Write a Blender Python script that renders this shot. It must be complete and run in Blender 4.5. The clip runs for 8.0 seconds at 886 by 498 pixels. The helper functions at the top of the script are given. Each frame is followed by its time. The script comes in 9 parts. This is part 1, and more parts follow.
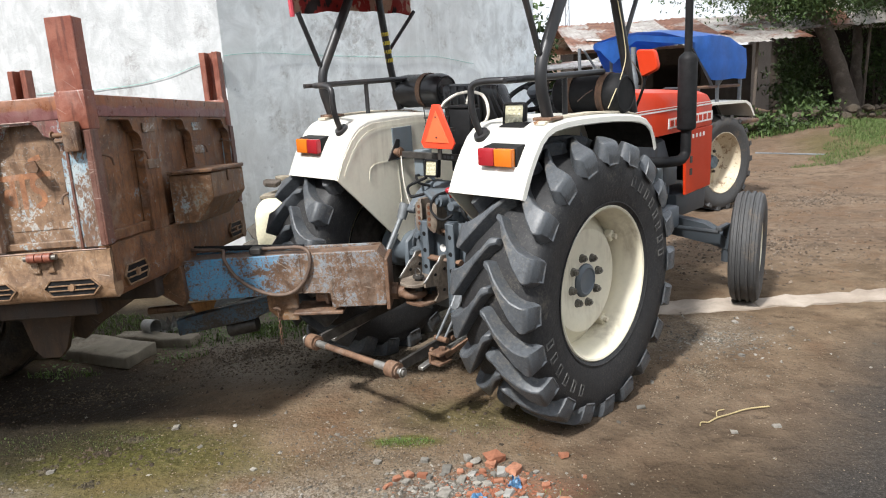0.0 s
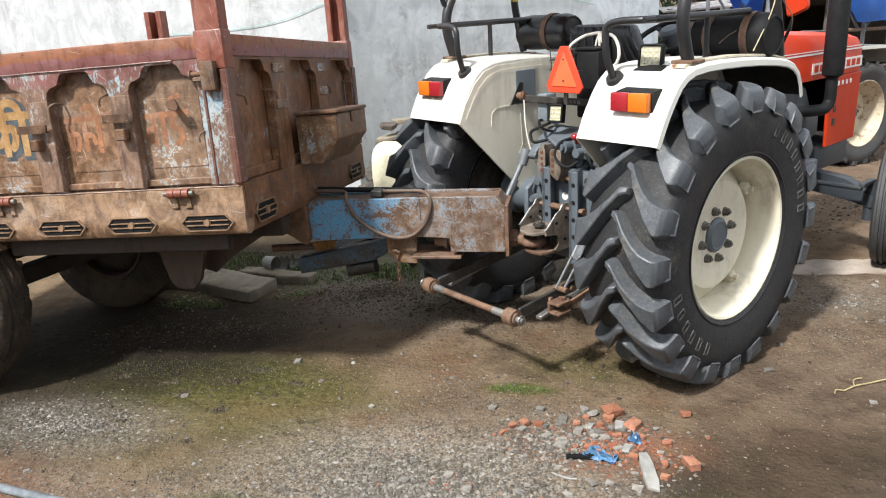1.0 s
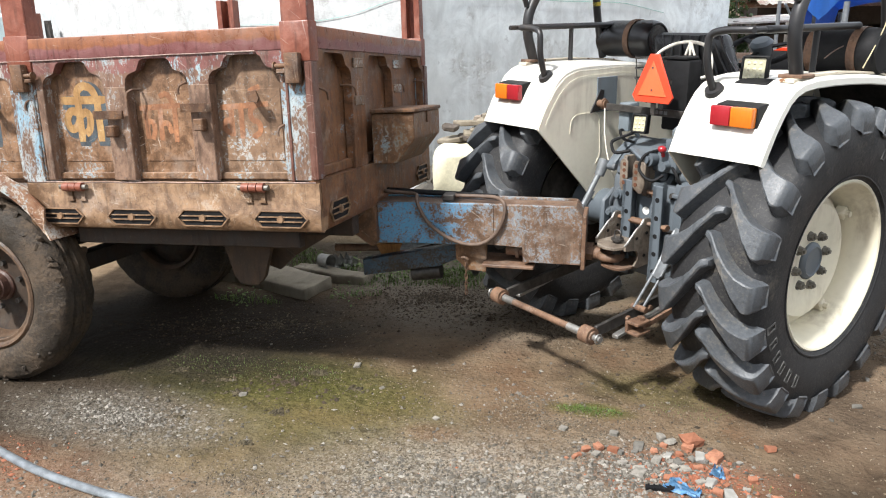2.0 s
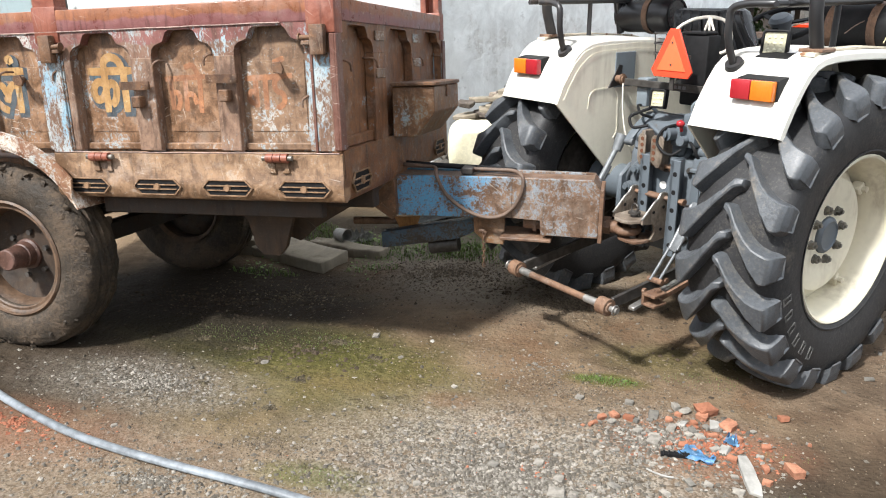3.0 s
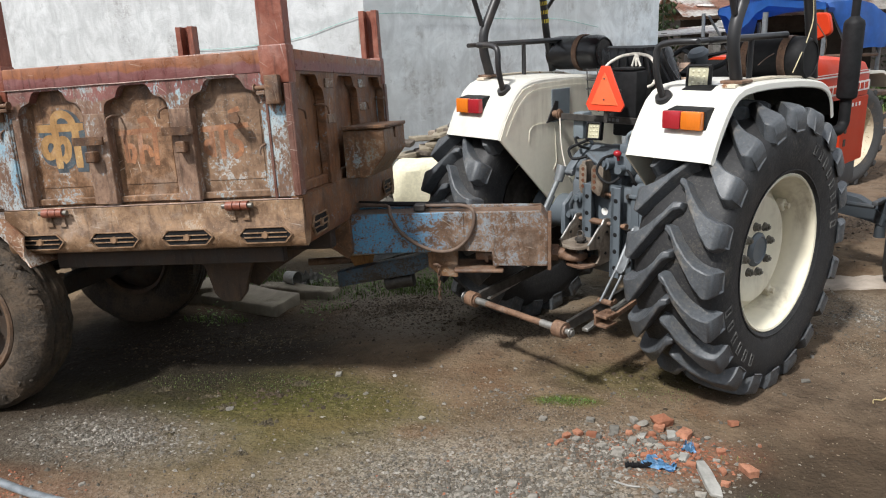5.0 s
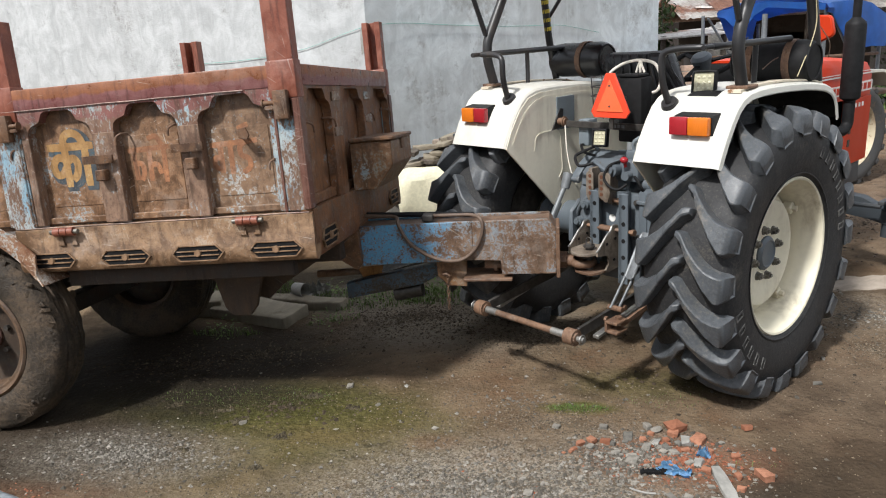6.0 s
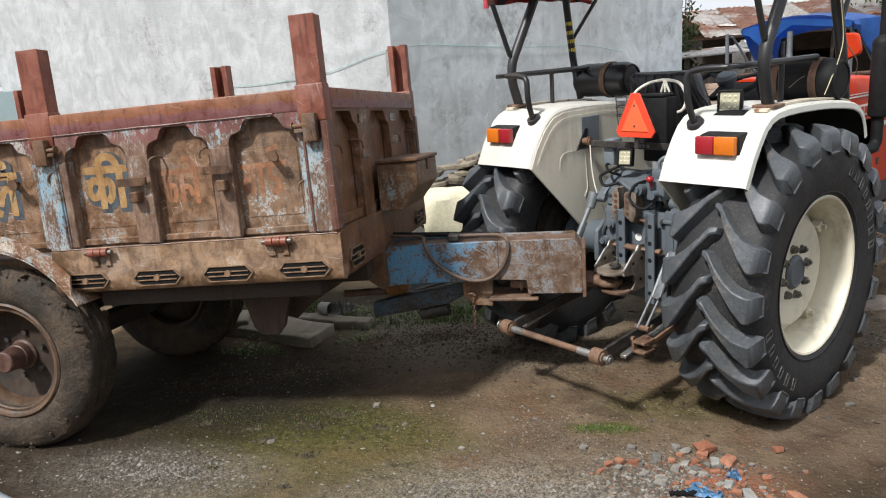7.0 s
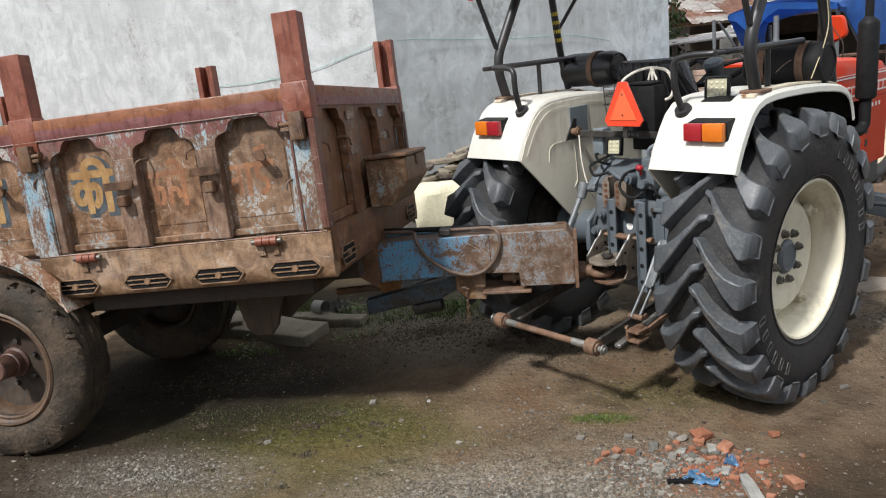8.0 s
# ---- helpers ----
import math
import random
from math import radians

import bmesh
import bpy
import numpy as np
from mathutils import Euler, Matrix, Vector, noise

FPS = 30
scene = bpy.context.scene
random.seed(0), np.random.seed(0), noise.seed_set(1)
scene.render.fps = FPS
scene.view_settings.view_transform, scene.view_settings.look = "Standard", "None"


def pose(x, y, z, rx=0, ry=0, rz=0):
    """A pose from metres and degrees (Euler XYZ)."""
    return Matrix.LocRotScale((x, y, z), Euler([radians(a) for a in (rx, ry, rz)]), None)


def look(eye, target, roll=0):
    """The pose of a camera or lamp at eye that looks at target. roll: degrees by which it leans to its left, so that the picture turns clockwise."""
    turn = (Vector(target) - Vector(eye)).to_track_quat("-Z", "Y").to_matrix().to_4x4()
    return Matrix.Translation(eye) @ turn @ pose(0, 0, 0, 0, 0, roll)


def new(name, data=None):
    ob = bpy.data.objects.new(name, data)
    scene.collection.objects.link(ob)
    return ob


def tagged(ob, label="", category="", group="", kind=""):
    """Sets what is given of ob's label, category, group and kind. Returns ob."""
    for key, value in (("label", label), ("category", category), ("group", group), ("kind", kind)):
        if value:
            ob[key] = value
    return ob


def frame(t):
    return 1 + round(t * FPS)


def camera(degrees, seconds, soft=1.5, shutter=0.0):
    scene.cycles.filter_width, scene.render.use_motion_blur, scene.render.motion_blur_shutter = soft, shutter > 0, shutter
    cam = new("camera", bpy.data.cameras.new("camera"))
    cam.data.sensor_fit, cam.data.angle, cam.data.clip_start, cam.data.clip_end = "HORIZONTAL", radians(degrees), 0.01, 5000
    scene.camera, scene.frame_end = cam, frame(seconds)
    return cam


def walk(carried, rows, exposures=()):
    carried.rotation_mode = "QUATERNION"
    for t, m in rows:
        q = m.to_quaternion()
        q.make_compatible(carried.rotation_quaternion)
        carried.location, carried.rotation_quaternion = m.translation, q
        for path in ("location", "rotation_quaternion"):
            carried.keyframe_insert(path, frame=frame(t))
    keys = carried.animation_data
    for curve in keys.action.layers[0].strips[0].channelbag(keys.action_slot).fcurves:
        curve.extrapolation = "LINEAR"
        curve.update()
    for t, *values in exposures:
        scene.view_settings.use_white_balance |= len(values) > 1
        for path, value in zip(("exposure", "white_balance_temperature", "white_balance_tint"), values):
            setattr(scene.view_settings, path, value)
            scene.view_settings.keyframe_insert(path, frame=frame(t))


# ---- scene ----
cam = camera(61.7, 8.0, 1.1)
PATH = [
    (0, (0.108, 0.138, 1.754), (0.013, 2.074, 1.261), -3.2),
    (0.5, (0.099, 0.142, 1.755), (-0.016, 2.059, 1.197), -2.7),
    (1, (0.002, 0.176, 1.743), (-0.363, 2.044, 1.128), -3.4),
    (1.5, (-0.159, 0.248, 1.743), (-0.575, 2.116, 1.165), -0.7),
    (1.7, (-0.191, 0.269, 1.744), (-0.641, 2.128, 1.158), -1.2),
    (2.8, (-0.265, 0.245, 1.71), (-0.679, 2.089, 1.057), -0.0),
    (3, (-0.263, 0.194, 1.712), (-0.725, 2.026, 1.057), -0.7),
    (3.5, (-0.233, 0.073, 1.735), (-0.619, 1.921, 1.077), -3.1),
    (4, (-0.273, 0.034, 1.74), (-0.667, 1.912, 1.176), -2.0),
    (4.5, (-0.285, 0.023, 1.739), (-0.682, 1.894, 1.154), -3.7),
    (4.7, (-0.315, 0.037, 1.74), (-0.664, 1.92, 1.162), -3.5),
    (5.8, (-0.383, 0.069, 1.773), (-0.618, 1.975, 1.213), -1.5),
    (6, (-0.387, 0.048, 1.773), (-0.681, 1.948, 1.22), -3.7),
    (6.5, (-0.385, 0.031, 1.788), (-0.654, 1.946, 1.281), -3.8),
    (7, (-0.398, 0.026, 1.785), (-0.752, 1.93, 1.285), -4.3),
    (7.5, (-0.41, 0.025, 1.789), (-0.84, 1.911, 1.28), -5.3),
    (8, (-0.387, 0.04, 1.785), (-0.726, 1.942, 1.268), -5.9),
]
walk(cam, [(t, look(eye, target, roll)) for t, eye, target, roll in PATH], [(t, stops, 6280, 10) for t, stops in ((0.0, 1.02), (1.0, 1.06), (1.7, 1.16), (3.0, 1.36), (3.5, 1.22), (4.0, 0.95), (4.5, 0.78), (6.0, 0.66), (8.0, 0.55))])
# ---- daylight: a thin overcast with a weak sun behind the camera's left shoulder ----
SUN_DOWN = Vector((0.44, 0.68, -1.0)).normalized()
world = bpy.data.worlds.new("sky")
scene.world = world
world.use_nodes = True
wn = world.node_tree.nodes
sky = wn.new("ShaderNodeTexSky")
sky.sky_type, sky.sun_disc = "NISHITA", False
sky.sun_elevation = math.asin(-SUN_DOWN.z)
sky.sun_rotation = math.atan2(-SUN_DOWN.x, -SUN_DOWN.y)
sky.air_density, sky.dust_density, sky.ozone_density = 1.0, 4.0, 1.0
cloud = wn.new("ShaderNodeMix")
cloud.data_type = "RGBA"
cloud.inputs["Factor"].default_value = 0.8
cloud.inputs[7].default_value = (8.6, 8.9, 9.3, 1)
world.node_tree.links.new(sky.outputs[0], cloud.inputs[6])
world.node_tree.links.new(cloud.outputs[2], wn["Background"].inputs["Color"])
wn["Background"].inputs["Strength"].default_value = 0.081

sun_data = bpy.data.lights.new("sun", "SUN")
sun_data.energy, sun_data.angle, sun_data.color = 3.4, radians(4.5), (1.0, 0.97, 0.92)
sun = new("sun", sun_data)
sun.matrix_world = look((-6, -9, 14), Vector((-6, -9, 14)) + SUN_DOWN)

# ---- materials ----
class Graph:
    """A short way to write node materials."""

    def __init__(self, name):
        self.mat = bpy.data.materials.new(name)
        self.mat.use_nodes = True
        self.tree = self.mat.node_tree
        self.bsdf = self.tree.nodes["Principled BSDF"]
        self.geo = self.tree.nodes.new("ShaderNodeTexCoord")

    def put(self, socket, value):
        if isinstance(value, bpy.types.NodeSocket):
            self.tree.links.new(value, socket)
        elif isinstance(value, tuple) and len(value) == 3 and socket.type == "RGBA":
            socket.default_value = (*value, 1)
        else:
            socket.default_value = value

    def coords(self, scale=(1, 1, 1), shift=(0, 0, 0)):
        node = self.tree.nodes.new("ShaderNodeMapping")
        self.put(node.inputs["Vector"], self.geo.outputs["Object"])
        node.inputs["Scale"].default_value, node.inputs["Location"].default_value = scale, shift
        return node.outputs[0]

    def noise(self, scale, detail=4.0, rough=0.55, where=None, warp=0.0):
        node = self.tree.nodes.new("ShaderNodeTexNoise")
        self.put(node.inputs["Vector"], where if where is not None else self.geo.outputs["Object"])
        node.inputs["Scale"].default_value, node.inputs["Detail"].default_value = scale, detail
        node.inputs["Roughness"].default_value, node.inputs["Distortion"].default_value = rough, warp
        return node.outputs["Fac"]

    def cells(self, scale, where=None, feature="F1"):
        node = self.tree.nodes.new("ShaderNodeTexVoronoi")
        node.feature = feature
        self.put(node.inputs["Vector"], where if where is not None else self.geo.outputs["Object"])
        node.inputs["Scale"].default_value = scale
        return node

    def span(self, value, lo, hi, a=0.0, b=1.0):
        node = self.tree.nodes.new("ShaderNodeMapRange")
        node.interpolation_type = "SMOOTHSTEP"
        self.put(node.inputs["Value"], value)
        for key, v in (("From Min", lo), ("From Max", hi), ("To Min", a), ("To Max", b)):
            node.inputs[key].default_value = v
        return node.outputs["Result"]

    def math(self, kind, a, b=0.0, clamp=False):
        node = self.tree.nodes.new("ShaderNodeMath")
        node.operation, node.use_clamp = kind, clamp
        self.put(node.inputs[0], a)
        self.put(node.inputs[1], b)
        return node.outputs[0]

    def mix(self, fac, a, b, blend="MIX"):
        node = self.tree.nodes.new("ShaderNodeMix")
        node.data_type, node.blend_type = "RGBA", blend
        self.put(node.inputs["Factor"], fac)
        self.put(node.inputs[6], a)
        self.put(node.inputs[7], b)
        return node.outputs[2]

    def axis(self, n, where=None):
        node = self.tree.nodes.new("ShaderNodeSeparateXYZ")
        self.put(node.inputs[0], where if where is not None else self.geo.outputs["Object"])
        return node.outputs[n]

    def blot(self, x, y, rx, ry, ragged, soft=0.35, amount=0.8):
        """A mask about an uneven patch of the ground round (x, y)."""
        dx = self.math("DIVIDE", self.math("SUBTRACT", self.axis(0), x), rx)
        dy = self.math("DIVIDE", self.math("SUBTRACT", self.axis(1), y), ry)
        d = self.math("SQRT", self.math("ADD", self.math("MULTIPLY", dx, dx), self.math("MULTIPLY", dy, dy)))
        d = self.math("ADD", d, self.math("MULTIPLY", self.math("SUBTRACT", ragged, 0.5), 1.6))
        return self.math("MULTIPLY", self.span(d, 1.0 - soft, 1.0 + soft, 1.0, 0.0), amount)

    def random(self):
        node = self.tree.nodes.new("ShaderNodeObjectInfo")
        return node.outputs["Random"]

    def island(self):
        node = self.tree.nodes.new("ShaderNodeNewGeometry")
        return node.outputs["Random Per Island"]

    def bump(self, height, strength=0.3, distance=0.005):
        node = self.tree.nodes.new("ShaderNodeBump")
        node.inputs["Strength"].default_value, node.inputs["Distance"].default_value = strength, distance
        self.put(node.inputs["Height"], height)
        if self.bsdf.inputs["Normal"].is_linked:
            self.tree.links.new(self.bsdf.inputs["Normal"].links[0].from_socket, node.inputs["Normal"])
        self.tree.links.new(node.outputs[0], self.bsdf.inputs["Normal"])

    def done(self, color, rough=0.6, metal=0.0, spec=0.5):
        self.put(self.bsdf.inputs["Base Color"], color)
        self.put(self.bsdf.inputs["Roughness"], rough)
        self.put(self.bsdf.inputs["Metallic"], metal)
        self.put(self.bsdf.inputs["Specular IOR Level"], spec)
        return self.mat


def painted(name, color, dirt=(0.16, 0.11, 0.07), worn=0.35, rough=0.4, chips=None, chip_at=0.68, spec=0.5):
    """Paint with dust, streaks and, where wanted, chips."""
    g = Graph(name)
    big, fine = g.noise(2.3, 5, 0.6), g.noise(38, 3, 0.6)
    streak = g.noise(6, 4, 0.6, g.coords((4, 4, 0.5)))
    shade = g.mix(g.span(fine, 0.3, 0.75, 0.0, 0.16), color, tuple(c * 0.72 for c in color))
    grime = g.math("MULTIPLY", g.span(big, 0.45, 0.75), g.span(streak, 0.35, 0.7))
    shade = g.mix(g.math("MULTIPLY", grime, worn), shade, dirt)
    if chips:
        spots = g.span(g.noise(13, 6, 0.7), chip_at, chip_at + 0.03)
        shade = g.mix(spots, shade, chips)
        g.bump(spots, 0.3, -0.0015)
    g.bump(fine, 0.06, 0.002)
    return g.done(shade, g.span(big, 0.3, 0.8, rough, rough + 0.25), 0.0, spec)


def rusty(name, rust, light, chip, chip_amount=0.5, chip2=None, rough=0.7, scratch=0.5, seed=0.0, over=None, grain=1.0, fade=None, stretch=(1, 1, 1)):
    """Old paint on rusting sheet steel: blotches, small flakes left of the paint, scratches, runs."""
    g = Graph(name)
    at = g.coords(stretch, (seed, seed * 1.7, seed * 0.6))
    big, mid, fine = g.noise(2.2, 5, 0.6, at), g.noise(11, 6, 0.68, at, 0.5), g.noise(75, 5, 0.72, at)
    runs = g.noise(12, 5, 0.6, g.coords((3.2, 3.2, 0.4), (seed, 0, 0)))
    shade = g.mix(g.span(mid, 0.34, 0.66), rust, light)
    if over:
        level = g.math("ADD", g.axis(2), g.math("MULTIPLY", g.math("SUBTRACT", g.noise(7, 5, 0.65, at), 0.5), over[2]))
        shade = g.mix(g.span(level, over[1] - 0.006, over[1] + 0.006), shade, g.mix(g.span(mid, 0.35, 0.65), over[0], tuple(c * 1.5 for c in over[0])))
    shade = g.mix(g.span(runs, 0.50, 0.70, 0.0, 0.6), shade, tuple(c * 0.38 for c in rust))
    pale = g.span(g.noise(5.5, 6, 0.7, g.coords((1, 1, 1), (seed + 9, 1, 2))), 0.52, 0.68, 0.0, 0.34 * grain)
    shade = g.mix(pale, shade, (light[0] * 0.9 + 0.10, light[0] * 0.6 + 0.115, light[0] * 0.45 + 0.105))
    edge = g.math("ADD", g.math("MULTIPLY", big, 0.22), g.math("ADD", g.math("MULTIPLY", mid, 0.36), g.math("MULTIPLY", fine, 0.42)))
    cut = 0.635 - 0.17 * chip_amount
    if fade:
        along = g.math("ADD", g.axis(0), g.math("MULTIPLY", g.math("SUBTRACT", g.noise(6, 5, 0.7, at), 0.5), 0.5))
        gone = g.span(along, fade[0] - fade[1], fade[0] + fade[1])
        chip = g.mix(gone, chip, fade[2])
        edge = g.math("SUBTRACT", edge, g.math("MULTIPLY", gone, fade[3]))
    flakes = g.span(edge, cut, cut + 0.02)
    if chip2:
        other = g.span(g.noise(3.4, 5, 0.6, g.coords((1, 1, 1), (seed + 5, 3, 1))), 0.46, 0.56)
        chip = g.mix(other, chip, chip2)
    shade = g.mix(flakes, shade, g.mix(g.span(fine, 0.35, 0.75, 0.0, 0.55), chip, light))
    for turn, shift, size in ((38, 1.0, 52), (-24, 4.0, 66), (80, 7.0, 58), (12, 11.0, 60)):
        node = g.tree.nodes.new("ShaderNodeMapping")
        node.vector_type = "TEXTURE"
        g.put(node.inputs["Vector"], g.geo.outputs["Object"])
        node.inputs["Rotation"].default_value = (0, radians(turn), 0)
        node.inputs["Scale"].default_value = (7.0, 1.2, 0.36)
        node.inputs["Location"].default_value = (seed + shift, shift, 0)
        lines = g.noise(size, 1.5, 0.4, node.outputs[0], 0.15)
        where = g.span(g.noise(2.6, 3, 0.6, g.coords((1, 1, 1), (seed + shift, 5, shift))), 0.47, 0.66, 0.0, scratch * 0.62)
        shade = g.mix(g.math("MULTIPLY", g.span(lines, 0.715, 0.735), where), shade, (0.47, 0.42, 0.36))
    shade = g.mix(g.span(fine, 0.52, 0.68, 0.0, 0.5 * grain), shade, tuple(c * 0.5 for c in rust))
    shade = g.mix(g.span(g.noise(34, 5, 0.75, at, 0.3), 0.57, 0.67, 0.0, 0.5 * grain), shade, tuple(c * 0.5 for c in rust))
    spots = g.span(g.noise(130, 3, 0.6, at), 0.62, 0.69, 0.0, 0.5 * grain)
    shade = g.mix(spots, shade, (0.27, 0.20, 0.14))
    g.bump(mid, 0.25, 0.006)
    g.bump(fine, 0.45, 0.003)
    g.bump(flakes, 0.35, 0.0015)
    return g.done(shade, g.span(mid, 0.3, 0.7, rough - 0.2, rough + 0.12), 0.0, 0.45)


def rubbery(name, color, mud, amount, rough=0.62, speckle=0.0):
    """Rubber with dried dust in patches, scuffs and, where wanted, pale specks of dried mud."""
    g = Graph(name)
    big, fine = g.noise(5, 6, 0.65), g.noise(70, 4, 0.7)
    shade = g.mix(g.span(fine, 0.35, 0.75, 0.0, 0.5), color, tuple(c * 1.7 for c in color))
    dust = g.math("ADD", g.math("MULTIPLY", big, 0.7), g.math("MULTIPLY", fine, 0.3))
    shade = g.mix(g.span(dust, 0.62 - amount * 0.3, 0.74 - amount * 0.2, 0.0, 0.85), shade, mud)
    if speckle:
        where = g.span(g.noise(3.1, 4, 0.6, g.coords((1, 1, 1), (7, 2, 5))), 0.46, 0.62, 0.12, speckle)
        shade = g.mix(g.math("MULTIPLY", g.span(g.noise(95, 4, 0.75), 0.55, 0.63), where), shade, (0.17, 0.152, 0.12))
        scuff = g.noise(16, 5, 0.7, g.coords((1, 1, 1), (3, 3, 9)), 0.8)
        shade = g.mix(g.span(scuff, 0.54, 0.70, 0.0, 0.6), shade, tuple(c * 0.45 for c in color))
        g.bump(g.noise(30, 5, 0.7), 0.5, 0.006)
    g.bump(fine, 0.3, 0.003)
    if amount > 0.5:
        g.bump(g.noise(17, 6, 0.7), 0.6, 0.03)
    return g.done(shade, g.span(big, 0.3, 0.8, rough - 0.1, rough + 0.2), 0.0, 0.4)


def plain(name, color, rough=0.5, metal=0.0, vary=0.25, scale=30.0, bump=0.1, spec=0.5):
    g = Graph(name)
    fine, big = g.noise(scale, 4, 0.6), g.noise(scale / 9, 4, 0.6)
    v = g.math("ADD", g.math("MULTIPLY", fine, 0.5), g.math("MULTIPLY", big, 0.5))
    shade = g.mix(g.span(v, 0.35, 0.65), tuple(c * (1 - vary) for c in color), tuple(min(1, c * (1 + vary)) for c in color))
    g.bump(fine, bump, 0.002)
    return g.done(shade, g.span(big, 0.3, 0.7, max(0.03, rough - 0.08), min(1, rough + 0.12)), metal, spec)


def lens_plastic(name, color):
    g = Graph(name)
    lines = g.noise(160, 1, 0.4, g.coords((1, 0.2, 0.2)))
    shade = g.mix(g.span(lines, 0.4, 0.6, 0.0, 0.10), color, tuple(min(1, c * 1.5) for c in color))
    g.bump(lines, 0.2, 0.001)
    return g.done(shade, 0.18)


def plaster(name, color, stain, patchy=0.5):
    """Cement render laid on by hand: trowel marks, damp clouds, pits."""
    g = Graph(name)
    big, mid, fine = g.noise(0.9, 6, 0.62), g.noise(4.5, 6, 0.68, None, 0.6), g.noise(34, 5, 0.65)
    runs = g.noise(3, 5, 0.6, g.coords((2.2, 2.2, 0.35)))
    shade = g.mix(g.span(mid, 0.32, 0.70), tuple(c * 0.80 for c in color), tuple(min(1, c * 1.16) for c in color))
    shade = g.mix(g.span(big, 0.42, 0.66, 0.0, patchy), shade, stain)
    shade = g.mix(g.span(runs, 0.55, 0.75, 0.0, 0.35), shade, tuple(c * 0.7 for c in stain))
    spots = g.math("MULTIPLY", g.span(g.noise(7, 5, 0.7), 0.62, 0.70), 0.45)
    shade = g.mix(spots, shade, tuple(c * 0.55 for c in stain))
    shade = g.mix(g.span(fine, 0.6, 0.75, 0.0, 0.3), shade, tuple(c * 0.6 for c in color))
    rough_spots = g.math("MULTIPLY", g.span(g.noise(1.6, 6, 0.7, g.coords((1, 1, 1), (3, 7, 2))), 0.53, 0.66), g.span(g.noise(16, 4, 0.7), 0.36, 0.62))
    shade = g.mix(g.math("MULTIPLY", rough_spots, 0.6), shade, (stain[0] * 0.60, stain[1] * 0.56, stain[2] * 0.52))
    streaks = g.noise(9, 4, 0.6, g.coords((1.6, 1.6, 0.14)))
    shade = g.mix(g.span(streaks, 0.52, 0.72, 0.0, 0.22), shade, tuple(min(1, c * 1.3) for c in color))
    g.bump(mid, 0.22, 0.015)
    g.bump(fine, 0.5, 0.006)
    g.bump(rough_spots, 0.4, -0.008)
    return g.done(shade, 0.9, 0.0, 0.25)


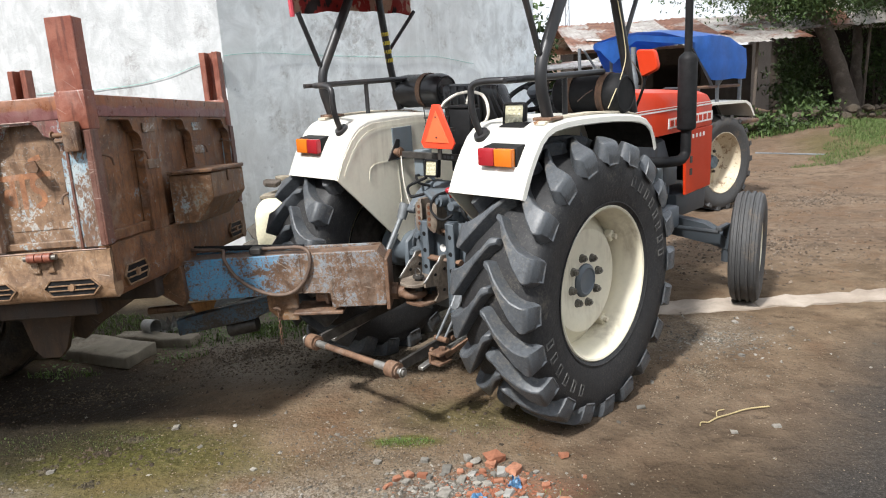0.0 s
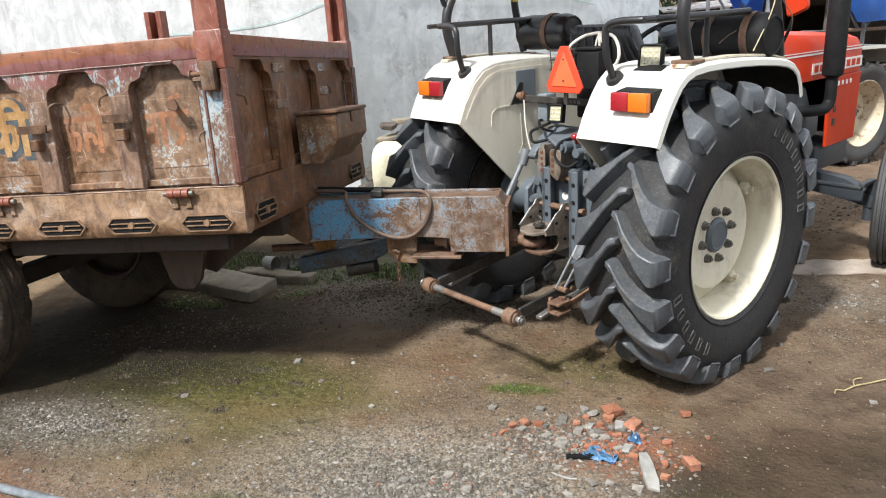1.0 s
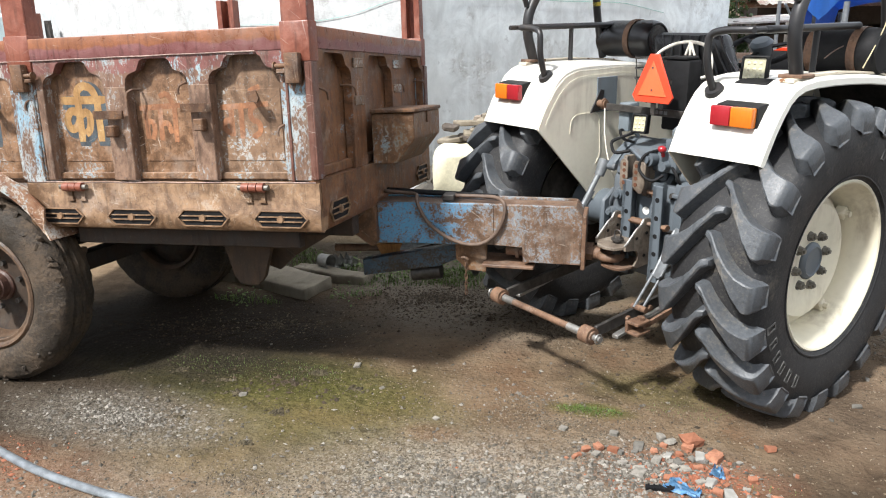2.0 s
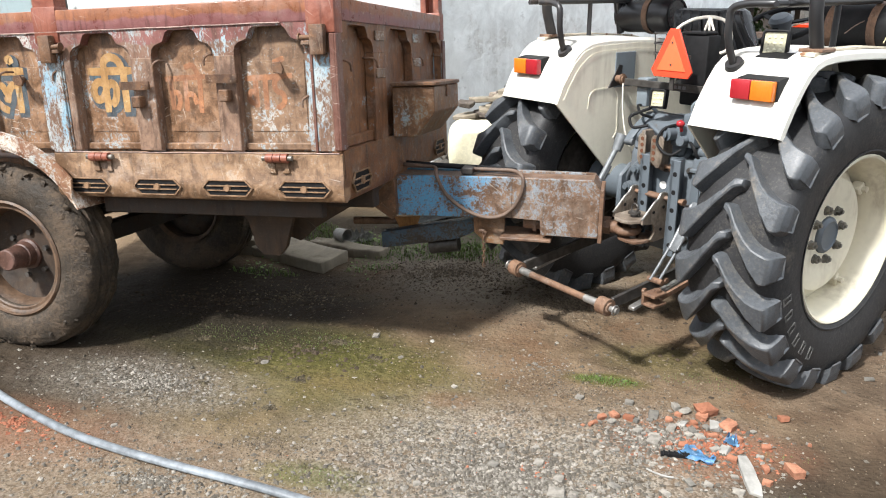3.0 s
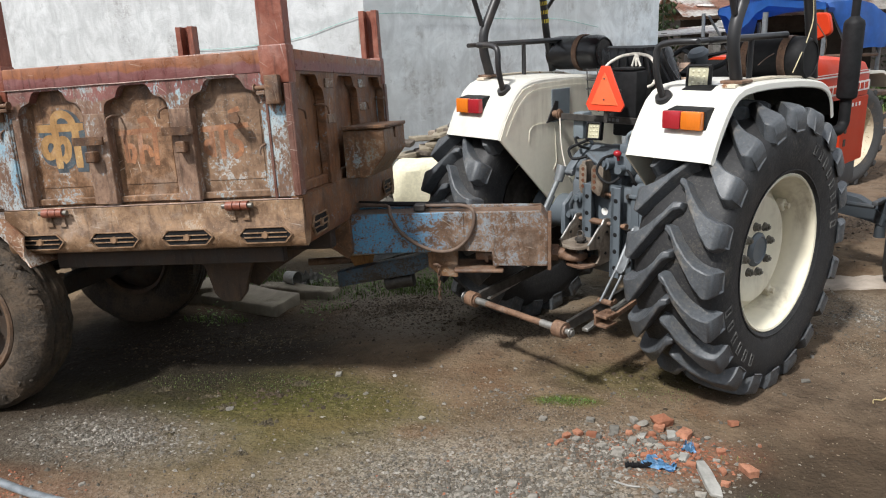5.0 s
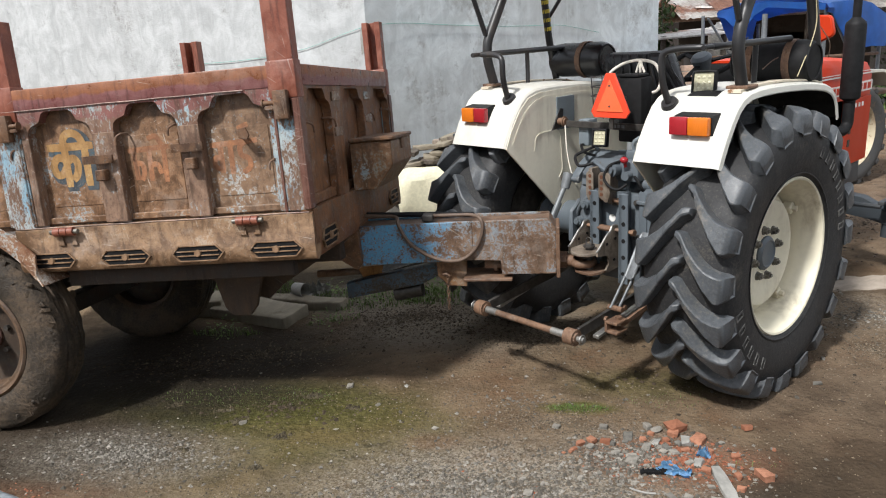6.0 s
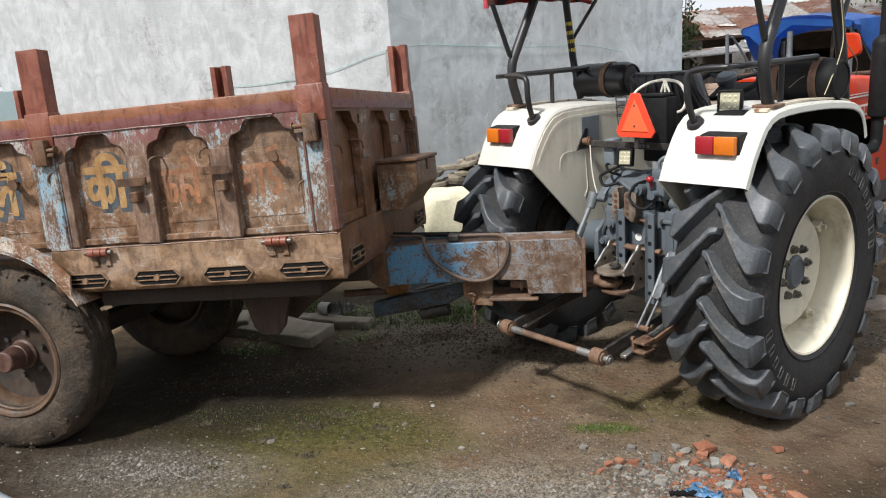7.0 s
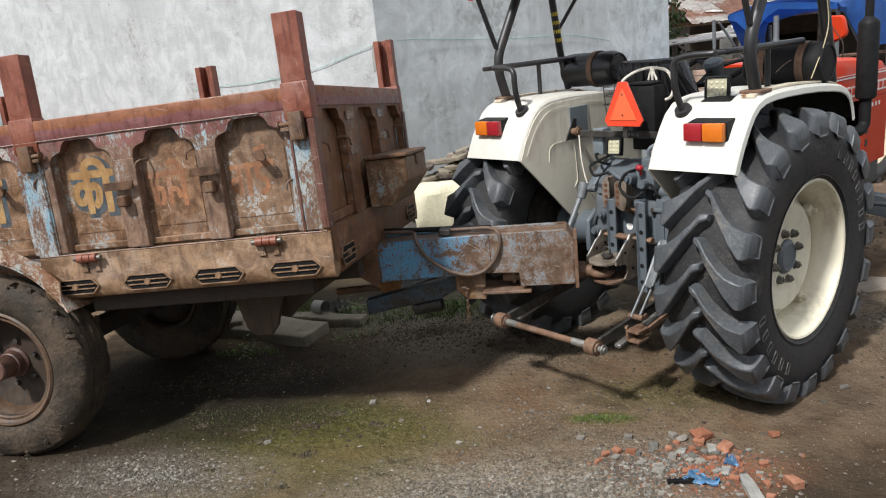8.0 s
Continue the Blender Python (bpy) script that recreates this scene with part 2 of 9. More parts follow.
def earth():
    """The yard: trodden brown earth with damp and mossy patches, grit, a dark road's edge, and some shade and light
    painted in.
    """
    g = Graph("yard_earth")
    big, mid, fine, grit = g.noise(0.8, 6, 0.6), g.noise(4.0, 6, 0.65), g.noise(26, 5, 0.7), g.noise(120, 3, 0.7)
    ragged = g.math("ADD", g.math("MULTIPLY", g.noise(1.7, 6, 0.65), 0.75), g.math("MULTIPLY", fine, 0.25))
    shade = g.mix(g.span(mid, 0.33, 0.66), (0.102, 0.071, 0.044), (0.180, 0.130, 0.083))
    shade = g.mix(g.span(big, 0.45, 0.65, 0.0, 0.5), shade, (0.118, 0.078, 0.046))
    dry = g.math("MULTIPLY", g.span(g.math("ADD", g.axis(1), g.math("MULTIPLY", mid, 2.0)), 6.2, 8.4), g.span(fine, 0.25, 0.6, 0.5, 1.0))
    shade = g.mix(dry, shade, g.mix(g.span(big, 0.4, 0.6), (0.138, 0.095, 0.066), (0.186, 0.136, 0.097)))
    clumps = g.math("MULTIPLY", dry, g.span(g.noise(7.5, 6, 0.72, g.coords((1, 1, 1), (2, 5, 0))), 0.50, 0.62, 0.0, 0.75))
    shade = g.mix(clumps, shade, (0.072, 0.050, 0.034))
    warm = g.noise(2.6, 5, 0.62, g.coords((1, 1, 1), (4, 9, 0)))
    shade = g.mix(g.span(warm, 0.50, 0.66, 0.0, 0.6), shade, (0.136, 0.080, 0.046))
    shade = g.mix(g.span(warm, 0.34, 0.46, 0.5, 0.0), shade, (0.052, 0.037, 0.025))
    # moss and algae
    for x, y, rx, ry, much in ((-2.05, 3.38, 0.85, 0.30, 0.88), (-1.55, 3.12, 0.70, 0.30, 0.55), (-1.6, 2.7, 0.6, 0.2, 0.25), (-0.29, 3.34, 0.17, 0.06, 0.85), (0.15, 3.62, 0.45, 0.16, 0.45),
                               (-0.9, 5.2, 0.8, 0.5, 0.5), (6.7, 13.3, 0.9, 1.2, 0.6), (-1.30, 2.35, 0.24, 0.08, 0.85), (0.5, 2.55, 0.2, 0.05, 0.5), (-2.6, 5.6, 0.9, 0.8, 0.25)):
        shade = g.mix(g.blot(x, y, rx, ry, ragged, 0.45, much), shade, g.mix(g.span(fine, 0.4, 0.7), (0.054, 0.056, 0.012), (0.112, 0.104, 0.030)))
    # wet mud, with the shade under and behind the trailer painted into it
    wet_shade = g.blot(-2.75, 3.85, 1.35, 0.75, ragged, 0.5, 0.95)
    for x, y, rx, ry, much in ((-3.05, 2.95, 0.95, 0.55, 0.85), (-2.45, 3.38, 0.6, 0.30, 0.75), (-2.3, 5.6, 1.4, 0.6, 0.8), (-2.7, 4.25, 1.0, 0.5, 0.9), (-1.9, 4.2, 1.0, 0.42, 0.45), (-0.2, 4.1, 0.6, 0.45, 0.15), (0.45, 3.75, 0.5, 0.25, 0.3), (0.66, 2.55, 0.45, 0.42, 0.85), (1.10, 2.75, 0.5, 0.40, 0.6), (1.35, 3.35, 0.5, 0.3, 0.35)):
        wet_shade = g.math("MAXIMUM", wet_shade, g.blot(x, y, rx, ry, ragged, 0.5, much))
    shade = g.mix(wet_shade, shade, (0.019, 0.015, 0.011))
    # grey silt with a wet sheen, painted pale to lift the shaded ground here
    damp_lift = g.math("MAXIMUM", g.blot(-1.15, 5.05, 1.0, 0.45, ragged, 0.6, 0.8), g.blot(-0.95, 4.5, 0.75, 0.50, ragged, 0.6, 0.7))
    shade = g.mix(g.math("MULTIPLY", damp_lift, g.span(fine, 0.3, 0.6, 0.55, 1.0)), shade, (0.165, 0.138, 0.104))
    # bare umber mud beside the tractor's wheel
    umber = g.math("MULTIPLY", g.span(g.math("ADD", g.axis(0), g.math("MULTIPLY", g.math("SUBTRACT", ragged, 0.5), 0.9)), 0.28, 0.62), g.span(g.axis(1), 3.6, 4.6, 0.75, 0.25))
    shade = g.mix(umber, shade, g.mix(g.span(g.math("ADD", g.axis(1), g.math("MULTIPLY", ragged, 0.6)), 3.1, 3.9), g.mix(g.span(mid, 0.35, 0.65), (0.044, 0.031, 0.020), (0.072, 0.050, 0.032)), g.mix(g.span(mid, 0.35, 0.65), (0.080, 0.057, 0.039), (0.136, 0.099, 0.068))))
    # crushed stone
    gravel = g.blot(-2.38, 2.84, 0.58, 0.24, ragged, 0.4, 0.42)
    for x, y, rx, ry, much in ((-0.62, 2.55, 0.78, 0.45, 0.75), (-0.05, 2.92, 0.40, 0.22, 0.55), (1.4, 4.6, 0.5, 0.35, 0.35), (-2.2, 2.1, 1.1, 0.4, 0.35)):
        gravel = g.math("MAXIMUM", gravel, g.blot(x, y, rx, ry, ragged, 0.5, much))
    stone = g.cells(110)
    chips = g.mix(g.span(stone.outputs["Color"], 0.2, 0.8), (0.090, 0.080, 0.064), (0.27, 0.245, 0.205))
    shade = g.mix(g.math("MULTIPLY", gravel, g.span(fine, 0.3, 0.55, 0.35, 1.0)), shade, chips)
    # brick dust
    for x, y, rx, ry, much in ((0.10, 2.88, 0.32, 0.17, 0.7), (-2.75, 2.35, 0.5, 0.2, 0.4), (-0.95, 3.0, 0.12, 0.06, 0.25)):
        shade = g.mix(g.blot(x, y, rx, ry, ragged, 0.6, much), shade, (0.17, 0.068, 0.034))
    # the road's worn dark edge
    side = g.math("SUBTRACT", g.axis(0), g.math("ADD", -1.03, g.math("MULTIPLY", g.axis(1), 0.75)))
    road = g.span(g.math("ADD", side, g.math("MULTIPLY", g.math("SUBTRACT", ragged, 0.5), 0.9)), -0.15, 0.55, 0.0, 0.85)
    near = g.span(g.axis(1), 4.2, 4.9, 1.0, 0.0)
    shade = g.mix(g.math("MULTIPLY", road, near), shade, g.mix(g.span(grit, 0.4, 0.7), (0.022, 0.021, 0.020), (0.060, 0.057, 0.053)))
    speck = g.span(grit, 0.62, 0.72, 0.0, 0.55)
    shade = g.mix(speck, shade, (0.17, 0.135, 0.098))
    dark = g.span(g.noise(75, 4, 0.7), 0.60, 0.70, 0.0, 0.5)
    shade = g.mix(dark, shade, (0.024, 0.017, 0.011))
    prints = g.cells(9.0, None, "SMOOTH_F1").outputs["Distance"]
    trod = g.math("MULTIPLY", g.span(g.noise(1.3, 3, 0.6), 0.42, 0.62), g.span(prints, 0.10, 0.42))
    g.bump(trod, 0.55, 0.03)
    clods = g.cells(42).outputs["Distance"]
    g.bump(clods, 0.45, 0.012)
    g.bump(mid, 0.6, 0.035)
    g.bump(fine, 0.75, 0.014)
    g.bump(grit, 0.7, 0.006)
    return g.done(shade, g.math("SUBTRACT", 0.95, g.math("MAXIMUM", g.math("MULTIPLY", wet_shade, 0.15), g.math("MULTIPLY", damp_lift, 0.35))), 0.0, g.math("ADD", 0.09, g.math("MULTIPLY", damp_lift, 0.4)))


def varied(name, dark, light, rough=0.85, island=True, scale=40.0, lean=1.0):
    """Loose pieces, each with a tone of its own."""
    g = Graph(name)
    fine = g.noise(scale, 4, 0.65)
    pick = g.island() if island else g.random()
    shade = g.mix(g.math("POWER", pick, lean), dark, light)
    shade = g.mix(g.span(fine, 0.35, 0.7, 0.0, 0.6), shade, tuple(c * 0.6 for c in dark))
    g.bump(fine, 0.4, 0.004)
    return g.done(shade, rough, 0.0, 0.3)


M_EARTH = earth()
M_WHITE = painted("white_fender_paint", (0.59, 0.575, 0.515), (0.30, 0.24, 0.17), 0.30, 0.30)
M_CREAM = painted("cream_panel_paint", (0.78, 0.74, 0.61), (0.26, 0.20, 0.13), 0.45, 0.38, (0.16, 0.10, 0.06), 0.72)
M_RIM = painted("cream_rim_paint", (0.68, 0.63, 0.49), (0.24, 0.18, 0.11), 0.75, 0.42, (0.20, 0.15, 0.10), 0.71)
M_RED = painted("orange_red_paint", (0.50, 0.036, 0.007), (0.24, 0.085, 0.04), 0.18, 0.36, spec=0.25)
M_ORANGE = painted("reflector_orange", (0.90, 0.14, 0.05), (0.5, 0.2, 0.1), 0.15, 0.30)
M_ORANGE2 = painted("reflector_rim_red", (0.80, 0.07, 0.03), (0.4, 0.1, 0.06), 0.1, 0.22)
M_GREY = painted("gearbox_grey_paint", (0.098, 0.116, 0.132), (0.060, 0.045, 0.032), 0.8, 0.42, (0.085, 0.055, 0.035), 0.66)
M_AXLE_GREY = painted("oily_dark_grey_paint", (0.040, 0.048, 0.056), (0.060, 0.045, 0.032), 0.6, 0.45, (0.085, 0.055, 0.035), 0.66)
M_GREY_LIGHT = painted("light_grey_paint", (0.17, 0.20, 0.22), (0.14, 0.11, 0.08), 0.5, 0.42)
M_BLACK = painted("black_frame_paint", (0.018, 0.018, 0.019), (0.14, 0.10, 0.07), 0.35, 0.32, (0.16, 0.09, 0.05), 0.74)
M_MATT_BLACK = plain("matt_black", (0.009, 0.009, 0.0095), 0.6, 0.0, 0.4, 30.0, 0.1, 0.2)
M_VINYL = plain("black_vinyl", (0.014, 0.014, 0.015), 0.26, 0.0, 0.3, 22, 0.4)
M_TYRE = rubbery("tyre_rubber", (0.017, 0.017, 0.018), (0.075, 0.065, 0.052), 0.24, 0.62, 0.25)
M_LUG = rubbery("lug_rubber", (0.058, 0.063, 0.069), (0.155, 0.136, 0.110), 0.32, 0.45, 0.40)
M_TYRE_MUD = rubbery("muddy_tyre", (0.024, 0.018, 0.012), (0.092, 0.064, 0.041), 0.64, 0.74)
M_TYRE_GREY = rubbery("worn_grey_tyre", (0.045, 0.045, 0.045), (0.115, 0.090, 0.066), 0.35, 0.7)
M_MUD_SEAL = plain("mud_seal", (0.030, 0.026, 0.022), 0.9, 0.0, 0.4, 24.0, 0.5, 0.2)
M_STEEL = plain("bare_steel", (0.30, 0.29, 0.27), 0.45, 0.7, 0.3)
M_ZINC = plain("zinc_plate", (0.155, 0.165, 0.172), 0.45, 0.35, 0.25)
M_DARK_STEEL = plain("oily_steel", (0.060, 0.055, 0.050), 0.5, 0.4, 0.45)
M_RUST = rusty("bare_rust", (0.096, 0.053, 0.033), (0.185, 0.105, 0.062), (0.27, 0.20, 0.15), 0.3, None, 0.7, 0.3)
M_PANEL = rusty("panel_rust", (0.096, 0.049, 0.024), (0.275, 0.155, 0.084), (0.44, 0.44, 0.41), 0.46, (0.28, 0.40, 0.45), 0.52, 1.6)
M_RIB = rusty("rib_patina", (0.104, 0.060, 0.040), (0.250, 0.155, 0.102), (0.42, 0.47, 0.47), 0.48, (0.26, 0.42, 0.51), 0.54, 1.5, 31.0, None, 1.0, None, (1.25, 1.25, 0.65))
M_PANEL_PALE = rusty("panel_pale", (0.112, 0.064, 0.036), (0.245, 0.150, 0.088), (0.44, 0.47, 0.46), 0.66, (0.30, 0.43, 0.49), 0.62, 0.8, 7.0)
M_POST_BLUE = rusty("post_blue", (0.115, 0.062, 0.038), (0.21, 0.135, 0.092), (0.20, 0.36, 0.46), 0.80, (0.36, 0.43, 0.45), 0.6, 0.8, 3.0, None, 1.0, None, (1.3, 1.3, 0.6))
M_MAROON = rusty("maroon_primer", (0.160, 0.045, 0.026), (0.240, 0.083, 0.050), (0.24, 0.12, 0.10), 0.12, None, 0.48, 0.5, 2.0, None, 0.35)
M_CORNER = rusty("corner_primer", (0.092, 0.036, 0.024), (0.150, 0.068, 0.048), (0.30, 0.33, 0.33), 0.36, (0.24, 0.34, 0.39), 0.52, 0.8, 33.0, None, 0.6)
M_BAND = rusty("band_ochre_rust", (0.106, 0.057, 0.028), (0.280, 0.172, 0.096), (0.36, 0.29, 0.22), 0.5, None, 0.66, 0.6, 4.0)
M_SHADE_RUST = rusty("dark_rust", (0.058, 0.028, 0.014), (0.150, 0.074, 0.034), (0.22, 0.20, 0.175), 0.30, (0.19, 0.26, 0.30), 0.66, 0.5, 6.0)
M_BAR = rusty("drawbar_paint", (0.090, 0.052, 0.032), (0.205, 0.130, 0.085), (0.050, 0.245, 0.43), 0.90, None, 0.55, 0.8, 9.0, None, 1.0, (0.46, 0.18, (0.215, 0.265, 0.30), 0.028))
M_BAR_RUST = rusty("drawbar_rust", (0.090, 0.052, 0.032), (0.195, 0.125, 0.084), (0.24, 0.28, 0.32), 0.42, (0.24, 0.22, 0.21), 0.55, 0.5, 11.0)
# chassis rust taken near black, with the underbody's shade put into it
M_AXLE = rusty("chassis_shade_dark", (0.016, 0.011, 0.008), (0.038, 0.024, 0.016), (0.06, 0.055, 0.05), 0.15, None, 0.8, 0.1, 12.0, None, 0.2)
M_GUARD = rusty("mudguard_paint", (0.17, 0.075, 0.038), (0.32, 0.20, 0.12), (0.56, 0.52, 0.46), 0.86, (0.28, 0.42, 0.47), 0.65, 1.9, 13.0)
M_LETTER = rusty("painted_letter", (0.26, 0.14, 0.05), (0.40, 0.245, 0.095), (0.50, 0.35, 0.14), 0.50, (0.42, 0.36, 0.26), 0.6, 0.7, 14.0)
M_LETTER_EDGE = rusty("letter_shadow_paint", (0.035, 0.045, 0.055), (0.075, 0.085, 0.09), (0.05, 0.10, 0.13), 0.6, None, 0.6, 0.5, 15.0)
M_LETTER_FAINT = rusty("faded_orange_paint", (0.20, 0.088, 0.042), (0.34, 0.150, 0.068), (0.46, 0.21, 0.09), 0.50, None, 0.7, 0.6, 16.0)
M_WALL_PALE = plaster("pale_plaster", (0.465, 0.475, 0.475), (0.37, 0.375, 0.375), 0.6)
M_WALL_GREY = plaster("grey_cement_plaster", (0.62, 0.65, 0.645), (0.48, 0.495, 0.485), 0.7)
M_CONCRETE = plaster("drain_concrete", (0.34, 0.29, 0.24), (0.20, 0.155, 0.115), 0.7)
M_SLAB = plaster("slab_concrete", (0.27, 0.235, 0.18), (0.10, 0.080, 0.053), 0.9)
M_STONES = varied("loose_grit", (0.080, 0.070, 0.056), (0.31, 0.285, 0.245), 0.9, True, 90.0, 2.1)
M_STONE = varied("field_stone", (0.125, 0.117, 0.102), (0.29, 0.265, 0.225), 0.85, False)
M_BRICK = varied("broken_brick", (0.22, 0.085, 0.046), (0.35, 0.165, 0.10), 0.9, False)
M_WALL_BRICK = varied("wall_brick", (0.34, 0.22, 0.16), (0.50, 0.36, 0.27), 0.9, False)
M_MORTAR = plaster("mortar", (0.40, 0.36, 0.31), (0.28, 0.25, 0.21), 0.5)
M_AMBER = lens_plastic("amber_lens", (0.58, 0.15, 0.014))
M_REDLENS = lens_plastic("red_lens", (0.30, 0.018, 0.024))
M_LAMP_GLASS = plain("lamp_lens", (0.42, 0.395, 0.27), 0.18, 0.0, 0.15, 80, 0.3)
M_ROPE = plain("white_rope", (0.70, 0.66, 0.58), 0.85, 0.0, 0.3, 60, 0.5)
M_ROPE_DULL = plain("pale_cable", (0.36, 0.38, 0.37), 0.6, 0.0, 0.3, 50)
M_HOSE = plain("grey_hose", (0.145, 0.16, 0.172), 0.36, 0.0, 0.4)
M_RUBBER_HOSE = plain("brown_hose", (0.105, 0.070, 0.050), 0.6, 0.0, 0.3)
M_SACK = plain("cream_sack", (0.62, 0.58, 0.42), 0.8, 0.0, 0.12, 50, 0.4)
M_BLUE_PLASTIC = plain("blue_plastic", (0.12, 0.27, 0.46), 0.35, 0.0, 0.35)
M_WHITE_BITS = plain("white_scrap", (0.25, 0.242, 0.22), 0.6, 0.0, 0.2)
M_TARP = plain("blue_tarp", (0.035, 0.150, 0.50), 0.42, 0.0, 0.2, 6, 0.3)
M_CANOPY = plain("red_canopy_cloth", (0.20, 0.028, 0.026), 0.7, 0.0, 0.45, 14, 0.3)
def tin():
    """Corrugated sheets, each rusted or bleached in its own way."""
    g = Graph("tin_roof")
    big, mid, fine = g.noise(1.1, 5, 0.6, None, 0.4), g.noise(5, 5, 0.65), g.noise(40, 4, 0.7)
    rust = g.mix(g.span(mid, 0.35, 0.65), (0.20, 0.085, 0.050), (0.36, 0.19, 0.125))
    pale = g.mix(g.span(mid, 0.35, 0.65), (0.42, 0.38, 0.35), (0.62, 0.60, 0.57))
    level = g.math("ADD", g.math("MULTIPLY", g.random(), 0.34), g.math("ADD", g.math("MULTIPLY", big, 0.9), g.math("MULTIPLY", fine, 0.12)))
    shade = g.mix(g.span(level, 0.57, 0.67), rust, pale)
    runs = g.noise(14, 4, 0.6, g.coords((2.5, 0.25, 0.25)))
    shade = g.mix(g.span(runs, 0.5, 0.7, 0.0, 0.5), shade, (0.15, 0.075, 0.05))
    g.bump(fine, 0.3, 0.003)
    return g.done(shade, 0.6, 0.0, 0.4)


M_TIN = tin()
M_BARK = rubbery("tree_bark", (0.070, 0.056, 0.045), (0.16, 0.135, 0.11), 0.5, 0.9)
M_LEAF = varied("leaves", (0.026, 0.048, 0.012), (0.075, 0.120, 0.030), 0.6)
M_WEED = varied("weeds", (0.065, 0.110, 0.022), (0.17, 0.25, 0.065), 0.6)
# near black: the dark of the shed's inside is put into its walls
M_SHED_DARK = plaster("shed_wall_shaded", (0.042, 0.033, 0.026), (0.026, 0.021, 0.017), 0.6)
M_BANK_STONE = varied("bank_stone", (0.040, 0.031, 0.022), (0.100, 0.080, 0.058), 0.9, False)
M_BANK_GRASS = varied("bank_grass", (0.048, 0.080, 0.020), (0.125, 0.180, 0.050), 0.7)
M_FAR_RIM = painted("muddy_cream_rim", (0.50, 0.43, 0.31), (0.20, 0.13, 0.075), 1.0, 0.6, (0.22, 0.15, 0.095), 0.56)
M_FAR_HUB = plain("dull_blue_hub", (0.10, 0.135, 0.165), 0.6, 0.0, 0.4)
M_RUBBLE = varied("rubble_stone", (0.055, 0.050, 0.042), (0.145, 0.13, 0.11), 0.9, False)
M_YELLOW = plain("yellow_tape", (0.52, 0.42, 0.04), 0.5, 0.0, 0.2)
M_STRING = plain("green_string", (0.22, 0.42, 0.37), 0.8)
M_LABEL = plain("white_label", (0.75, 0.74, 0.70), 0.5, 0.0, 0.08)
M_RAIL = rusty("rail_paint", (0.160, 0.060, 0.056), (0.215, 0.094, 0.088), (0.24, 0.13, 0.11), 0.25, None, 0.42, 0.7, 21.0, ((0.165, 0.060, 0.024), 0.795, 0.07), 0.45)
M_STRIP = rusty("strip_paint", (0.125, 0.066, 0.042), (0.20, 0.115, 0.078), (0.32, 0.47, 0.53), 0.64, (0.44, 0.44, 0.41), 0.5, 1.0, 22.0, ((0.140, 0.056, 0.048), 0.690, 0.10), 1.0, None, (1.3, 1.3, 0.6))
M_SCUFF = plain("scuffed_edge", (0.30, 0.215, 0.18), 0.6, 0.0, 0.6, 40)
M_CHEST = rusty("chest_patina", (0.095, 0.046, 0.020), (0.225, 0.122, 0.058), (0.25, 0.26, 0.22), 0.50, (0.23, 0.34, 0.39), 0.6, 0.5, 23.0)
M_BOLT = plain("dull_bolt", (0.16, 0.15, 0.13), 0.45, 0.5, 0.35)
M_CREAM_RUST = painted("stained_cream", (0.62, 0.55, 0.43), (0.26, 0.15, 0.08), 0.6, 0.5, (0.24, 0.12, 0.06), 0.60)
M_LAMP_BEAD = plain("lamp_bead", (0.58, 0.55, 0.40), 0.2, 0.0, 0.1)
M_GATE = painted("pale_blue_sheet", (0.46, 0.56, 0.58), (0.24, 0.22, 0.18), 0.5, 0.4, (0.20, 0.16, 0.12), 0.74)
M_WIRE = plain("yellowed_wire", (0.42, 0.36, 0.22), 0.6)
M_STRAW = plain("dry_straw", (0.38, 0.30, 0.15), 0.8)
M_SIDE_MARK = plain("sidewall_mark", (0.064, 0.062, 0.058), 0.75, 0.0, 0.6, 60)



def canopy_lining():
    """Pale canvas lining with worn red panels and dark seams."""
    g = Graph("canopy_lining")
    patch, fine = g.noise(4.2, 4, 0.6, g.coords((0.5, 1.3, 0.8), (2, 0, 1))), g.noise(60, 4, 0.6)
    shade = g.mix(g.span(fine, 0.35, 0.7, 0.0, 0.4), (0.42, 0.30, 0.23), (0.30, 0.20, 0.15))
    shade = g.mix(g.span(patch, 0.47, 0.51), shade, (0.26, 0.035, 0.030))
    shade = g.mix(g.span(patch, 0.57, 0.60), shade, (0.030, 0.022, 0.022))
    g.bump(g.noise(9, 4, 0.6), 0.4, 0.02)
    return g.done(shade, 0.8, 0.0, 0.3)


M_LINING = canopy_lining()
M_PIPING = plain("red_piping", (0.50, 0.055, 0.075), 0.6)
M_WHEEL_MUD = rusty("muddy_wheel", (0.018, 0.011, 0.007), (0.046, 0.028, 0.016), (0.075, 0.048, 0.028), 0.25, None, 0.76, 0.2, 24.0, None, 0.3)
M_FRONT = rusty("front_patina", (0.085, 0.036, 0.015), (0.215, 0.098, 0.041), (0.30, 0.30, 0.27), 0.40, (0.24, 0.35, 0.40), 0.6, 0.7, 25.0)
M_RIM_MUD = rusty("muddy_rim", (0.050, 0.028, 0.016), (0.115, 0.068, 0.038), (0.16, 0.105, 0.065), 0.35, None, 0.62, 0.3, 26.0, None, 0.5)
M_HUB = rusty("hub_dust", (0.055, 0.026, 0.018), (0.105, 0.052, 0.038), (0.14, 0.10, 0.075), 0.3, None, 0.6, 0.3, 29.0)
M_STAND = rusty("stand_rust", (0.038, 0.024, 0.015), (0.075, 0.046, 0.028), (0.12, 0.09, 0.065), 0.25, None, 0.7, 0.2, 27.0, None, 0.25)
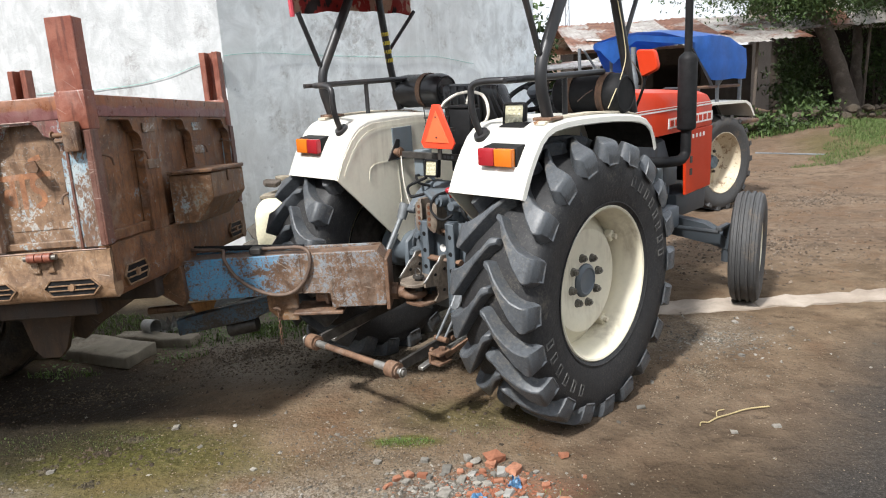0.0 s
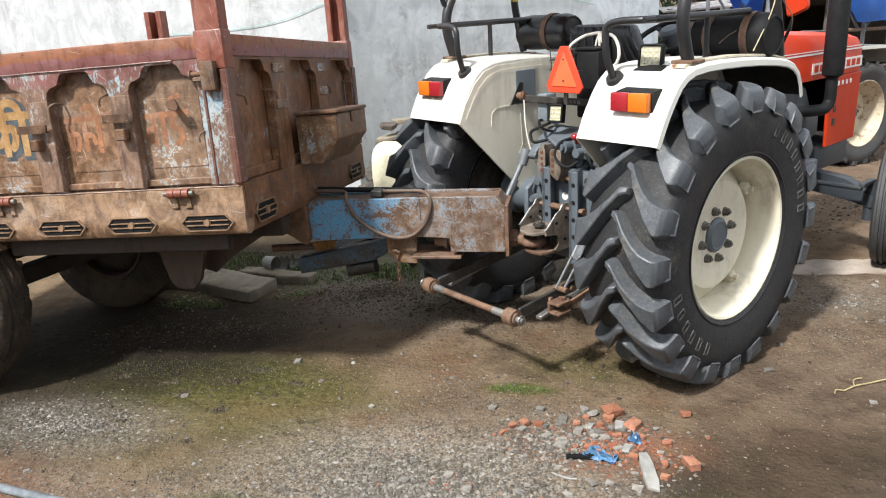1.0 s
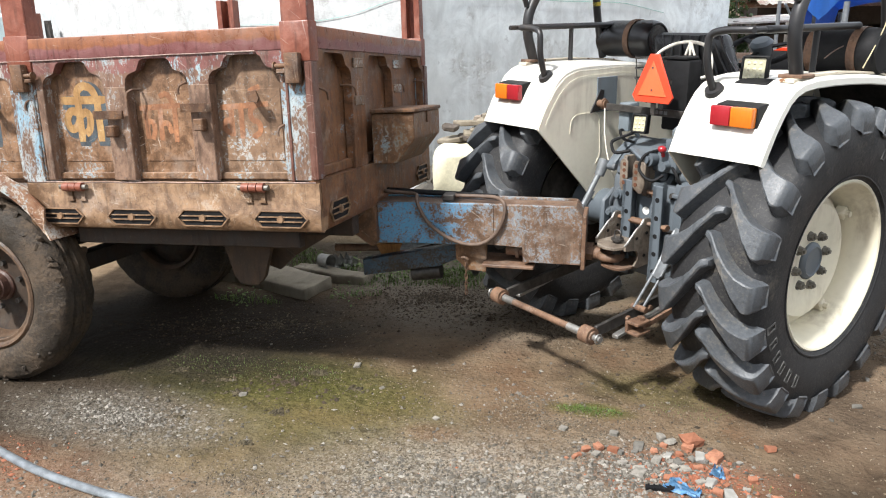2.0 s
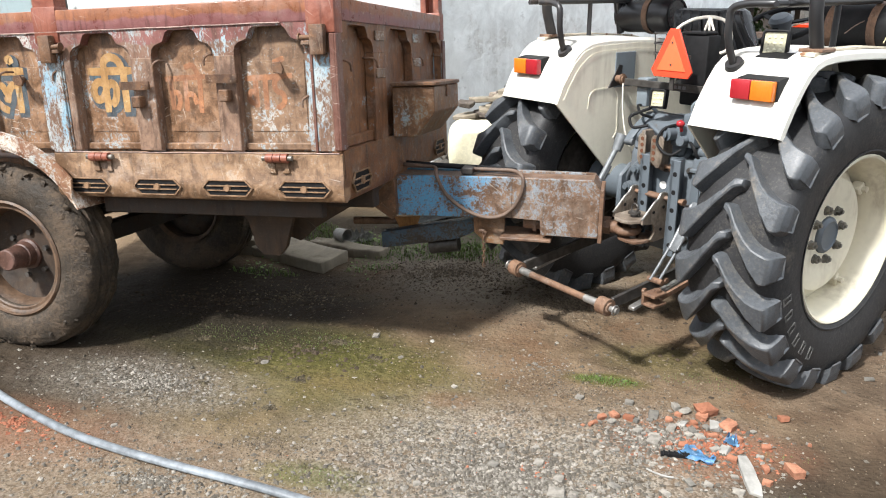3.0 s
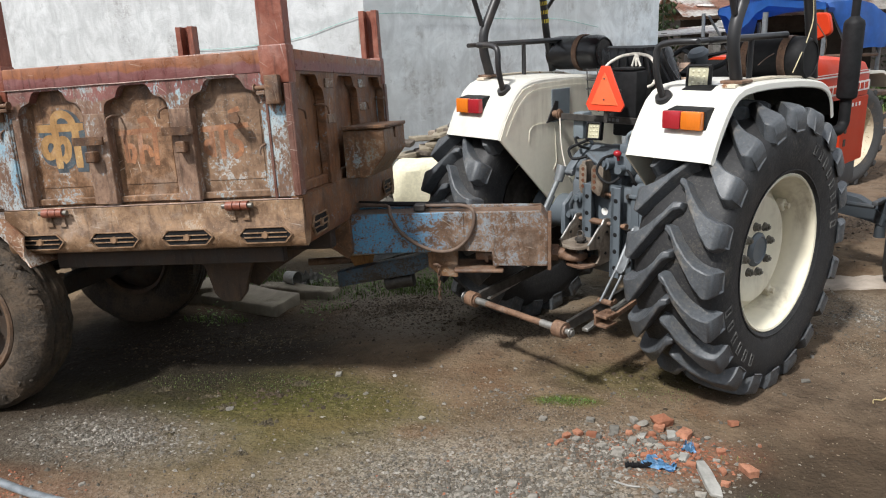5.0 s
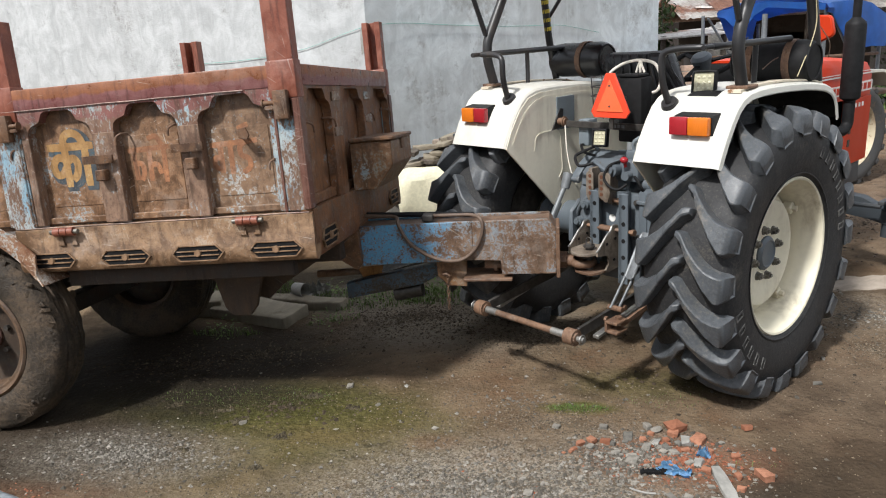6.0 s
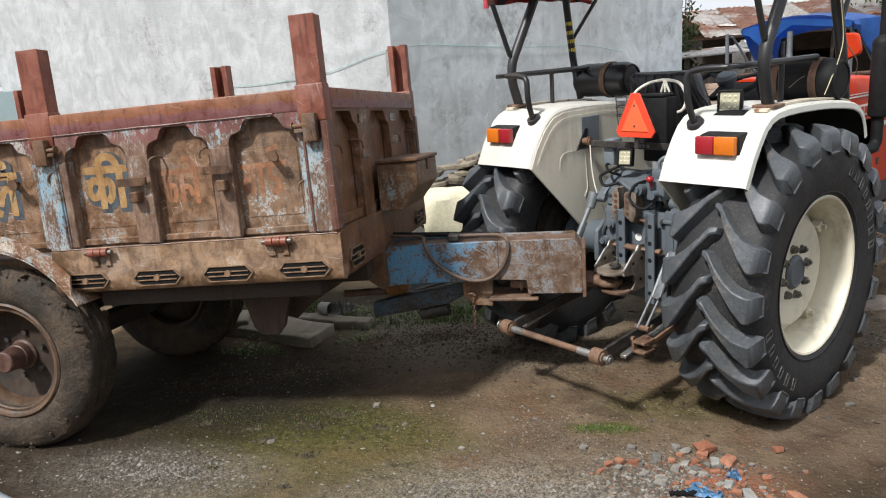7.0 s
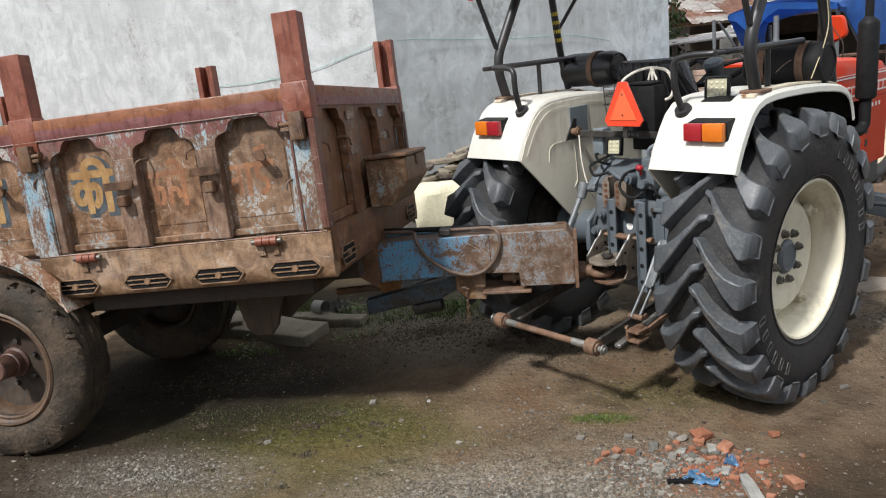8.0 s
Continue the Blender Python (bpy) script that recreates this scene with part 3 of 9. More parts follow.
M_LEG = rusty("dark_blue_leg", (0.030, 0.024, 0.020), (0.055, 0.042, 0.033), (0.045, 0.095, 0.14), 0.85, (0.03, 0.06, 0.09), 0.5, 0.3, 28.0, None, 0.4)
# rust lightened so the shadowed board looks lit by the sun
M_SUNLIT_RUST = rusty("sunlit_orange_rust", (0.30, 0.13, 0.035), (0.48, 0.23, 0.07), (0.50, 0.30, 0.13), 0.3, None, 0.7, 0.3, 29.0, None, 0.5)
M_BRACKET = rusty("bracket_rust", (0.095, 0.073, 0.055), (0.23, 0.19, 0.148), (0.27, 0.25, 0.22), 0.5, None, 0.55, 0.3, 30.0, None, 0.6)
M_HOLE = plain("rusty_hole", (0.10, 0.035, 0.015), 0.8)
# ---- mesh helpers ----
def thing(name, m, label, category, group="", kind=""):
    ob = new(name)
    ob.empty_display_size = 0.1
    ob.matrix_world = m
    return tagged(ob, label, category, group, kind)


def to_mesh(name, bm, material, smooth=35.0):
    bmesh.ops.recalc_face_normals(bm, faces=bm.faces)
    data = bpy.data.meshes.new(name)
    bm.to_mesh(data)
    bm.free()
    for m in material if isinstance(material, (list, tuple)) else [material]:
        data.materials.append(m)
    if smooth:
        data.polygons.foreach_set("use_smooth", [True] * len(data.polygons))
        data.set_sharp_from_angle(angle=radians(smooth))
    return data


def part(name, bm, material, parent, label="", smooth=35.0):
    """One mesh object under a thing or under a part."""
    ob = new(name, to_mesh(name, bm, material, smooth))
    ob.parent = parent
    if label:
        ob["label"] = label
    return ob


def solo(name, bm, material, label, category, group="", kind="", m=None, smooth=35.0):
    """A thing that is one mesh."""
    ob = new(name, to_mesh(name, bm, material, smooth))
    if m is not None:
        ob.matrix_world = m
    return tagged(ob, label, category, group, kind)


def twin(ob, parent, m):
    """Another part on the same mesh, at m in its parent's space."""
    other = ob.copy()
    scene.collection.objects.link(other)
    other.parent = parent
    other.matrix_local = m
    return other


def box(bm, x0, x1, y0, y1, z0, z1, bevel=0.0, m=None, segments=2):
    part_bm = bmesh.new()
    bmesh.ops.create_cube(part_bm, size=1.0)
    for v in part_bm.verts:
        v.co = Vector(((x0 + x1) / 2 + v.co.x * (x1 - x0), (y0 + y1) / 2 + v.co.y * (y1 - y0), (z0 + z1) / 2 + v.co.z * (z1 - z0)))
    if bevel:
        bmesh.ops.bevel(part_bm, geom=part_bm.edges[:], offset=bevel, segments=segments, affect="EDGES", profile=0.5)
    add(bm, part_bm, m)


def add(bm, other, m=None):
    """Moves the faces of other into bm."""
    if m is not None:
        other.transform(m)
    table = {v: bm.verts.new(v.co) for v in other.verts}
    for f in other.faces:
        face = bm.faces.new([table[v] for v in f.verts])
        face.material_index = f.material_index
    other.free()


def prism(bm, outline, a, b, axis=0, bevel=0.0, m=None):
    """An outline of (u, v) pushed from a to b along an axis: 0: x with u=y, v=z; 1: y with u=x, v=z; 2: z with u=x, v=y."""
    p = bmesh.new()

    def at(u, v, w):
        return Vector((w, u, v)) if axis == 0 else Vector((u, w, v)) if axis == 1 else Vector((u, v, w))

    low = [p.verts.new(at(u, v, a)) for u, v in outline]
    high = [p.verts.new(at(u, v, b)) for u, v in outline]
    n = len(outline)
    p.faces.new(low[::-1])
    p.faces.new(high)
    for i in range(n):
        p.faces.new([low[i], low[(i + 1) % n], high[(i + 1) % n], high[i]])
    if bevel:
        bmesh.ops.bevel(p, geom=p.edges[:], offset=bevel, segments=1, affect="EDGES", profile=0.5)
    add(bm, p, m)


def rod(bm, p, q, r, r2=None, sides=12, caps=True):
    p, q = Vector(p), Vector(q)
    r2 = r if r2 is None else r2
    turn = (q - p).to_track_quat("Z", "Y").to_matrix()
    ring = lambda c, rad: [bm.verts.new(c + turn @ Vector((rad * math.cos(2 * math.pi * i / sides), rad * math.sin(2 * math.pi * i / sides), 0))) for i in range(sides)]
    a, b = ring(p, r), ring(q, r2)
    for i in range(sides):
        bm.faces.new([a[i], a[(i + 1) % sides], b[(i + 1) % sides], b[i]])
    if caps:
        bm.faces.new(a[::-1])
        bm.faces.new(b)


def rounded(points, radius, steps=4):
    """A line of points with its corners rounded."""
    pts = [Vector(p) for p in points]
    out = [pts[0]]
    for a, b, c in zip(pts, pts[1:], pts[2:]):
        d = min(radius, (a - b).length * 0.45, (c - b).length * 0.45)
        s, e = b + (a - b).normalized() * d, b + (c - b).normalized() * d
        for i in range(steps + 1):
            t = i / steps
            out.append((1 - t) ** 2 * s + 2 * t * (1 - t) * b + t * t * e)
    out.append(pts[-1])
    return out


def pipe(bm, points, r, radius=0.0, sides=10, taper=None):
    """A tube along points; taper gives the radius from 0 to 1 along it."""
    pts = rounded(points, radius) if radius else [Vector(p) for p in points]
    rings, up = [], None
    for i, p in enumerate(pts):
        d = (pts[min(i + 1, len(pts) - 1)] - pts[max(i - 1, 0)]).normalized()
        if up is None:
            up = d.orthogonal().normalized()
        up = (up - up.dot(d) * d).normalized()
        side = d.cross(up)
        rad = r if taper is None else taper(i / (len(pts) - 1))
        rings.append([bm.verts.new(p + rad * (math.cos(2 * math.pi * k / sides) * up + math.sin(2 * math.pi * k / sides) * side)) for k in range(sides)])
    for a, b in zip(rings, rings[1:]):
        for k in range(sides):
            bm.faces.new([a[k], a[(k + 1) % sides], b[(k + 1) % sides], b[k]])
    bm.faces.new(rings[0][::-1])
    bm.faces.new(rings[-1])


def turned(bm, profile, sides=48, axis="x", closed=True):
    """A profile of (along, radius) turned round an axis; closed joins its ends."""
    rings = []
    for along, rad in profile:
        ring = []
        for k in range(sides):
            c, s = math.cos(2 * math.pi * k / sides) * rad, math.sin(2 * math.pi * k / sides) * rad
            ring.append(bm.verts.new((along, c, s) if axis == "x" else (c, along, s) if axis == "y" else (c, s, along)))
        rings.append(ring)
    pairs = list(zip(rings, rings[1:])) + ([(rings[-1], rings[0])] if closed else [])
    for a, b in pairs:
        for k in range(sides):
            bm.faces.new([a[k], a[(k + 1) % sides], b[(k + 1) % sides], b[k]])
    if not closed:
        for ring in (rings[0], rings[-1]):
            bm.faces.new(ring)


def nut(bm, at, along, r, h, sides=6):
    at, along = Vector(at), Vector(along).normalized()
    rod(bm, at, at + along * h, r, sides=sides)


def lump(bm, centre, size, seed, rough=0.25, level=1, flat=1.0):
    """An uneven stone."""
    rng = random.Random(seed)
    p = bmesh.new()
    bmesh.ops.create_icosphere(p, subdivisions=level, radius=1.0)
    for v in p.verts:
        v.co *= 1 + rng.uniform(-rough, rough)
    turn = Euler((rng.uniform(-0.3, 0.3), rng.uniform(-0.3, 0.3), rng.uniform(0, 6.3))).to_matrix().to_4x4()
    add(bm, p, Matrix.Translation(centre) @ turn @ Matrix.Diagonal((size[0], size[1], size[2] * flat, 1)))


def smooth_step(a, b, x):
    t = min(1.0, max(0.0, (x - a) / (b - a)))
    return t * t * (3 - 2 * t)


def ground_z(x, y):
    """The height of the yard."""
    dip = -0.10 * smooth_step(3.35, 4.6, y) * smooth_step(-1.2, -2.3, x)
    far = -0.22 * smooth_step(6.0, 9.5, y) * (1 - smooth_step(12.0, 17.0, y)) * smooth_step(-2.0, 0.0, x)
    bank = 0.25 * smooth_step(5.2, 7.5, x) * smooth_step(7.0, 10.0, y) * (1 - smooth_step(14, 19, y))
    v = Vector((x, y, 0))
    rough = 0.012 * noise.noise(v * 1.3) + 0.006 * noise.noise(v * 4.1) + 0.003 * noise.noise(v * 11.0)
    near = smooth_step(40.0, 15.0, abs(x) + abs(y))
    return (dip + far + bank) + rough * near


# ---- the yard and what closes it round ----
def spaced(lo, hi, step, far, growth=1.35):
    inner = list(np.arange(lo, hi + step / 2, step))
    out, d, left, right = inner[:], step, inner[0], inner[-1]
    while left > -far:
        d *= growth
        left, right = left - d, right + d
        out = [left] + out + [right]
    return out


def build_ground():
    xs, ys = spaced(-4.2, 3.4, 0.045, 900), spaced(1.0, 6.0, 0.045, 900)
    verts = [(x, y, ground_z(x, y)) for y in ys for x in xs]
    n = len(xs)
    faces = [(j * n + i, j * n + i + 1, (j + 1) * n + i + 1, (j + 1) * n + i) for j in range(len(ys) - 1) for i in range(n - 1)]
    data = bpy.data.meshes.new("ground")
    data.from_pydata(verts, [], faces)
    data.polygons.foreach_set("use_smooth", [True] * len(data.polygons))
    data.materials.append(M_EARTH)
    tagged(new("ground", data), "trodden brown earth yard with moss, grit, damp mud and painted-in shade", "ground", kind="structure")


build_ground()

WALL_CORNER = Vector((-1.83, 6.1))
FACE_RIGHT = Vector((0.654, 0.757))
FACE_LEFT = Vector((-0.90, 0.436))


def wall(name, start, way, length, thick, z0, z1, material, label, inward):
    """A thick wall from start along way, its body on the side of inward."""
    bm = bmesh.new()
    across = Vector((-way.y, way.x))
    if across.dot(inward) < 0:
        across = -across
    n, rows = max(2, int(length / 0.25)), max(2, int((z1 - z0) / 0.25))
    front = {}
    for i in range(n + 1):
        for j in range(rows + 1):
            p = start + way * (length * i / n)
            z = z0 + (z1 - z0) * j / rows
            edge = 0 if i in (0, n) or j in (0, rows) else 1
            d = 0.007 * noise.noise(Vector((p.x * 1.7, p.y * 1.7, z * 1.7))) * edge
            front[i, j] = bm.verts.new((p.x + across.x * d, p.y + across.y * d, z))
    for i in range(n):
        for j in range(rows):
            bm.faces.new([front[i, j], front[i + 1, j], front[i + 1, j + 1], front[i, j + 1]])
    a, b = start + across * thick, start + way * length + across * thick
    back = [bm.verts.new((q.x, q.y, z)) for q, z in ((a, z0), (b, z0), (b, z1), (a, z1))]
    bm.faces.new(back)
    bm.faces.new([front[i, rows] for i in range(n + 1)] + [back[2], back[3]])
    bm.faces.new([front[i, 0] for i in range(n, -1, -1)] + [back[0], back[1]])
    bm.faces.new([front[0, j] for j in range(rows + 1)] + [back[3], back[0]])
    bm.faces.new([front[n, j] for j in range(rows, -1, -1)] + [back[1], back[2]])
    return solo(name, bm, material, label, "wall", kind="structure")


inside = Vector((-0.4, 0.9))
wall("wall_north", WALL_CORNER, FACE_RIGHT, 4.12, 0.23, -0.5, 4.6, M_WALL_GREY, "grey cement-rendered house wall with damp stains", inside)
wall("wall_west", WALL_CORNER + FACE_LEFT * 0.002, FACE_LEFT, 6.7, 0.23, -0.5, 4.6, M_WALL_PALE, "pale grey rendered house wall in soft sunlight", inside)
far_end = WALL_CORNER + FACE_RIGHT * 4.12
wall("wall_east", far_end + Vector((-0.16, 0.06)), Vector((-0.757, 0.654)), 5.5, 0.23, -0.5, 4.6, M_WALL_GREY, "grey rendered end wall of the house", Vector((-0.6, -0.7)))


def roof_slab():
    bm = bmesh.new()
    a, b, c = WALL_CORNER, far_end, WALL_CORNER + FACE_LEFT * 6.7
    d = far_end + Vector((-0.757, 0.654)) * 5.5
    prism(bm, [(a.x, a.y), (b.x, b.y), (d.x, d.y), (c.x, c.y)], 4.6, 4.75, 2)
    solo("ceiling", bm, M_WALL_GREY, "flat concrete roof slab of the rendered house", "roof", kind="structure")


roof_slab()


def drain():
    """A worn concrete strip flush with the yard, cracked into lengths."""
    ends = [Vector((1.05, 5.05)), Vector((2.0, 5.12)), Vector((3.1, 5.19)), Vector((4.6, 5.33)), Vector((7.5, 5.7))]
    top = thing("drain_strip", Matrix.Translation((1.05, 5.05, 0)), "worn concrete drain edging strip, cracked and half buried", "kerb", kind="structure")
    rng = random.Random(4)
    for k, (a, b) in enumerate(zip(ends, ends[1:])):
        bm = bmesh.new()
        way = (b - a).normalized()
        side = Vector((-way.y, way.x)) * 0.12
        n = max(4, int((b - a).length / 0.07))
        low, high = [], []
        for i in range(n + 1):
            p = a + (b - a) * ((i + 0.06 * (i == 0) - 0.06 * (i == n)) / n)
            j = rng.uniform(-0.05, 0.04)
            for s, group in ((-1, low), (1, high)):
                q = p + side * (s + j * 4 * s)
                group.append(bm.verts.new((q.x - 1.05, q.y - 5.05, 0.006 + ground_z(q.x, q.y) + rng.uniform(-0.006, 0.012))))
        under = [[bm.verts.new((v.co.x, v.co.y, -0.08)) for v in g] for g in (low, high)]
        for i in range(n):
            bm.faces.new([low[i], low[i + 1], high[i + 1], high[i]])
            bm.faces.new([under[0][i], under[0][i + 1], low[i + 1], low[i]])
            bm.faces.new([high[i], high[i + 1], under[1][i + 1], under[1][i]])
        for i in (0, n):
            bm.faces.new([low[i], high[i], under[1][i], under[0][i]])
        part("edging_length", bm, M_CONCRETE, top)


drain()

# ---- the tipping trailer ----
TRAILER_AT = pose(-1.41, 3.045, 0.865, -4.5, -2.1, -1.2)
TRAILER_BACK = TRAILER_AT.inverted()
WIDE, LONG = 1.665, 2.86
ARCHES = ((-0.466, -0.140), (-0.871, -0.565), (-1.295, -0.980))
FRONT_ARCHES = ((0.06, 0.44), (0.60, 1.02), (1.19, 1.60))
SPLIT, ARCH_TOP, RAIL_LOW, RAIL_TOP = 0.625, 0.738, 0.748, 0.842


def scallop(a, b):
    """The upper edge of one opening from a to b, from its left spring to its right."""
    rise = [(0.0, SPLIT), (0.0, 0.640), (0.006, 0.660), (0.022, 0.676), (0.046, 0.684), (0.062, 0.690), (0.070, 0.705), (0.082, 0.728), (0.098, ARCH_TOP)]
    return [(a + u, v) for u, v in rise] + [(b - u, v) for u, v in reversed(rise)]


def comb(bm, lo, hi, arches, axis, a, b):
    """The scalloped strip under a rail, from lo to hi."""
    line = [(lo, SPLIT), (lo, RAIL_LOW + 0.004), (hi, RAIL_LOW + 0.004), (hi, SPLIT)]
    for p, q in sorted(arches, reverse=True):
        line += [(u, v) for u, v in reversed(scallop(p, q))]
    prism(bm, line, a, b, axis)


def louvre(parent, m):
    """A long six-sided vent with two slats and a knob."""
    bm = bmesh.new()
    hexa = lambda w, h, c: [(-w, 0), (-w + c, h), (w - c, h), (w, 0), (w - c, -h), (-w + c, -h)]
    outer, inner = hexa(0.127, 0.036, 0.034), hexa(0.119, 0.032, 0.031)
    rings = []
    for line, y in ((outer, 0.0), (outer, -0.008), (inner, -0.008), (inner, 0.004)):
        rings.append([bm.verts.new((u, y, v)) for u, v in line])
    for p, q in zip(rings, rings[1:]):
        for i in range(6):
            bm.faces.new([p[i], p[(i + 1) % 6], q[(i + 1) % 6], q[i]])
    vent = part("vent", bm, M_BAND, parent)
    vent.matrix_local = m
    bm = bmesh.new()
    prism(bm, hexa(0.117, 0.031, 0.030), -0.0015, 0.006, 1)
    part("backing", bm, M_MATT_BLACK, vent, "black opening behind the slats")
    for z in (-0.010, 0.010):
        bm = bmesh.new()
        box(bm, -0.100, 0.100, -0.009, -0.002, z - 0.0022, z + 0.0022)
        part("slat", bm, M_BAND, vent)
    bm = bmesh.new()
    rod(bm, (0, -0.002, 0), (0, -0.013, 0), 0.016, 0.014, 14)
    part("knob", bm, M_BAND, vent)
    return vent


def copy_vent(vent, parent, m):
    other = twin(vent, parent, m)
    for child in vent.children:
        twin(child, other, Matrix.Identity(4))
    return other


def stake(bm, x0, x1, y0, y1, z0, z1, open_to=1):
    """A folded steel stake: a channel with lips."""
    t = 0.008
    if open_to < 0:
        box(bm, x0, x1, y1 - t, y1, z0, z1, 0.002, segments=1)
        for a, b in ((x0, x0 + 0.034), (x1 - 0.034, x1)):
            box(bm, a, b, y0, y0 + t, z0, z1 - 0.003, 0.002, segments=1)
            box(bm, a, a + t, y0 + t, y1 - t, z0, z1 - 0.001)
            box(bm, b - t, b, y0 + t, y1 - t, z0, z1 - 0.002)
        return
    box(bm, x0, x1, y0, y0 + t, z0, z1, 0.002, segments=1)
    box(bm, x0, x0 + t, y0 + t, y1, z0, z1 - 0.001, 0.002, segments=1)
    box(bm, x1 - t, x1, y0 + t, y1, z0, z1 - 0.002, 0.002, segments=1)
    box(bm, x0 + t, x0 + 0.035, y1 - t, y1, z0, z1 - 0.003)
    box(bm, x1 - 0.035, x1 - t, y1 - t, y1, z0, z1 - 0.004)


def trailer_wheel(parent, y, outward):
    """A muddy lorry tyre on a steel rim, the outside towards -y when outward is -1."""
    m = Matrix.Translation((-1.815, y, -0.325)) @ (Matrix.Identity(4) if outward < 0 else Matrix.Rotation(math.pi, 4, "Z"))
    bm = bmesh.new()
    rim = [(-0.122, 0.290), (-0.114, 0.300), (-0.104, 0.294), (-0.092, 0.282), (-0.085, 0.262), (-0.03, 0.245), (0.08, 0.245), (0.105, 0.262), (0.112, 0.262), (0.09, 0.238), (-0.02, 0.236), (-0.072, 0.245), (-0.090, 0.262), (-0.100, 0.268), (-0.108, 0.285)]
    turned(bm, rim, 48, "y")
    wheel = part("trailer_wheel", bm, M_RIM_MUD, parent)
    wheel.matrix_local = m
    bm = bmesh.new()
    turned(bm, [(-0.094, 0.276), (-0.101, 0.272), (-0.101, 0.258), (-0.094, 0.252), (-0.088, 0.262)], 48, "y")
    part("lock_ring", bm, M_RIM_MUD, wheel)
    bm = bmesh.new()
    disc = [(0.005, 0.242), (0.014, 0.21), (0.030, 0.17), (0.010, 0.075), (0.016, 0.06), (0.026, 0.06), (0.046, 0.17), (0.03, 0.22)]
    turned(bm, disc, 40, "y")
    part("wheel_disc", bm, M_WHEEL_MUD, wheel)
    bm = bmesh.new()
    half = [(-0.106, 0.296), (-0.122, 0.315), (-0.130, 0.35), (-0.128, 0.40), (-0.118, 0.435), (-0.104, 0.458), (-0.088, 0.468)]
    tread = [(-0.075, 0.470), (-0.062, 0.478), (-0.052, 0.478), (-0.046, 0.468), (-0.036, 0.468), (-0.030, 0.481), (-0.012, 0.482), (-0.006, 0.470), (0.006, 0.470)]
    line = half + tread
    line += [(-u, v) for u, v in reversed(line)]
    turned(bm, line + [(0.09, 0.25), (-0.09, 0.25)], 72, "y")
    rng = random.Random(5)
    for v in bm.verts:
        rad = math.hypot(v.co.x, v.co.z)
        if rad > 0.43:
            k = 1 + rng.uniform(-0.010, 0.012) + 0.012 * noise.noise(v.co * 14)
            v.co.x, v.co.z = v.co.x * k, v.co.z * k
            v.co.y += rng.uniform(-0.005, 0.005)
    part("tyre", bm, M_TYRE_MUD, wheel, "mud-caked worn tyre")
    bm = bmesh.new()
    turned(bm, [(-0.140, 0.0001), (-0.140, 0.048), (-0.134, 0.054), (-0.092, 0.056), (-0.050, 0.058), (-0.046, 0.064), (-0.01, 0.068), (0.0, 0.078), (0.02, 0.080), (0.03, 0.0001)], 24, "y", False)
    part("hub", bm, M_HUB, wheel, "dusty red-brown hub cap")
    for k in range(6):
        bm = bmesh.new()
        a = math.pi * k / 3 + 0.3
        nut(bm, (0.115 * math.cos(a), 0.018, 0.115 * math.sin(a)), (0, -1, 0), 0.014, 0.020)
        part("wheel_nut", bm, M_DARK_STEEL, wheel)
    # clods of mud stuck to the shoulder
    bm = bmesh.new()
    for k in range(240):
        a, side = rng.uniform(0, 6.28), rng.choice((-1, -1, 1))
        rad = 0.466 - 0.085 * rng.random() ** 1.4
        lump(bm, (rad * math.cos(a), side * rng.uniform(0.085, 0.118), rad * math.sin(a)), (rng.uniform(0.008, 0.022), 0.010, rng.uniform(0.008, 0.021)), k, 0.45, 1)
    tagged(part("mud_crust", bm, M_TYRE_MUD, wheel), kind="stuff")


def brush(bm, strokes, x, z, size, y, width, lean=0.0):
    """Flat brush strokes of hand-painted letters, each a hair above the one before."""
    for k, line in enumerate(strokes):
        pts = [Vector((x + size * u, z + size * 1.1 * v)) for u, v in line]
        for _ in range(2):
            pts = [pts[0]] + [p for a, b in zip(pts, pts[1:]) for p in (a.lerp(b, 0.25), a.lerp(b, 0.75))] + [pts[-1]]
        ring = []
        for i, p in enumerate(pts):
            d = (pts[min(i + 1, len(pts) - 1)] - pts[max(i - 1, 0)]).normalized()
            s = Vector((-d.y, d.x)) * width * (0.5 if 0 < i < len(pts) - 1 else 0.42)
            p = p + d * (width * 0.3 * ((i == len(pts) - 1) - (i == 0)))
            ring.append([bm.verts.new((q.x, y - 0.00012 * k, q.y)) for q in (p - s, p + s)])
        for p, q in zip(ring, ring[1:]):
            bm.faces.new([p[0], p[1], q[1], q[0]])


KEE = (((0.0, 0.74), (1.0, 0.74)), ((0.36, 0.74), (0.36, 0.0)), ((0.36, 0.50), (0.16, 0.56), (0.03, 0.40), (0.08, 0.20), (0.24, 0.20), (0.36, 0.36)), ((0.36, 0.44), (0.54, 0.54), (0.64, 0.40), (0.58, 0.18), (0.50, 0.12)),
       ((0.84, 0.74), (0.84, 0.0)), ((0.84, 0.72), (0.74, 0.96), (0.52, 1.02), (0.36, 0.92), (0.36, 0.76)))
LAN = (((0.0, 0.74), (0.86, 0.74)), ((0.72, 0.74), (0.72, 0.0)), ((0.72, 0.46), (0.56, 0.50), (0.44, 0.34), (0.40, 0.20)), ((0.40, 0.34), (0.28, 0.52), (0.10, 0.44), (0.08, 0.22), (0.24, 0.06), (0.36, 0.02)), ((0.52, 0.95), (0.60, 0.98), (0.62, 0.92)))
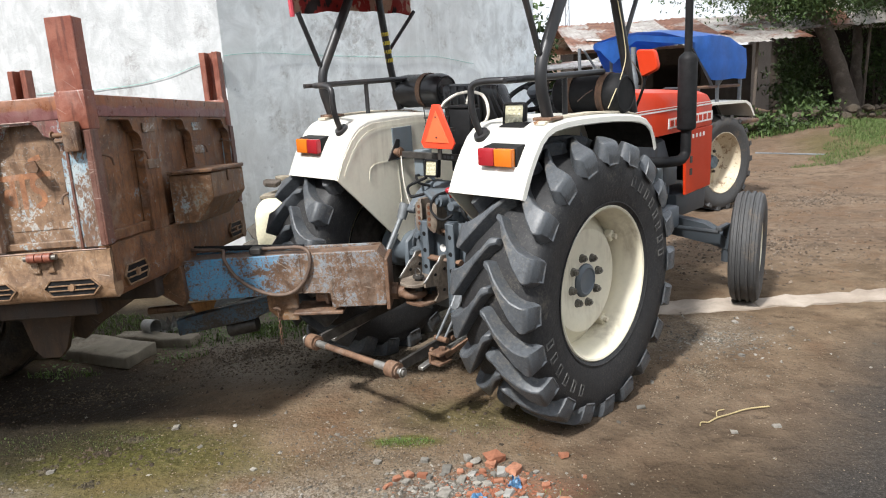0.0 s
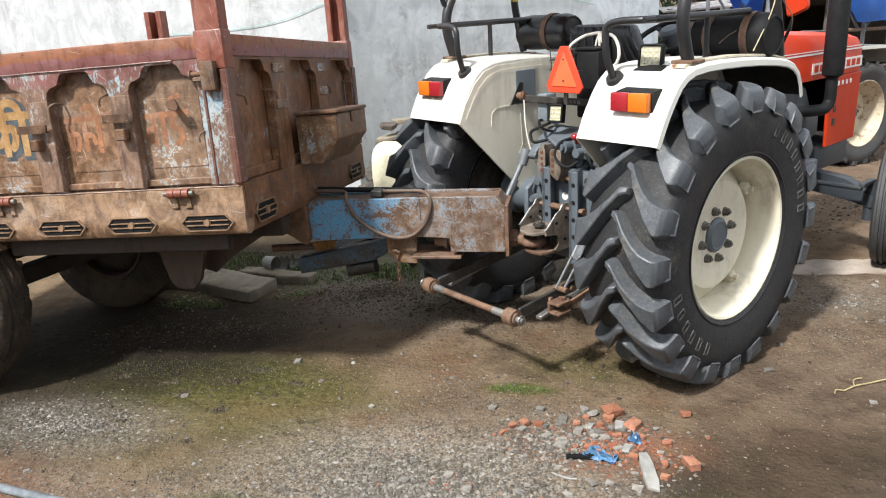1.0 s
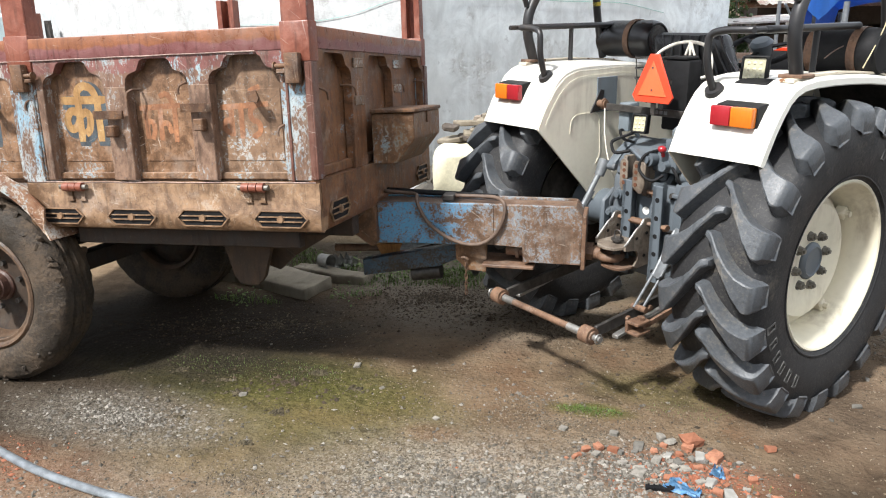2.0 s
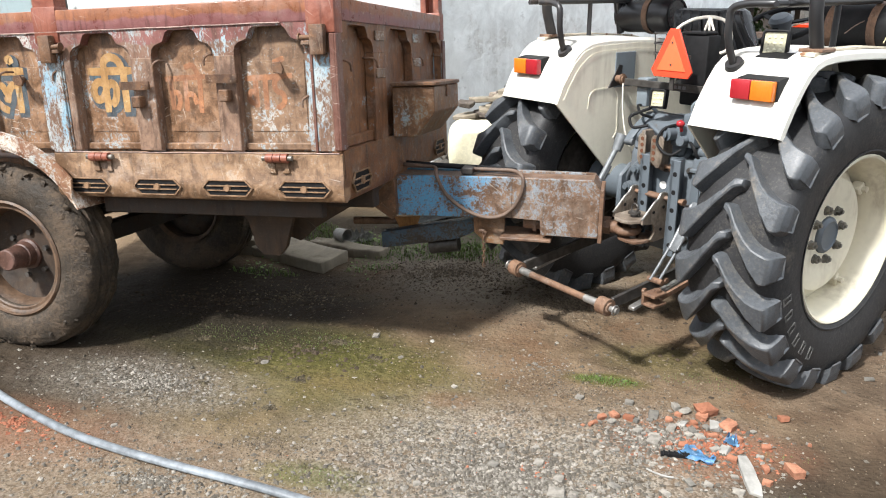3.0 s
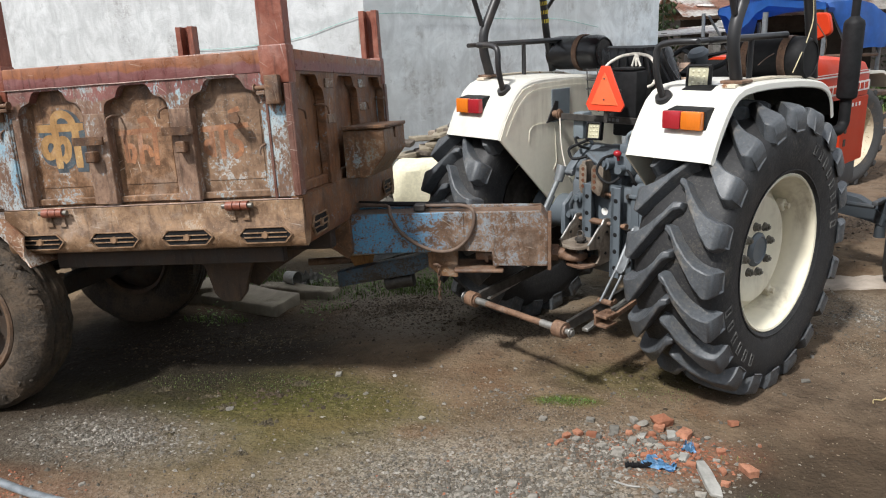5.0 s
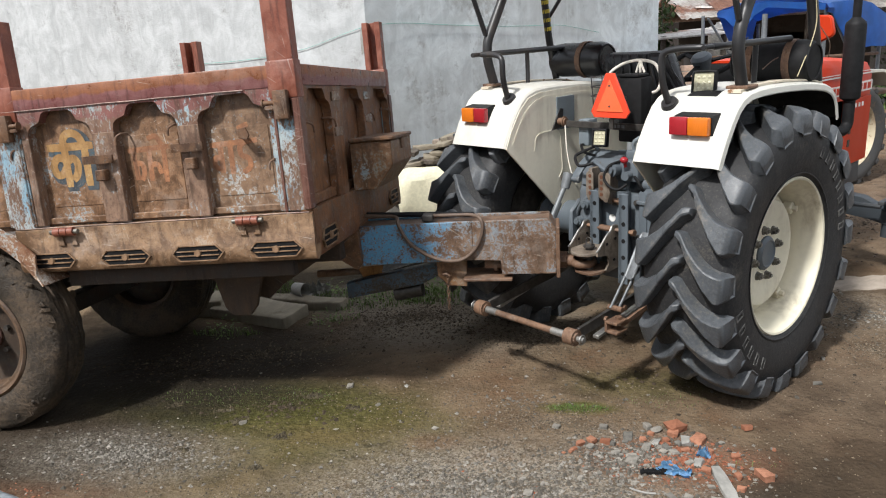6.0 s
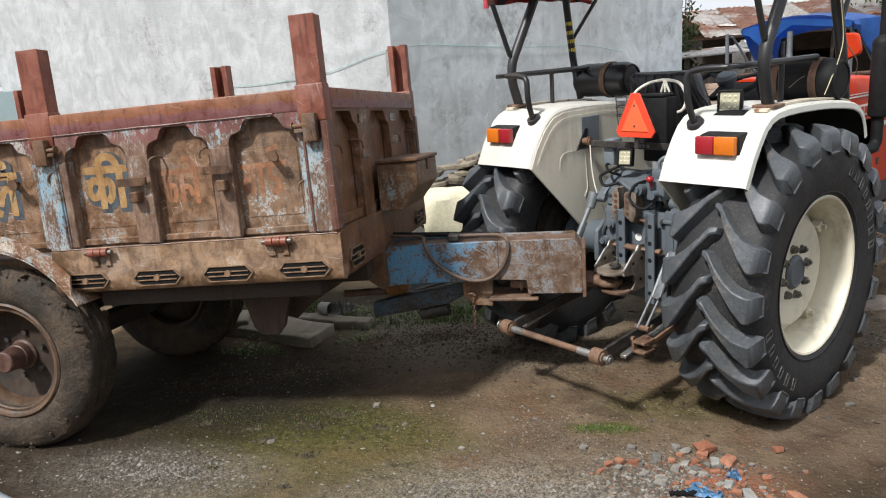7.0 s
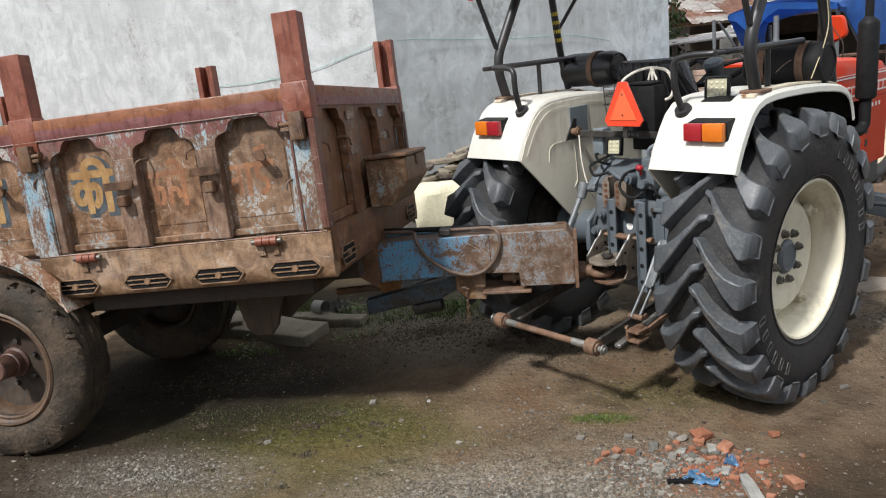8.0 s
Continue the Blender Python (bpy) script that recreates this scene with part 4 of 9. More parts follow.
FADED = (((0.0, 0.70), (1.0, 0.74)), ((0.12, 0.70), (0.14, 0.10)), ((0.14, 0.40), (0.30, 0.44), (0.34, 0.24), (0.26, 0.08)), ((0.52, 0.72), (0.50, 0.06)), ((0.50, 0.36), (0.70, 0.40), (0.76, 0.20)), ((0.90, 0.74), (0.88, 0.02)), ((0.88, 0.76), (0.74, 1.0), (0.56, 0.94)))
FADED_WIDE = (((0.0, 0.70), (1.0, 0.74)), ((0.20, 0.70), (0.20, 0.20)), ((0.20, 0.44), (0.06, 0.48), (0.02, 0.30), (0.14, 0.24)), ((0.42, 0.72), (0.42, 0.16)), ((0.80, 0.74), (0.62, 0.66), (0.64, 0.46), (0.82, 0.42), (0.84, 0.24), (0.68, 0.16)), ((0.66, 0.98), (0.84, 1.04)))


def build_trailer():
    top = thing("trailer", TRAILER_AT, "rusty brown steel tipping trailer with flaking blue paint", "trailer")
    body = bmesh.new()
    # floor and the inner skin of the walls
    box(body, -LONG, -0.01, 0.06, WIDE - 0.06, 0.12, 0.17)
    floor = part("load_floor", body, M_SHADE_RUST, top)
    # long sides: near (y = 0) and far
    for y_out, sign in ((0.0, 1), (WIDE, -1)):
        y = lambda d: y_out + sign * d
        span = lambda d0, d1: (min(y(d0), y(d1)), max(y(d0), y(d1)))
        bm = bmesh.new()
        box(bm, -LONG, -0.0, *span(0.0, 0.075), RAIL_LOW, RAIL_TOP, 0.006)
        part("top_rail", bm, M_RAIL, top, "orange-brown and maroon painted top rail")
        bm = bmesh.new()
        pipe(bm, [(-LONG + 0.02 + 0.13 * k, y(-0.001), RAIL_LOW + 0.0015 * (k % 2)) for k in range(21)], 0.0026, 0, 6)
        part("weld_seam", bm, M_SCUFF, top, "pale worn weld seam")
        bm = bmesh.new()
        pipe(bm, [(-1.44 + 0.143 * k, y(-0.004), 0.2125 + 0.0015 * (k % 2)) for k in range(11)], 0.0022, 0, 6)
        part("worn_edge", bm, M_SCUFF, top, "scuffed bright edge")
        bays = (0.0, -1.335)
        for shift in bays:
            arches = [(a + shift, b + shift) for a, b in ARCHES]
            bm = bmesh.new()
            comb(bm, -1.332 + shift, -0.002 + shift, arches, 1, *span(0.004, 0.052))
            part("scalloped_strip", bm, M_STRIP, top)
            for k, (a, b) in enumerate(arches):
                bm = bmesh.new()
                box(bm, a - 0.02, b + 0.02, *span(0.058, 0.066), 0.20, 0.745)
                box(bm, a + 0.03, b - 0.03, *span(0.055, 0.058), 0.30, 0.60, 0.002, segments=1)
                box(bm, a, b, *span(0.036, 0.058), 0.222, 0.252, 0.004, segments=1)
                part("side_panel", bm, M_PANEL_PALE if (k == 0 and shift == 0) else M_PANEL, top)
            edges = [-0.002 + shift] + [v for a, b in arches for v in (b, a)] + [-1.332 + shift]
            for k in range(0, len(edges), 2):
                hi, lo = edges[k], edges[k + 1]
                bm = bmesh.new()
                box(bm, lo, hi, *span(0.002, 0.064), 0.221, SPLIT, 0.003, segments=1)
                part("rib", bm, M_POST_BLUE if k == 0 else M_RIB, top)
            # seam flats on the broad posts
            bm = bmesh.new()
            box(bm, -0.116 + shift, -0.104 + shift, *span(-0.004, 0.002), 0.215, 0.70, 0.002, segments=1)
            part("post_seam", bm, M_CORNER, top)
        bm = bmesh.new()
        box(bm, -1.448, -1.345, *span(-0.006, 0.003), 0.212, 0.66, 0.003, segments=1)
        part("middle_post", bm, M_POST_BLUE, top)
        for x0, x1 in ((-1.45, 0.004), (-LONG, -2.03)):
            bm = bmesh.new()
            outline = [(y(-0.006), 0.10), (y(-0.006), 0.205), (y(0.004), 0.212), (y(0.06), 0.212), (y(0.06), 0.02), (y(0.02), 0.0), (y(0.004), 0.006), (y(-0.012), 0.03), (y(-0.012), 0.088)]
            prism(bm, outline, x0, x1, 0)
            part("lower_band", bm, M_BAND, top, "ochre rusted lower band")
    # front wall
    bm = bmesh.new()
    box(bm, -0.075, 0.004, 0.078, WIDE - 0.078, RAIL_LOW + 0.002, RAIL_TOP - 0.002, 0.006)
    part("front_rail", bm, M_RAIL, top)
    bm = bmesh.new()
    comb(bm, 0.004, WIDE - 0.004, FRONT_ARCHES, 0, -0.048, -0.004)
    part("scalloped_strip", bm, M_FRONT, top)
    for a, b in FRONT_ARCHES:
        bm = bmesh.new()
        box(bm, -0.060, -0.052, a - 0.02, b + 0.02, 0.20, 0.745)
        box(bm, -0.052, -0.02, a, b, 0.225, 0.27, 0.004, segments=1)
        part("front_panel", bm, M_FRONT, top)
    edges = [0.004] + [v for ab in FRONT_ARCHES for v in ab] + [WIDE - 0.004]
    for k in range(0, len(edges), 2):
        bm = bmesh.new()
        box(bm, -0.048, -0.003, edges[k], edges[k + 1], 0.212, SPLIT, 0.003, segments=1)
        part("rib", bm, M_FRONT, top)
    for y, z in ((0.52, 0.70), (0.52, 0.53), (1.105, 0.70), (1.105, 0.575)):
        bm = bmesh.new()
        box(bm, -0.004, 0.004, y - 0.06, y + 0.06, z - 0.022, z + 0.022, 0.003, segments=1)
        part("patch_plate", bm, M_PANEL_PALE, top)
    bm = bmesh.new()
    prism(bm, [(0.006, 0.10), (0.006, 0.222), (-0.05, 0.222), (-0.05, 0.0), (-0.012, 0.0), (0.002, 0.03)], 0.012, WIDE - 0.012, 1)
    part("front_band", bm, M_FRONT, top, "dark rust-brown front band")
    for y0, y1 in ((-0.008, 0.052), (WIDE - 0.052, WIDE + 0.008)):
        bm = bmesh.new()
        box(bm, -0.002, 0.0065, y0, y1, 0.226, 0.698, 0.002, segments=1)
        box(bm, -0.026, -0.002, *((y0, y0 + 0.009) if y0 < 1 else (y1 - 0.009, y1)), 0.226, 0.698, 0.002, segments=1)
        part("corner_angle", bm, M_CORNER, top, "maroon angle iron along the corner")
    # rear wall
    bm = bmesh.new()
    box(bm, -LONG - 0.05, -LONG, 0.0, WIDE, 0.02, RAIL_TOP, 0.006)
    part("tailboard", bm, M_PANEL, top)
    # corner posts and stakes
    for y0, y1 in ((0.001, 0.085), (WIDE - 0.085, WIDE - 0.001)):
        for x0, x1 in ((-0.125, 0.002), (-1.465, -1.335) if y0 < 1 else (-1.345, -1.215), (-LONG + 0.001, -LONG + 0.13)):
            bm = bmesh.new()
            box(bm, x0, x1, y0 - (0.004 if y0 < 1 else 0), y1 + (0 if y0 < 1 else 0.004), 0.70, 0.858, 0.007)
            part("post_socket", bm, M_MAROON, top)
            bm = bmesh.new()
            stake(bm, x0 + 0.008, x1 - 0.006, y0 + 0.004, y1 - 0.004, 0.80, 1.145, 1 if y0 < 1 else -1)
            part("stake", bm, M_MAROON, top, "brown steel channel stake")
    # hinges on the lower band
    for x in (-0.285, -1.180):
        bm = bmesh.new()
        rod(bm, (x - 0.070, -0.028, 0.195), (x + 0.070, -0.028, 0.195), 0.0115, sides=12)
        hinge = part("hinge_pin", bm, M_BOLT, top, "worn steel hinge pin")
        bm = bmesh.new()
        for a, b in ((-0.05, -0.018), (-0.014, 0.018), (0.022, 0.05)):
            rod(bm, (x + a, -0.028, 0.195), (x + b, -0.028, 0.195), 0.020, sides=14)
        box(bm, x - 0.05, x + 0.05, -0.026, 0.0, 0.185, 0.205)
        part("hinge_barrel", bm, M_MAROON, hinge)
        for s in (-0.038, 0.026):
            bm = bmesh.new()
            prism(bm, [(x + s, 0.19), (x + s, 0.139), (x + s - 0.012, 0.137), (x + s - 0.012, 0.128), (x + s + 0.020, 0.128), (x + s + 0.020, 0.139), (x + s + 0.016, 0.142), (x + s + 0.016, 0.19)], -0.016, -0.005, 1, 0.002)
            part("hinge_strap", bm, M_BAND, hinge)
    # latch blocks at the top of the posts
    for x in (-0.070, -1.392):
        bm = bmesh.new()
        box(bm, x - 0.028, x + 0.034, -0.040, 0.0, 0.615, 0.735, 0.006)
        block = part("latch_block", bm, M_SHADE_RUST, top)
        bm = bmesh.new()
        d = -1 if x > -1 else 1
        rod(bm, (x, -0.022, 0.685), (x + d * 0.075, -0.022, 0.685), 0.010)
        rod(bm, (x + d * 0.075, -0.022, 0.685), (x + d * 0.080, -0.022, 0.685), 0.018)
        box(bm, min(x + d * 0.03, x + d * 0.07), max(x + d * 0.03, x + d * 0.07), -0.030, 0.0, 0.655, 0.672, 0.003, segments=1)
        part("latch_pin", bm, M_SHADE_RUST, block)
    # pegs, hooks and brackets
    for x, z in ((-0.275, 0.572), (-1.60, 0.545)):
        bm = bmesh.new()
        rod(bm, (x - 0.02, 0.06, z), (x, -0.010, z), 0.015)
        peg = part("tie_peg", bm, M_RUST, top)
        bm = bmesh.new()
        prism(bm, [(x - 0.005, z - 0.022), (x + 0.035, z - 0.030), (x + 0.045, z - 0.01), (x + 0.03, z + 0.022), (x - 0.005, z + 0.018)], -0.018, -0.007, 1, 0.002)
        part("peg_head", bm, M_SHADE_RUST, peg)
    for x, z in ((-0.955, 0.508), (-0.520, 0.53)):
        bm = bmesh.new()
        arc = [(x - 0.075 + 0.15 * i / 8, -0.026 - 0.014 * math.sin(math.pi * i / 8)) for i in range(9)]
        prism(bm, arc + [(u, v + 0.012) for u, v in reversed(arc)], z - 0.018, z + 0.018, 2, 0.002)
        box(bm, x - 0.075, x - 0.055, -0.020, 0.002, z - 0.017, z + 0.017)
        bracket = part("latch_plate", bm, M_SHADE_RUST, top)
        bm = bmesh.new()
        box(bm, x - 0.01, x + 0.035, -0.045, 0.0, z - 0.095, z - 0.045, 0.005, segments=1)
        part("catch", bm, M_SHADE_RUST, bracket)
    for x, z in ((-0.575, 0.60), (-0.13, 0.42), (-0.83, 0.58), (-1.36, 0.55), (-1.66, 0.55)):
        bm = bmesh.new()
        pipe(bm, [(x, 0.045, z + 0.03), (x - 0.005, 0.0, z + 0.032), (x - 0.022, -0.012, z + 0.022), (x - 0.030, -0.012, z), (x - 0.028, -0.010, z - 0.015)], 0.005, 0.012, 8)
        part("rope_hook", bm, M_RUST, top)
    for y, z in ((0.10, 0.56), (0.42, 0.57), (1.15, 0.57), (1.56, 0.58)):
        bm = bmesh.new()
        pipe(bm, [(-0.05, y, z + 0.03), (-0.005, y, z + 0.032), (0.012, y + 0.018, z + 0.02), (0.012, y + 0.028, z - 0.015)], 0.005, 0.012, 8)
        part("rope_hook", bm, M_RUST, top)
    # vents
    vent = louvre(top, pose(-0.176, -0.014, 0.060))
    for x in (-0.546, -0.903, -1.28):
        copy_vent(vent, top, pose(x, -0.014, 0.060))
    for y in (0.185, WIDE - 0.19):
        copy_vent(vent, top, pose(0.009, y, 0.075, 0, 0, 90) @ Matrix.Diagonal((0.9, 1, 1.25, 1)))
    # tool box on the front wall
    bm = bmesh.new()
    prism(bm, [(0.008, 0.462), (0.225, 0.462), (0.225, 0.337), (0.125, 0.218), (0.008, 0.217)], 0.64, 1.11, 1, 0.005)
    chest = part("tool_chest", bm, M_CHEST, top, "grey-blue rusty tool chest", 20)
    bm = bmesh.new()
    prism(bm, [(0.008, 0.622), (0.236, 0.625), (0.243, 0.66), (0.240, 1.09), (0.225, 1.128), (0.008, 1.130)], 0.464, 0.482, 2, 0.004)
    part("chest_lid", bm, M_SHADE_RUST, chest)
    bm = bmesh.new()
    box(bm, 0.226, 0.236, 0.85, 0.90, 0.405, 0.462, 0.003, segments=1)
    part("chest_hasp", bm, M_RUST, chest)
    # mudguards
    for y0, y1, face in ((-0.065, 0.19, -0.065), (WIDE - 0.19, WIDE + 0.065, WIDE + 0.055)):
        bm = bmesh.new()
        ring = []
        for i in range(25):
            a = radians(28 + 124 * i / 24)
            ring.append([bm.verts.new((-1.815 + r * math.cos(a), yy, -0.315 + r * math.sin(a))) for r, yy in ((0.565, y0), (0.565, y1), (0.574, y1), (0.574, y0))])
        for p, q in zip(ring, ring[1:]):
            for k in range(4):
                bm.faces.new([p[k], p[(k + 1) % 4], q[(k + 1) % 4], q[k]])
        bm.faces.new(ring[0])
        bm.faces.new(ring[-1])
        guard = part("mudguard", bm, M_GUARD, top, "scraped mudguard over the wheel")
        bm = bmesh.new()
        line = [(-1.815 + 0.560 * math.cos(radians(32 + 116 * i / 24)), -0.315 + 0.560 * math.sin(radians(32 + 116 * i / 24))) for i in range(25)]
        upper = [(-1.815 + 0.640 * math.cos(radians(140 - 100 * i / 24)), -0.315 + 0.640 * math.sin(radians(140 - 100 * i / 24))) for i in range(25)]
        prism(bm, line + upper, face, face + 0.010, 1)
        part("guard_face", bm, M_GUARD, guard)
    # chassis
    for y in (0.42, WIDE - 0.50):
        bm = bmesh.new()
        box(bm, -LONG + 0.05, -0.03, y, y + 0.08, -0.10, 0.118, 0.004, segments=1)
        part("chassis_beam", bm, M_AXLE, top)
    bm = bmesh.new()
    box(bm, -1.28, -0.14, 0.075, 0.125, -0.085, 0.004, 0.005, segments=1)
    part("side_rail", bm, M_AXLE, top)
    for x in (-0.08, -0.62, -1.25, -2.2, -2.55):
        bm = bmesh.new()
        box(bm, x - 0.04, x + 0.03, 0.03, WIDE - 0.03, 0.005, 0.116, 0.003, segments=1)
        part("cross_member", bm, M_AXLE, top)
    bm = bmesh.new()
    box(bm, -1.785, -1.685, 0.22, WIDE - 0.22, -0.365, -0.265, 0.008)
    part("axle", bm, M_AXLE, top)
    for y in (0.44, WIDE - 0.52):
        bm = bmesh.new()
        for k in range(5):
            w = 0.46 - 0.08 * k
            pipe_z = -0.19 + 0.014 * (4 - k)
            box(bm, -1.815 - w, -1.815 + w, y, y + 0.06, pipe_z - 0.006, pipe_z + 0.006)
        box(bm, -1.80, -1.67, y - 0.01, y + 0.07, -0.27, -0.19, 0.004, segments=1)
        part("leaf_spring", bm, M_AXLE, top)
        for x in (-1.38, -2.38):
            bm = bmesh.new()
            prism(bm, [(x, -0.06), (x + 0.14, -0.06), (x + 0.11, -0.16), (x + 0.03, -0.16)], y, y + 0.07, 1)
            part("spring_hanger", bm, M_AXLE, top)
    # the prop stand's broad bracket under the front
    bm = bmesh.new()
    prism(bm, [(-0.86, 0.0), (-0.30, 0.0), (-0.34, -0.07), (-0.43, -0.13), (-0.48, -0.30), (-0.52, -0.345), (-0.61, -0.345), (-0.65, -0.30), (-0.68, -0.16), (-0.80, -0.08)], 0.36, 0.39, 1, 0.003)
    part("stand_bracket", bm, M_STAND, top)
    bm = bmesh.new()
    prism(bm, [(-0.52, 0.0), (0.0, 0.0), (-0.04, -0.03), (-0.38, -0.22), (-0.47, -0.30), (-0.53, -0.28)], 0.50, 0.53, 1, 0.003)
    part("stand_brace", bm, M_STAND, top)
    trailer_wheel(top, 0.105, -1)
    trailer_wheel(top, WIDE - 0.105, 1)
    bm = bmesh.new()
    box(bm, -1.55, -1.35, 0.23, 0.26, -0.10, -0.07, 0.003, segments=1)
    part("brake_rod", bm, M_DARK_STEEL, top)
    # lettering on the panels
    for glyph, x, z, size in ((KEE, -1.240, 0.400, 0.212), (LAN, -1.815, 0.400, 0.225)):
        bm = bmesh.new()
        brush(bm, [[(u + 0.06, v - 0.05) for u, v in line] for line in glyph], x, z, size, 0.0544, 0.064)
        part("letter_edge", bm, M_LETTER_EDGE, top, "dark painted letter shadow")
        bm = bmesh.new()
        brush(bm, glyph, x, z, size, 0.0534, 0.036)
        part("painted_letter", bm, M_LETTER, top, "worn yellow hand-painted letter")
    for glyph, x, z, size in ((FADED, -0.845, 0.385, 0.19), (FADED_WIDE, -0.445, 0.365, 0.21)):
        bm = bmesh.new()
        brush(bm, glyph, x, z, size, 0.0544, 0.024)
        part("faded_letters", bm, M_LETTER_FAINT, top, "almost worn-off orange letters")
    build_drawbar(top)


def build_drawbar(top):
    """The hitch beam from the trailer's front to the tractor's hook, level in the yard."""
    def fixed(name, bm, material, parent=top, label=""):
        bm.transform(TRAILER_BACK)
        return part(name, bm, material, parent, label)

    bm = bmesh.new()
    prism(bm, [(-1.40, 0.613), (-0.80, 0.632), (-0.80, 0.842), (-1.40, 0.827)], 3.745, 3.765, 1, 0.003)
    prism(bm, [(-1.40, 0.613), (-0.80, 0.632), (-0.80, 0.842), (-1.40, 0.827)], 3.905, 3.925, 1, 0.003)
    beam = fixed("drawbar", bm, M_BAR, top, "blue and rust drawbar beam")
    bm = bmesh.new()
    prism(bm, [(-0.80, 0.632), (-0.655, 0.632), (-0.655, 0.552), (-0.372, 0.552), (-0.372, 0.800), (-0.405, 0.843), (-0.80, 0.842)], 3.742, 3.766, 1, 0.003)
    prism(bm, [(-0.80, 0.632), (-0.655, 0.632), (-0.655, 0.552), (-0.372, 0.552), (-0.372, 0.800), (-0.405, 0.843), (-0.80, 0.842)], 3.904, 3.928, 1, 0.003)
    fixed("hitch_cheek", bm, M_BAR, beam)
    bm = bmesh.new()
    prism(bm, [(-1.62, 0.798), (-0.44, 0.814), (-0.44, 0.834), (-1.62, 0.818)], 3.766, 3.904, 1)
    prism(bm, [(-0.44, 0.834), (-0.405, 0.838), (-0.374, 0.797), (-0.374, 0.78), (-0.44, 0.815)], 3.767, 3.903, 1)
    fixed("top_plate", bm, M_BAR_RUST, beam)
    bm = bmesh.new()
    box(bm, -0.372, -0.352, 3.735, 3.935, 0.530, 0.80, 0.003, segments=1)
    fixed("end_plate", bm, M_RUST, beam)
    bm = bmesh.new()
    box(bm, -0.86, -0.60, 3.735, 3.935, 0.515, 0.532, 0.004, segments=1)
    fixed("lower_plate", bm, M_RUST, beam)
    bm = bmesh.new()
    rod(bm, (-0.75, 3.835, 0.588), (-0.60, 3.835, 0.588), 0.030, sides=16)
    for x in (-0.70, -0.665, -0.64):
        rod(bm, (x, 3.835, 0.588), (x + 0.016, 3.835, 0.588), 0.044, sides=10)
    fixed("spring_shank", bm, M_RUST, beam)
    bm = bmesh.new()
    rod(bm, (-0.352, 3.835, 0.60), (-0.315, 3.83, 0.60), 0.046, sides=8)
    rod(bm, (-0.315, 3.83, 0.60), (-0.28, 3.81, 0.595), 0.034, 0.030, sides=16)
    loop = [(-0.285 + 0.050 - 0.050 * math.cos(2 * math.pi * i / 16), 3.80 + 0.05 * math.sin(2 * math.pi * i / 16), 0.595) for i in range(17)]
    pipe(bm, loop, 0.021, 0, 12)
    fixed("towing_eye", bm, M_RUST, beam, "rusty towing eye")
    # the strut that spreads from the beam to the trailer's far side
    bm = bmesh.new()
    prism(bm, [(-1.60, 4.30), (-1.46, 4.30), (-1.10, 3.875), (-1.10, 3.775), (-1.22, 3.775)], 0.70, 0.80, 2, 0.003)
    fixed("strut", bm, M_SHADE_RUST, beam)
    for y0, y1 in ((3.70, 3.742), (3.93, 3.97)):
        bm = bmesh.new()
        prism(bm, [(-1.66, 0.76), (-1.415, 0.60), (-1.392, 0.63), (-1.398, 0.80), (-1.47, 0.92), (-1.66, 0.93)], y0, y1, 1, 0.003)
        fixed("beam_socket", bm, M_SHADE_RUST, beam)
    # hose looped over the beam
    bm = bmesh.new()
    pipe(bm, [(-1.45, 3.86, 0.862), (-1.20, 3.80, 0.865), (-1.19, 3.732, 0.845), (-1.14, 3.728, 0.74), (-1.04, 3.726, 0.665), (-0.94, 3.726, 0.632), (-0.85, 3.726, 0.64), (-0.78, 3.728, 0.70),
              (-0.745, 3.73, 0.78), (-0.745, 3.74, 0.855), (-0.80, 3.79, 0.868), (-0.92, 3.82, 0.860), (-1.04, 3.83, 0.858)], 0.0095, 0.05, 10)
    fixed("brake_hose", bm, M_RUBBER_HOSE, beam, "brown rubber hose looped over the beam")
    bm = bmesh.new()
    box(bm, -1.07, -1.01, 3.79, 3.86, 0.836, 0.868, 0.004, segments=1)
    fixed("hose_clip", bm, M_DARK_STEEL, beam)
    bm = bmesh.new()
    pipe(bm, [(-1.5, 3.90, 0.86), (-1.25, 3.88, 0.857), (-1.0, 3.88, 0.853), (-0.80, 3.86, 0.851)], 0.014, 0.05, 8)
    fixed("air_pipe", bm, M_MATT_BLACK, beam)
    # folded prop stand below
    bm = bmesh.new()
    prism(bm, [(-1.539, 0.470), (-1.031, 0.578), (-1.00, 0.58), (-1.02, 0.505), (-1.109, 0.460), (-1.535, 0.380)], 3.87, 3.93, 1, 0.004)
    leg = fixed("stand_leg", bm, M_LEG, beam, "dark blue folded stand leg")
    bm = bmesh.new()
    prism(bm, [(-1.01, 0.634), (-0.845, 0.636), (-0.848, 0.468), (-0.945, 0.474), (-1.005, 0.53)], 3.80, 3.83, 1, 0.003)
    rod(bm, (-0.885, 3.797, 0.565), (-0.885, 3.801, 0.565), 0.012, sides=12)
    fixed("stand_lug", bm, M_CHEST, leg)
    bm = bmesh.new()
    rod(bm, (-1.28, 3.95, 0.385), (-1.12, 3.95, 0.410), 0.045, sides=18)
    fixed("stand_foot", bm, M_DARK_STEEL, leg)
    bm = bmesh.new()
    for k in range(9):
        z = 0.525 - 0.021 * k
        turn = Matrix.Translation((-0.95, 3.79, z)) @ Matrix.Rotation(math.pi / 2 * (k % 2), 4, "Z")
        p = bmesh.new()
        pipe(p, [(0.007 * math.cos(2 * math.pi * i / 10), 0, 0.015 * math.sin(2 * math.pi * i / 10)) for i in range(11)], 0.0028, 0, 6)
        add(bm, p, turn)
